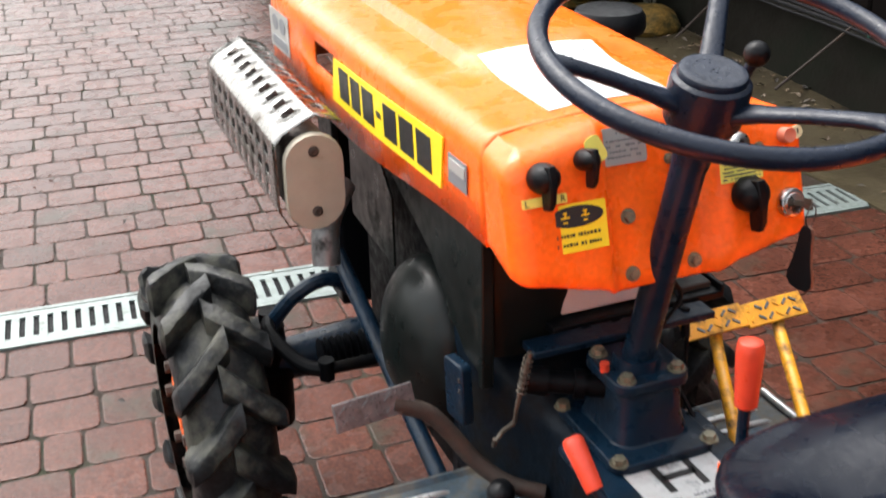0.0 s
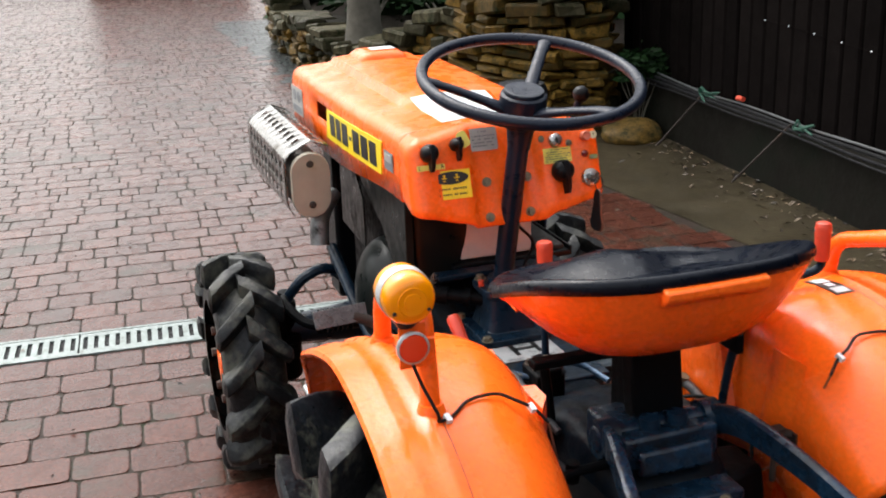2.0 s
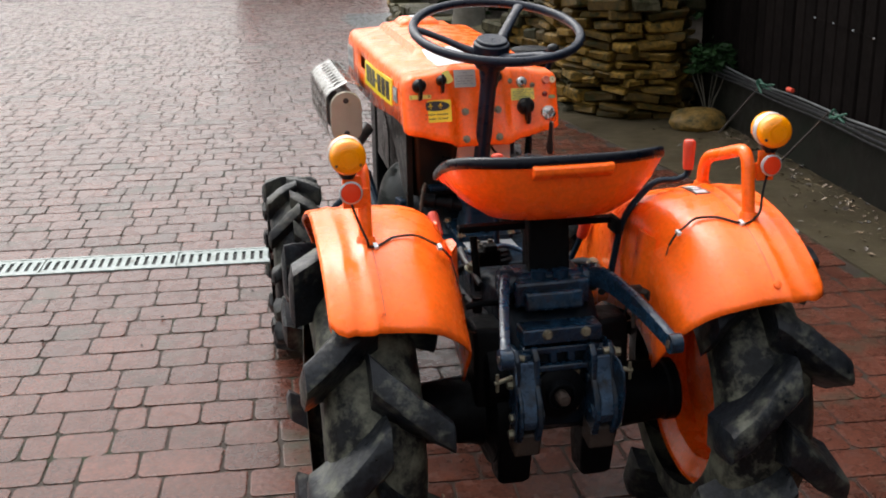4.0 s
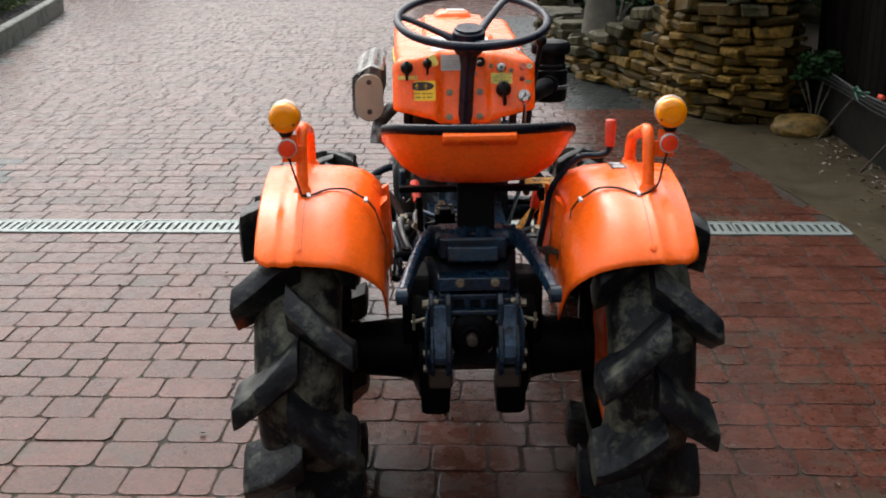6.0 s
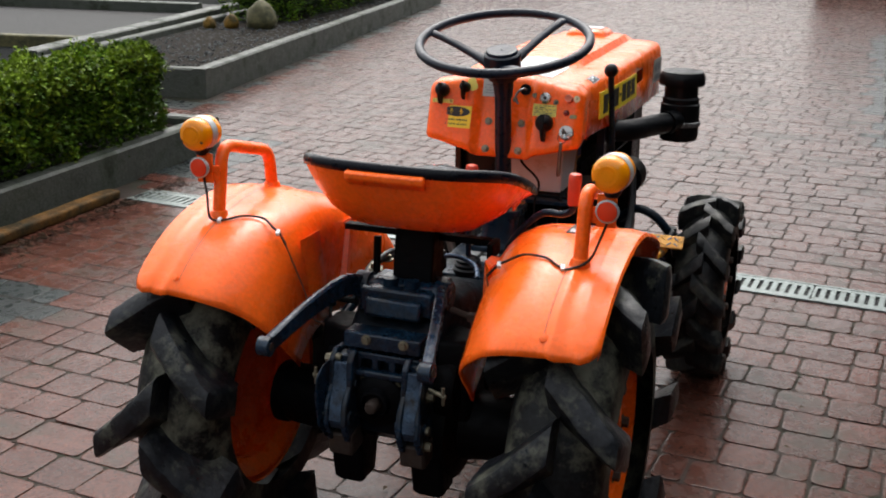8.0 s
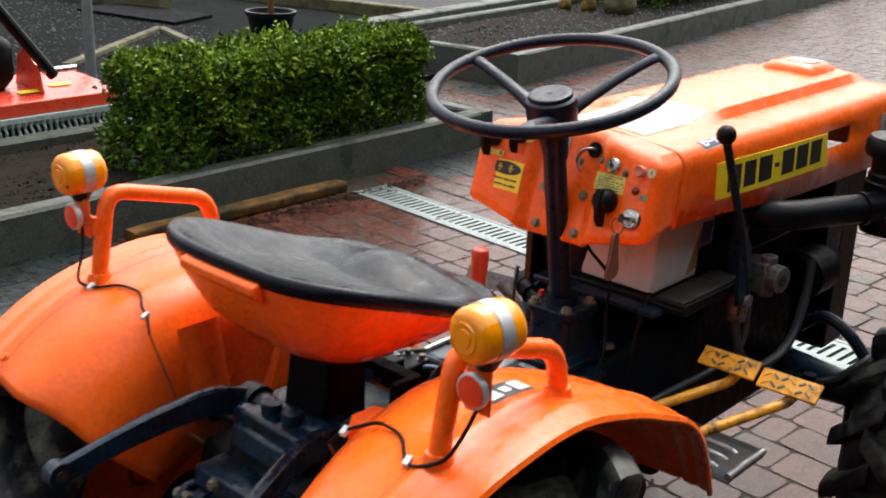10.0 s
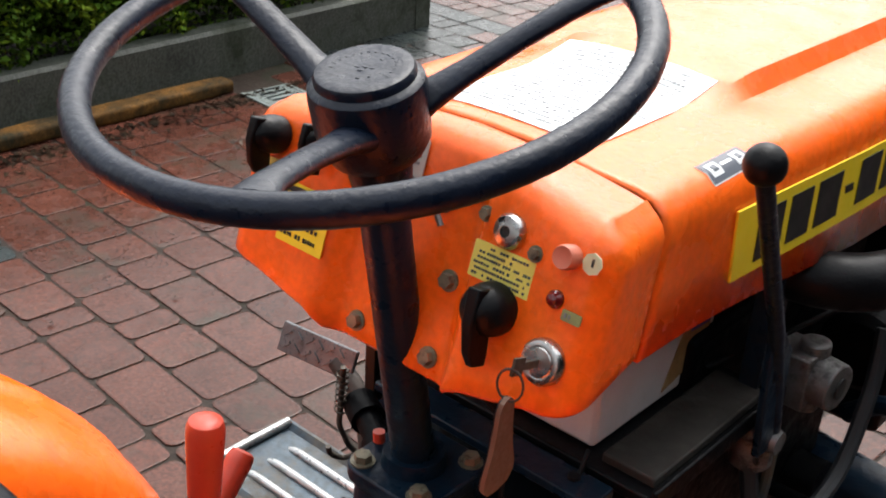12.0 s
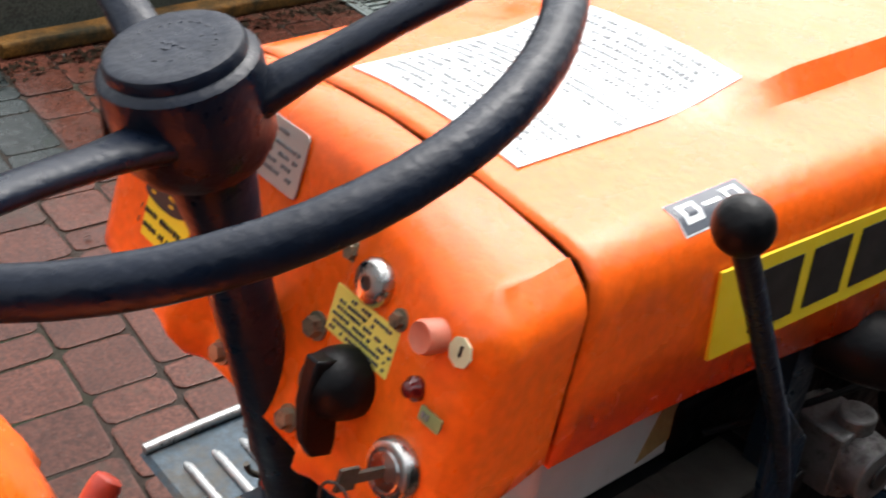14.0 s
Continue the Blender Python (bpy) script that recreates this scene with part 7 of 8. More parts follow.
def mp(name, bm, m, label="", **k):
    bmesh.ops.translate(bm, vec=-mo, verts=bm.verts)
    return part(name, bm, m, mower, label, **k)


bm = B()
prof = [(-3.50, 0.235), (-3.50, 0.295), (-3.60, 0.312), (-3.80, 0.325), (-3.96, 0.325), (-4.05, 0.27), (-4.05, 0.14)]
rings(bm, [[V(x, y, z) for x, z in prof] for y in (0.70, 0.9, 1.2, 1.5, 1.97)])
mp("hood_shell", bm, REDMACHINE, "bright red sheet housing", smooth=30, bevel=0.006)
bm = B()
box(bm, (-3.495, 1.335, 0.223), (0.035, 1.28, 0.022))
mp("edge_bar", bm, MINT, "galvanised edge bar", smooth=0)
for k in range(42):
    bm = B()
    y = 0.72 + 0.0298 * k
    tube(bm, [V(-3.495 + 0.006 * math.sin(q * 2.1 + k), y + 0.006 * math.cos(q * 2.3), 0.212 - 0.018 * q) for q in range(7)], 0.0065, 5)
    mp("chain", bm, MINT, smooth=0)
bm = B()
outline_prism(bm, [(0, 0), (0.24, 0.02), (0.20, 0.16), (0.14, 0.20), (0.03, 0.12)], (-3.56, 1.62, 0.30), (-1, 0, 0), (0, 0, 1), 0.012)
mp("mast_plate", bm, REDMACHINE, smooth=0)
bm = B()
tube(bm, [(-3.58, 1.69, 0.38), (-3.58, 1.45, 0.70), (-3.60, 1.16, 1.08)], 0.026, 10)
mp("top_arm", bm, BLACK, "black tube arm")
bm = B()
rod(bm, (-3.58, 1.64, 0.405), (-3.58, 1.80, 0.405), 0.014, seg=14)
mp("hitch_pin", bm, CHROME)
bm = B()
outline_prism(bm, [(-0.05, -0.02), (0.05, -0.02), (0.05, 0.02), (-0.05, 0.02)], (-3.66, 1.76, 0.320), (0, 1, 0), (-0.99, 0, 0.07), 0.002)
outline_prism(bm, [(-0.05, -0.02), (0.05, -0.02), (0.05, 0.02), (-0.05, 0.02)], (-3.60, 1.575, 0.318), (0, 1, 0), (-0.99, 0, 0.12), 0.002)
mp("warning_sticker", bm, YELLOW, "yellow sticker", smooth=0)
bm = B()
lp = []
for y, s in ((1.10, 0.8), (1.14, 1.0), (1.50, 1.0), (1.56, 0.7)):
    lp.append([V(-3.78 + x * s, y, 0.44 + z * s) for x, z in rounded(0.26, 0.26, 0.06)])
rings(bm, lp)
mp("gear_housing", bm, BLACK, "black gear housing", smooth=40)
bm = B()
for k in range(7):
    tube(bm, smooth_path([V(-3.52 + rk.uniform(-0.08, 0.08), 0.95 + rk.uniform(-0.15, 0.15), 0.075 + rk.uniform(0, 0.06)) for _ in range(5)], 4), 0.012, 6)
tagged(part("rope_heap", bm, GREENROPE), "tangled green cord on the ground beside the mower", "cord")

# potted young tree, steel post, white post and a bowl
pot = thing("potted_tree", "young tree in a black plastic pot on gravel", "potted plant", at=(-5.35, 4.35, 0.06))
bm = B()
lathe(bm, [(0.13, 0), (0.17, 0.20), (0.185, 0.20), (0.185, 0.225), (0.165, 0.225), (0.155, 0.19), (0.001, 0.19)], (0, 0, 0), (0, 0, 1), 24)
part("pot", bm, BLACK, pot, "black plastic pot")
bm = B()
tube(bm, [(0, 0, 0.18), (0.01, 0.0, 0.6), (-0.01, 0.02, 1.1), (0.0, 0.03, 1.7)], lambda t: 0.024 * (1 - 0.5 * t), 10)
part("trunk", bm, TIMBER, pot, "thin brown trunk")
rt = random.Random(8)
verts, faces = [], []
for _ in range(900):
    c = V(rt.gauss(0, 0.22), rt.gauss(0, 0.22), 1.75 + rt.gauss(0, 0.25))
    n_ = V(rt.gauss(0, 1), rt.gauss(0, 1), rt.gauss(0, 1)).normalized()
    u, v = frame_of(n_)
    i = len(verts)
    verts += [tuple(c - u * 0.03), tuple(c + v * 0.014), tuple(c + u * 0.03), tuple(c - v * 0.014)]
    faces.append((i, i + 1, i + 2, i + 3))
me = bpy.data.meshes.new("crown")
me.from_pydata(verts, [], faces)
me.materials.append(CONIFER)
cr = new("crown", me)
cr.parent = pot
bm = B()
rod(bm, (-4.83, 2.60, 0.03), (-4.83, 2.60, 1.3), 0.03, seg=14)
tagged(part("steel_post", bm, GALV), "thin grey steel post standing in the gravel", "post")
bm = B()
box(bm, (-6.9, 10.9, 0.32), (0.035, 0.035, 0.55), (0, 8, 0))
box(bm, (-6.78, 10.9, 0.58), (0.26, 0.03, 0.035), (0, 8, 0))
tagged(part("marker_post", bm, WHITE, smooth=0, bevel=0.005), "short white marker post in the gravel", "post")
bm = B()
lathe(bm, [(0.05, 0.0), (0.06, 0.02), (0.05, 0.12), (0.2, 0.22), (0.26, 0.26), (0.25, 0.265), (0.18, 0.23), (0.001, 0.2)], (-6.5, 11.2, 0.08), (0, 0, 1), 24)
tagged(part("garden_bowl", bm, ALU), "pale stone garden bowl on gravel", "bowl")


# loose stones on the plots and beds
rg = random.Random(31)
GRIT = mat("wet_grey_stones", (0.034, 0.040, 0.042), 0.5, spec=0.2, vary=0.4, scale=30, piece=0.8)
for nm, area, z, count, size in (("gravel_stones", BED2, 0.155, 2600, 0.016), ("gravel_stones", [(-3.60, 3.1), (-3.9, 4.5), (-4.8, 4.5), (-4.75, 3.1)], 0.035, 1200, 0.012), ("gravel_stones", [(-4.1, 0.3), (-4.1, 3.2), (-5.0, 4.5), (-9.0, 4.2), (-9.0, 0.3)], 0.062, 4200, 0.014), ("soil_crumbs", BED1, 0.128, 1800, 0.009)):
    lo_x, hi_x = min(p[0] for p in area) + 0.1, max(p[0] for p in area) - 0.1
    lo_y, hi_y = min(p[1] for p in area) + 0.1, max(p[1] for p in area) - 0.1
    gv, gf = [], []
    while len(gv) < count * 6:
        x, y = rg.uniform(lo_x, hi_x), rg.uniform(lo_y, hi_y)
        if not in_poly(x, y, area) or not in_poly(x + 0.1, y, area) or not in_poly(x - 0.1, y, area):
            continue
        r = size * rg.uniform(0.4, 1.0)
        a = rg.uniform(0, 6.28)
        ca, sa = r * math.cos(a), r * math.sin(a)
        q = rg.uniform(0.6, 1.0)
        i = len(gv)
        gv += [(x + ca, y + sa, z), (x - sa * q, y + ca * q, z + 0.2 * r), (x - ca, y - sa, z), (x + sa * q, y - ca * q, z), (x + 0.2 * ca, y, z + 0.65 * r), (x, y, z - r)]
        gf += [(i, i + 1, i + 4), (i + 1, i + 2, i + 4), (i + 2, i + 3, i + 4), (i + 3, i, i + 4), (i + 1, i, i + 5), (i + 2, i + 1, i + 5), (i + 3, i + 2, i + 5), (i, i + 3, i + 5)]
    me = bpy.data.meshes.new(nm)
    me.from_pydata(gv, [], gf)
    me.materials.append(GRIT if nm == "gravel_stones" else SOIL)
    tagged(new(nm, me), "loose wet grey stones" if nm == "gravel_stones" else "dark crumbs of damp soil", "gravel" if nm == "gravel_stones" else "soil", kind="stuff")

# leaf scraps and soil crumbs along the kerb and the beam
rl = random.Random(77)
lv_, lf_ = [], []
for _ in range(650):
    y = rl.uniform(1.0, 2.75)
    o = V(-2.29 + abs(rl.gauss(0, 0.055)), y, rl.uniform(0.001, 0.006))
    a, L, W = rl.uniform(0, 6.28), rl.uniform(0.004, 0.016), rl.uniform(0.003, 0.008)
    u, v = V(math.cos(a), math.sin(a), rl.uniform(-0.3, 0.3)), V(-math.sin(a), math.cos(a), rl.uniform(-0.3, 0.3))
    i = len(lv_)
    lv_ += [tuple(o - u * L), tuple(o + v * W + V(0, 0, 0.004)), tuple(o + u * L), tuple(o - v * W)]
    lf_ += [(i, i + 1, i + 2), (i, i + 2, i + 3)]
me = bpy.data.meshes.new("leaf_scraps")
me.from_pydata(lv_, [], lf_)
me.materials.append(mat("rotten_leaf", (0.018, 0.012, 0.007), 0.8, spec=0.05, vary=0.4, scale=9, piece=0.6))
tagged(new("leaf_scraps", me), "dark rotten leaf scraps along the kerb", "leaf litter", kind="stuff")

# plain walls added far off, out of view, closing the yard against low sky
YARDWALL = mat("grey_plaster", (0.11, 0.105, 0.095), 0.8, vary=0.25, scale=0.6, bump=0.3, bump_scale=20)
for nm, c, d in (("wall_north", (0, 52, 1.7), (110, 0.3, 3.6)), ("wall_south", (-14, -10, 1.7), (56, 0.3, 3.6)), ("wall_west", (-42, 32, 1.4), (0.3, 85, 3.0))):
    bm = B()
    box(bm, c, d)
    tagged(part(nm, bm, YARDWALL, smooth=0), "plain grey wall added out of view to close the yard", "wall", kind="structure")

# ---- right side: tree, shrubs and evergreen behind the stones ----
def leaf_cloud(count, centre, spread, size, seed, material, name, parent, squash=0.5):
    r = random.Random(seed)
    verts, faces = [], []
    clumps = [V(r.uniform(-1, 1) * spread[0], r.uniform(-1, 1) * spread[1], r.uniform(-0.6, 1) * spread[2]) for _ in range(max(6, count // 120))]
    for _ in range(count):
        c0 = r.choice(clumps)
        o = Vector(centre) + c0 + V(r.gauss(0, 1) * spread[0], r.gauss(0, 1) * spread[1], r.gauss(0, 1) * spread[2]) * 0.22
        if o.z < 0.3:
            continue
        n_ = V(r.gauss(0, 1), r.gauss(0, 1), r.gauss(0.6, 1)).normalized()
        u, v = frame_of(n_)
        L = size * r.uniform(0.6, 1.4)
        i = len(verts)
        verts += [tuple(o - u * L), tuple(o + v * L * squash), tuple(o + u * L), tuple(o - v * L * squash)]
        faces.append((i, i + 1, i + 2, i + 3))
    me = bpy.data.meshes.new(name)
    me.from_pydata(verts, [], faces)
    me.materials.append(material)
    ob = new(name, me)
    ob.parent = parent
    return tagged(ob, kind="stuff")


tree = thing("yard_tree", "grey-barked tree growing out of the stone bed", "tree", at=(1.32, 6.55, 0.25))
bm = B()
tube(bm, smooth_path([(0, 0, 0), (0.01, 0.02, 0.5), (-0.02, 0.03, 1.3), (0.03, 0.02, 2.2), (0.05, 0.1, 3.4)], 6), lambda t: 0.125 * (1 - 0.45 * t) + 0.03 * max(0, 0.12 - t) / 0.12, 16)
for v in bm.verts:
    v.co += V(1, 1, 0) * 0.012 * noise.noise(v.co * 9)
part("trunk", bm, BARK, tree, "rough grey trunk")
for k in range(7):
    a = k * 0.9
    bm = B()
    z = 2.3 + 0.18 * k
    tube(bm, smooth_path([(0.03, 0.05, z), (0.5 * math.cos(a), 0.5 * math.sin(a), z + 0.5), (1.1 * math.cos(a), 1.1 * math.sin(a), z + 0.8)], 5), lambda t: 0.05 * (1 - 0.8 * t), 8)
    part("limb", bm, BARK, tree)
leaf_cloud(9000, (0.2, 0.2, 3.9), (1.5, 1.5, 0.9), 0.05, 5, CONIFER, "crown", tree)

for x, y, r, h, sd, cnt, lb in ((1.62, 7.4, 0.32, 0.30, 31, 3500, "low bright green shrub in the stone bed"), (1.9, 6.3, 0.36, 0.26, 32, 3500, "low green shrub behind the stone wall")):
    sh = thing("shrub", lb, "shrub", at=(x, y, 0.3))
    bm = B()
    for k in range(6):
        a = k * 1.05
        tube(bm, [(0, 0, 0), (0.1 * math.cos(a), 0.1 * math.sin(a), h * 0.5), (0.2 * math.cos(a), 0.2 * math.sin(a), h)], 0.008, 6)
    part("stems", bm, BARK, sh)
    leaf_cloud(cnt, (0, 0, h * 0.65), (r, r, h * 0.55), 0.022, sd, LEAF if sd == 31 else CONIFER, "foliage", sh).location = (0, 0, 0)
for x, y, h, sd in ((2.35, 8.3, 4.2, 41), (3.6, 7.4, 5.0, 42), (2.5, 10.6, 4.6, 43), (4.9, 8.8, 4.4, 44), (3.6, 10.2, 4.8, 45), (2.9, 12.6, 4.0, 46)):
    ev = thing("evergreen", "dark dense evergreen behind the stone bed", "tree", at=(x, y, 0.2 if y < 10 else 0.0))
    bm = B()
    tube(bm, [(0, 0, -0.1), (0, 0, h * 0.5), (0.05, 0, h)], lambda t: 0.09 * (1 - 0.85 * t), 10)
    part("trunk", bm, BARK, ev)
    # dark body whose colour stands in for shade inside the needles
    bm = B()
    lathe(bm, [(0.45, 0.0), (0.72, 0.25), (0.62, h * 0.35), (0.36, h * 0.65), (0.05, h * 0.96)], (0, 0, 0.05), (0, 0, 1), 18)
    for v in bm.verts:
        v.co += V(1, 1, 0.3) * 0.16 * noise.noise(v.co * 2.3 + V(sd, 0, 0))
    part("inner_shade", bm, LEAFGAPSHADE, ev)
    r = random.Random(sd)
    verts, faces = [], []
    for _ in range(9000):
        t = r.random() ** 0.8
        rad = (1 - t) * 1.05 * (0.75 + 0.25 * math.sin(t * 40)) + 0.08
        a = r.uniform(0, 6.283)
        q = rad * (0.45 + 0.6 * r.random() ** 0.5)
        o = V(q * math.cos(a), q * math.sin(a), 0.15 + t * h - 0.25 * q)
        d = V(math.cos(a), math.sin(a), r.gauss(-0.3, 0.4)).normalized()
        s = d.cross(V(r.gauss(0, 1), r.gauss(0, 1), 1)).normalized()
        L = r.uniform(0.07, 0.16)
        i = len(verts)
        verts += [tuple(o), tuple(o + d * L * 0.5 + s * 0.03), tuple(o + d * L), tuple(o + d * L * 0.5 - s * 0.03)]
        faces.append((i, i + 1, i + 2, i + 3))
    me = bpy.data.meshes.new("foliage")
    me.from_pydata(verts, [], faces)
    me.materials.append(CONIFER)
    fo = new("foliage", me)
    fo.parent = ev
    tagged(fo, "dark green needles", kind="stuff")

# small plant at the fence foot
pl = thing("fence_plant", "small dark leafy plant at the fence foot", "plant", at=(2.24, 4.25, 0))
bm = B()
for k in range(7):
    a = k * 0.95
    tube(bm, [(0, 0, 0), (0.04 * math.cos(a), 0.04 * math.sin(a), 0.14), (0.10 * math.cos(a), 0.10 * math.sin(a), 0.25 + 0.01 * k)], 0.003, 5)
part("stems", bm, BARK, pl)
leaf_cloud(1300, (0, 0, 0.30), (0.11, 0.12, 0.11), 0.022, 51, CONIFER, "leaves", pl)

# cables and garland along the fence foot, with two stays
def fence_at(s, out, z):
    return FENCE_A + fd * s + fn * out + V(0, 0, z)


rc_ = random.Random(12)
for k in range(4):
    bm = B()
    pts = [fence_at(s, 0.09 + 0.012 * k, 0.335 - 0.016 * k + 0.02 * noise.noise(V(s * 1.3, k * 3.0, 0))) for s in [0.05 + 0.3 * q for q in range(26)]]
    tube(bm, smooth_path(pts, 3), (0.006, 0.009, 0.007, 0.005)[k], 8)
    tagged(part("fence_cable", bm, (PIPEGREY, CABLE, CABLE, CABLE)[k]), ("grey pipe strapped along the fence foot", "black cable along the fence foot", "thin black cable along the fence foot", "slack black cord along the fence foot")[k], "cable")
for s, m, lb in ((1.25, DARKROPE, "tangle of green cord on the fence pipe"), (1.62, REDGRIP, "small red fitting on the fence pipe"), (2.1, DARKROPE, "tangle of green cord on the fence pipe")):
    bm = B()
    if m is REDGRIP:
        rod(bm, fence_at(s - 0.1, 0.10, 0.36), fence_at(s - 0.05, 0.10, 0.362), 0.014, 0.011, 12)
    else:
        tube(bm, smooth_path([fence_at(s + rc_.uniform(-0.07, 0.07), 0.10 + rc_.uniform(-0.02, 0.03), 0.325 + rc_.uniform(-0.03, 0.035)) for _ in range(16)], 3), 0.0055, 6)
    tagged(part("fence_fitting", bm, m), lb, "fitting")
for s in (1.2, 2.0):
    bm = B()
    rod(bm, fence_at(s, 0.11, 0.33), fence_at(s - 0.28, 0.22, 0.02), 0.006, seg=8)
    tagged(part("stay_rod", bm, RUST), "thin rusty stay leaning on the fence foot", "rod")
# string of tiny bulbs on the boards
lights = thing("bulb_string", "string of tiny pale bulbs on the dark boards", "bulb string", at=FENCE_A)
bm = B()
pts = [fd * s + fn * 0.03 + V(0, 0, 0.70 - 0.02 * math.sin(s * 3)) for s in [1.6 + 0.1 * q for q in range(40)]]
tube(bm, pts, 0.0012, 5)
part("wire", bm, FENCE, lights)
for k in range(0, 40, 2):
    bm = B()
    bmesh.ops.create_icosphere(bm, subdivisions=1, radius=0.0045, matrix=Matrix.Translation(pts[k]))
    part("bulb", bm, WHITE, lights)

# leaf litter and crumbs
rl = random.Random(77)
verts, faces = [], []
for k in range(900):
    if k < 700:
        s, q = rl.uniform(0, 5), abs(rl.gauss(0, 0.16)) + 0.08
        o = FENCE_A + fd * s + fn * q + V(0, 0, 0.012)
    else:
        o = V(rl.uniform(-2.3, 1.5), rl.uniform(-0.5, 6), 0.006)
    if in_poly(o.x, o.y, BED1):
        continue
    a = rl.uniform(0, 6.28)
    u, v = V(math.cos(a), math.sin(a), rl.gauss(0, 0.25)), V(-math.sin(a), math.cos(a), rl.gauss(0, 0.25))
    L = rl.uniform(0.006, 0.022) if k < 700 else rl.uniform(0.004, 0.012)
    i = len(verts)
    verts += [tuple(o - u * L), tuple(o + v * L * 0.5 + V(0, 0, 0.004)), tuple(o + u * L), tuple(o - v * L * 0.5)]
    faces.append((i, i + 1, i + 2, i + 3))
me = bpy.data.meshes.new("leaf_litter")
me.from_pydata(verts, [], faces)
me.materials.append(mat("dead_leaf", (0.06, 0.04, 0.022), 0.6, vary=0.4, piece=0.9))
tagged(new("leaf_litter", me), "scattered dead leaves and crumbs on the wet ground", "litter", kind="stuff")


# ---- far vehicles ----
def truck(at, yaw, name, label, paint, w=2.3):
    root = thing(name, label, "vehicle", at=at)
    root.rotation_euler = (0, 0, radians(yaw))
    h = w / 2
    bm = B()
    lp = []
    for y, z0, z1, ww in ((0, 0.36, 1.45, 0.94), (0.06, 0.30, 1.55, 1.0), (1.6, 0.30, 1.6, 1.0), (1.8, 0.30, 2.1, 0.96), (3.4, 0.30, 2.1, 0.94), (4.0, 0.32, 1.5, 0.98), (5.0, 0.34, 1.3, 0.95), (5.1, 0.4, 1.1, 0.9)):
        lp.append([V(x * ww, y, (z0 + z1) / 2 + z) for x, z in rounded(w, z1 - z0, 0.12)])
    rings(bm, lp)
    part("body", bm, paint, root, smooth=40)
    bm = B()
    box(bm, (0, -0.06, 0.40), (w * 0.92, 0.14, 0.16))
    part("bumper", bm, BLACK, root, smooth=20, bevel=0.02)
    bm = B()
    box(bm, (0, -0.14, 0.37), (w * 0.55, 0.02, 0.05))
    part("bumper_trim", bm, CHROME, root, smooth=20, bevel=0.01)
    for x in (-1, 1):
        for y in (0.9, 4.1):
            bm = B()
            lathe(bm, [(0.22, -0.13), (0.36, -0.13), (0.40, -0.09), (0.40, 0.09), (0.36, 0.13), (0.22, 0.13)], (x * (h - 0.16), y, 0.40), (1, 0, 0), 28)
            tw = part("wheel", bm, BLACK, root)
            bm = B()
            lathe(bm, [(0.23, 0.10), (0.21, 0.135), (0.08, 0.11), (0.001, 0.12)], (x * (h - 0.16), y, 0.40), (x, 0, 0), 20)
            part("rim", bm, CHROME, tw)
        bm = B()
        box(bm, (x * (h - 0.2), -0.01, 1.05), (0.16, 0.06, 0.32))
        part("tail_lamp", bm, REDLENS, root, smooth=20, bevel=0.015)
    bm = B()
    box(bm, (0, 0.02, 1.2), (w * 0.7, 0.06, 0.35))
    part("tailgate", bm, paint, root, smooth=20, bevel=0.03)
    return root


truck((1.15, 17.6, 0), 0, "parked_truck", "dark parked truck seen from behind on the wet paving", CARPAINT, 2.5)
truck((-11.4, 20.5, 0), -78, "parked_car", "dark parked car with bright wheel rims", CARPAINT, 1.9)
truck((-10.2, 25.5, 0), -80, "parked_car", "grey parked car with bright wheel rims", mat("grey_car_paint", (0.12, 0.12, 0.12), 0.3, vary=0.1, coat=0.4), 1.9)

# ---- paving: rows of rounded pavers in three lengths ----
rp = random.Random(21)
ROW = 0.134
GAP = 0.0070


def paver_loops(L, W, rnd, r=0.016, top=0.0, ch=0.0006):
    """Three outlines of one worn paver: foot, shoulder and top."""
    jit = [(rnd.gauss(0, 0.0011), rnd.gauss(0, 0.0011)) for _ in range(12)]

    def ring(l, w, z, rr):
        hl, hw2, k = l / 2, w / 2, rr * 0.3
        q = [(hl - rr, -hw2), (hl - k, -hw2 + k), (hl, -hw2 + rr), (hl, hw2 - rr), (hl - k, hw2 - k), (hl - rr, hw2), (-hl + rr, hw2), (-hl + k, hw2 - k), (-hl, hw2 - rr), (-hl, -hw2 + rr), (-hl + k, -hw2 + k), (-hl + rr, -hw2)]
        return [(x + a, y + b, z) for (x, y), (a, b) in zip(q, jit)]
    return [ring(L, W, top - 0.03, r), ring(L, W, top - ch, r), ring(L - 0.006, W - 0.006, top, r * 0.9)]


PAVER_MESH = {}
for L in (0.082, 0.142, 0.205):
    for m in (PAVER, GREYPAVER):
        PAVER_MESH[L, m.name] = []
        for k in range(5):
            bm = B()
            vs = rings(bm, paver_loops(L - GAP, ROW - GAP, rp), caps=False)
            bm.faces.new(vs[-1])
            bmesh.ops.recalc_face_normals(bm, faces=bm.faces)
            me = bpy.data.meshes.new("paver")
            bm.to_mesh(me)
            bm.free()
            me.materials.append(m)
            PAVER_MESH[L, m.name].append(me)


def grey_here(x, y):
    if 2.75 < y < 3.8 and x < -2.20 - 0.25 * max(0.0, y - 3.4):
        return True
    if -2.5 < x < -1.68 and 0.3 < y < 1.27:
        return True
    if 0.86 < x < 1.45 and 5.0 < y < 11.0:
        return True
    e = -3.38 - (y - 4.75) * 0.151
    return 4.4 < y < 12.4 and x < e + 0.13


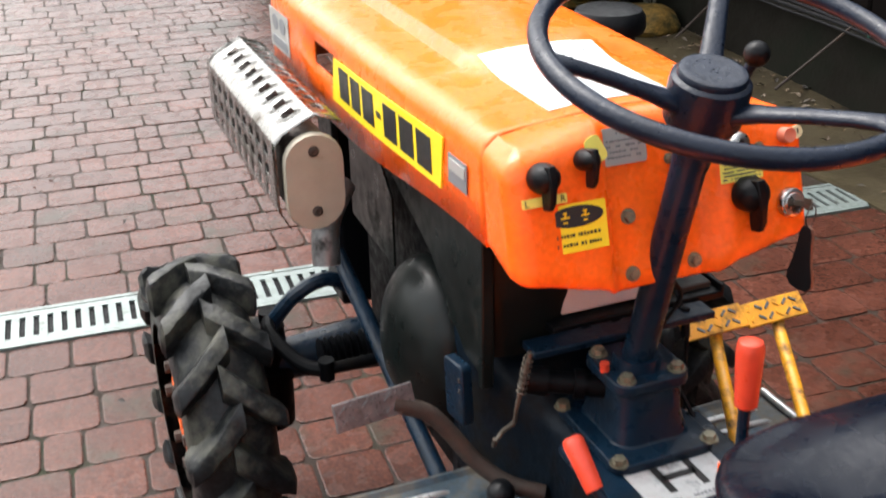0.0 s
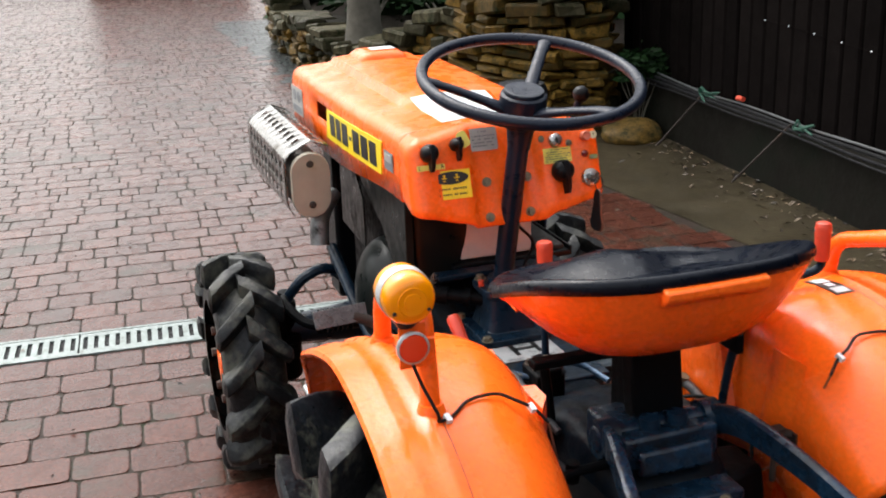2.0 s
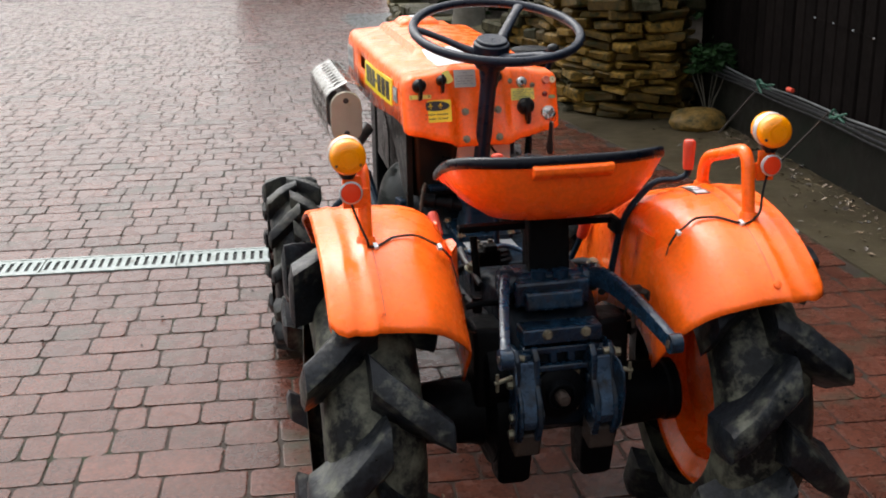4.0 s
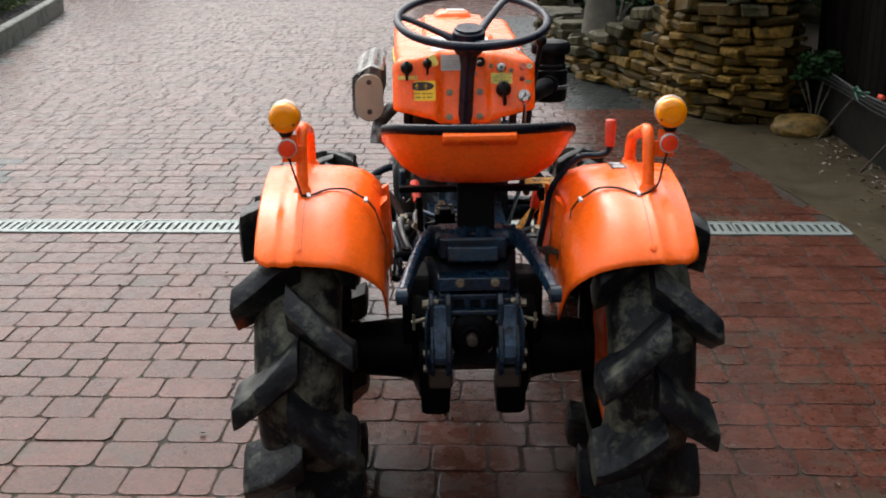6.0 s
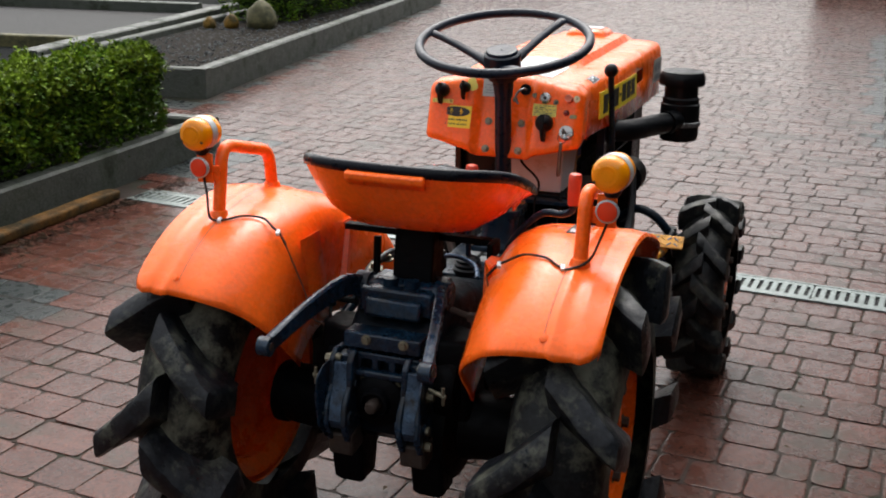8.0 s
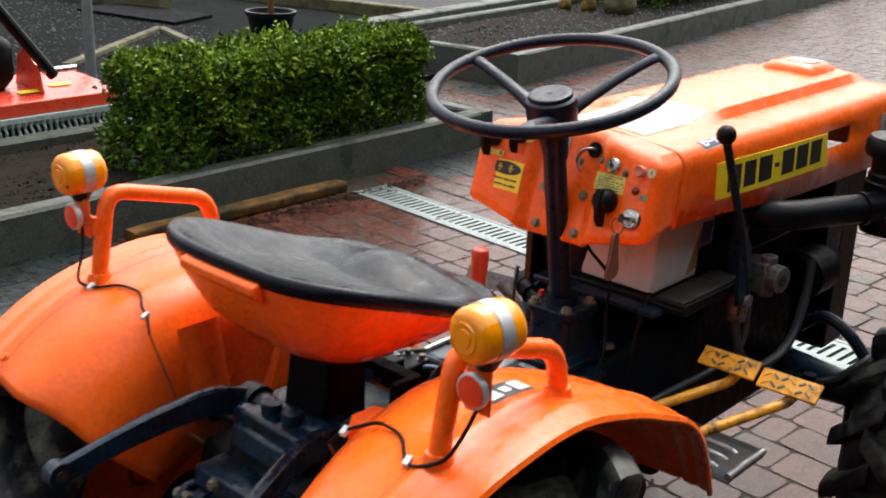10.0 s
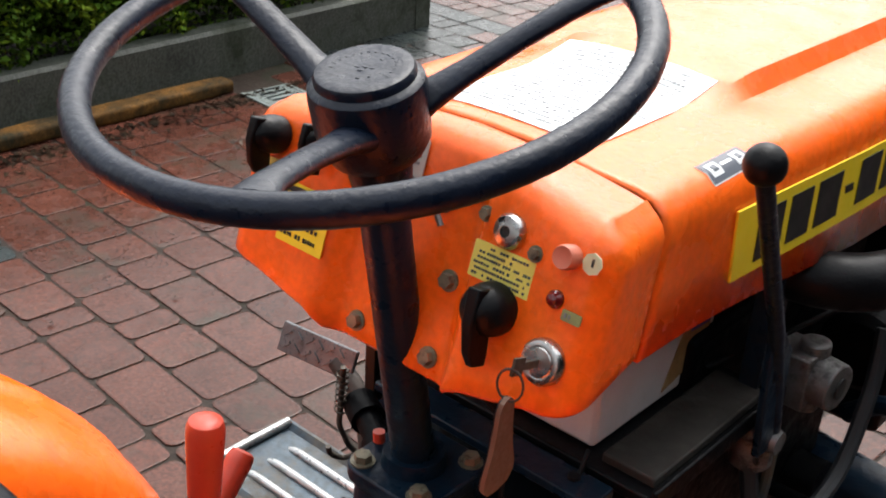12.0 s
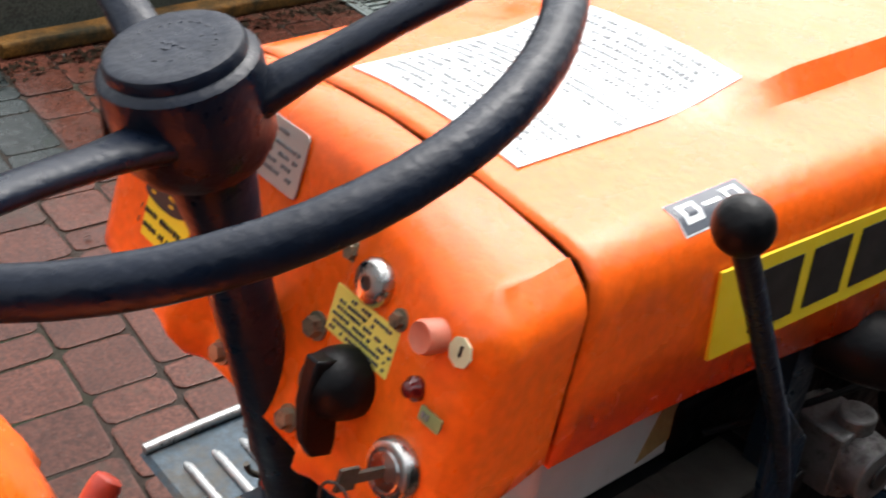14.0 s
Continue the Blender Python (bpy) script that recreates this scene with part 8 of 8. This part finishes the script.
def blocked(x, y):
    if y < 4.9 and x > 2.43 - (4.75 - y) * 0.0851:
        return True
    if in_poly(x, y, BED1) or in_poly(x, y, BED2) or in_poly(x, y, STRIP):
        return True
    if in_poly(x, y, [(1.14, 9.2), (1.10, 7.4), (1.16, 6.4), (1.62, 5.05), (6, 5), (6, 9.9), (1.62, 9.9)]):
        return True
    if y > 4.6:
        return x < -3.33 - (y - 4.75) * 0.151 and (y < 12.4 or x < -5.0 - 0.45 * (y - 12.4))
    return x < -3.6 and y > 0.15


pavement = tagged(new("pavement"), "wet red brick paving with mossy joints", "paving", kind="structure")
far_v, far_f, fg_v, fg_f = [], [], [], []
singles = 0
v0 = DRAIN_V - DRAIN_W / 2 - 0.016 - 62 * ROW
while v0 < 36:
    vc = v0 + ROW / 2
    u = (-7.8 if v0 < 12 else -14.0) - rp.random() * 0.2
    umax = 7.5 if v0 < 12 else 11.0
    while u < umax:
        L = rp.choice((0.082, 0.142, 0.142, 0.142, 0.205))
        uc = u + L / 2
        u += L
        p = uv(uc, vc)
        if blocked(p.x, p.y):
            continue
        if DRAIN_U0 - L / 2 < uc < DRAIN_U1 + L / 2 and abs(vc - DRAIN_V) < (DRAIN_W + ROW) / 2 - 0.01:
            continue
        grey = grey_here(p.x, p.y)
        z = rp.gauss(0, 0.0007)
        if -1.75 < p.x < 0.1 and 0.85 < p.y < 3.2 and singles < 300 and not grey:
            ob = new("paver", rp.choice(PAVER_MESH[L, PAVER.name]))
            ob.parent = pavement
            ob.matrix_basis = Matrix.LocRotScale(p + V(0, 0, z), Euler((rp.gauss(0, 0.004), rp.gauss(0, 0.004), PAVE + rp.gauss(0, 0.008))), None)
            singles += 1
            continue
        V_, F_ = (fg_v, fg_f) if grey else (far_v, far_f)
        near = p.y < 7
        loops = paver_loops(L - GAP, ROW - GAP, rp)
        if not near:
            loops = loops[1:] if p.y < 14 else loops[2:]
        a = PAVE + rp.gauss(0, 0.008)
        ca, sa = math.cos(a), math.sin(a)
        tx, ty = rp.gauss(0, 0.004), rp.gauss(0, 0.004)
        i0 = len(V_)
        for lp in loops:
            V_ += [(p.x + x * ca - y * sa, p.y + x * sa + y * ca, zz + z + x * tx + y * ty) for x, y, zz in lp]
        for q in range(len(loops) - 1):
            b0 = i0 + 12 * q
            F_ += [(b0 + t, b0 + (t + 1) % 12, b0 + 12 + (t + 1) % 12, b0 + 12 + t) for t in range(12)]
        b0 = i0 + 12 * (len(loops) - 1)
        F_.append(tuple(b0 + t for t in range(12)))
    # the rows stop short of the drain and go on behind it
    if abs(v0 + ROW - (DRAIN_V - DRAIN_W / 2 - 0.016)) < 0.01:
        v0 = DRAIN_V + DRAIN_W / 2 + 0.018
    else:
        v0 += ROW
for nm, vv, ff, mm, lb in (("far_pavers", far_v, far_f, PAVER, "wet red pavers"), ("grey_pavers", fg_v, fg_f, GREYPAVER, "mossy grey pavers along the kerbs")):
    me = bpy.data.meshes.new(nm)
    me.from_pydata(vv, [], ff)
    me.materials.append(mm)
    ob = new(nm, me)
    ob.parent = pavement
    tagged(ob, lb, kind="stuff")
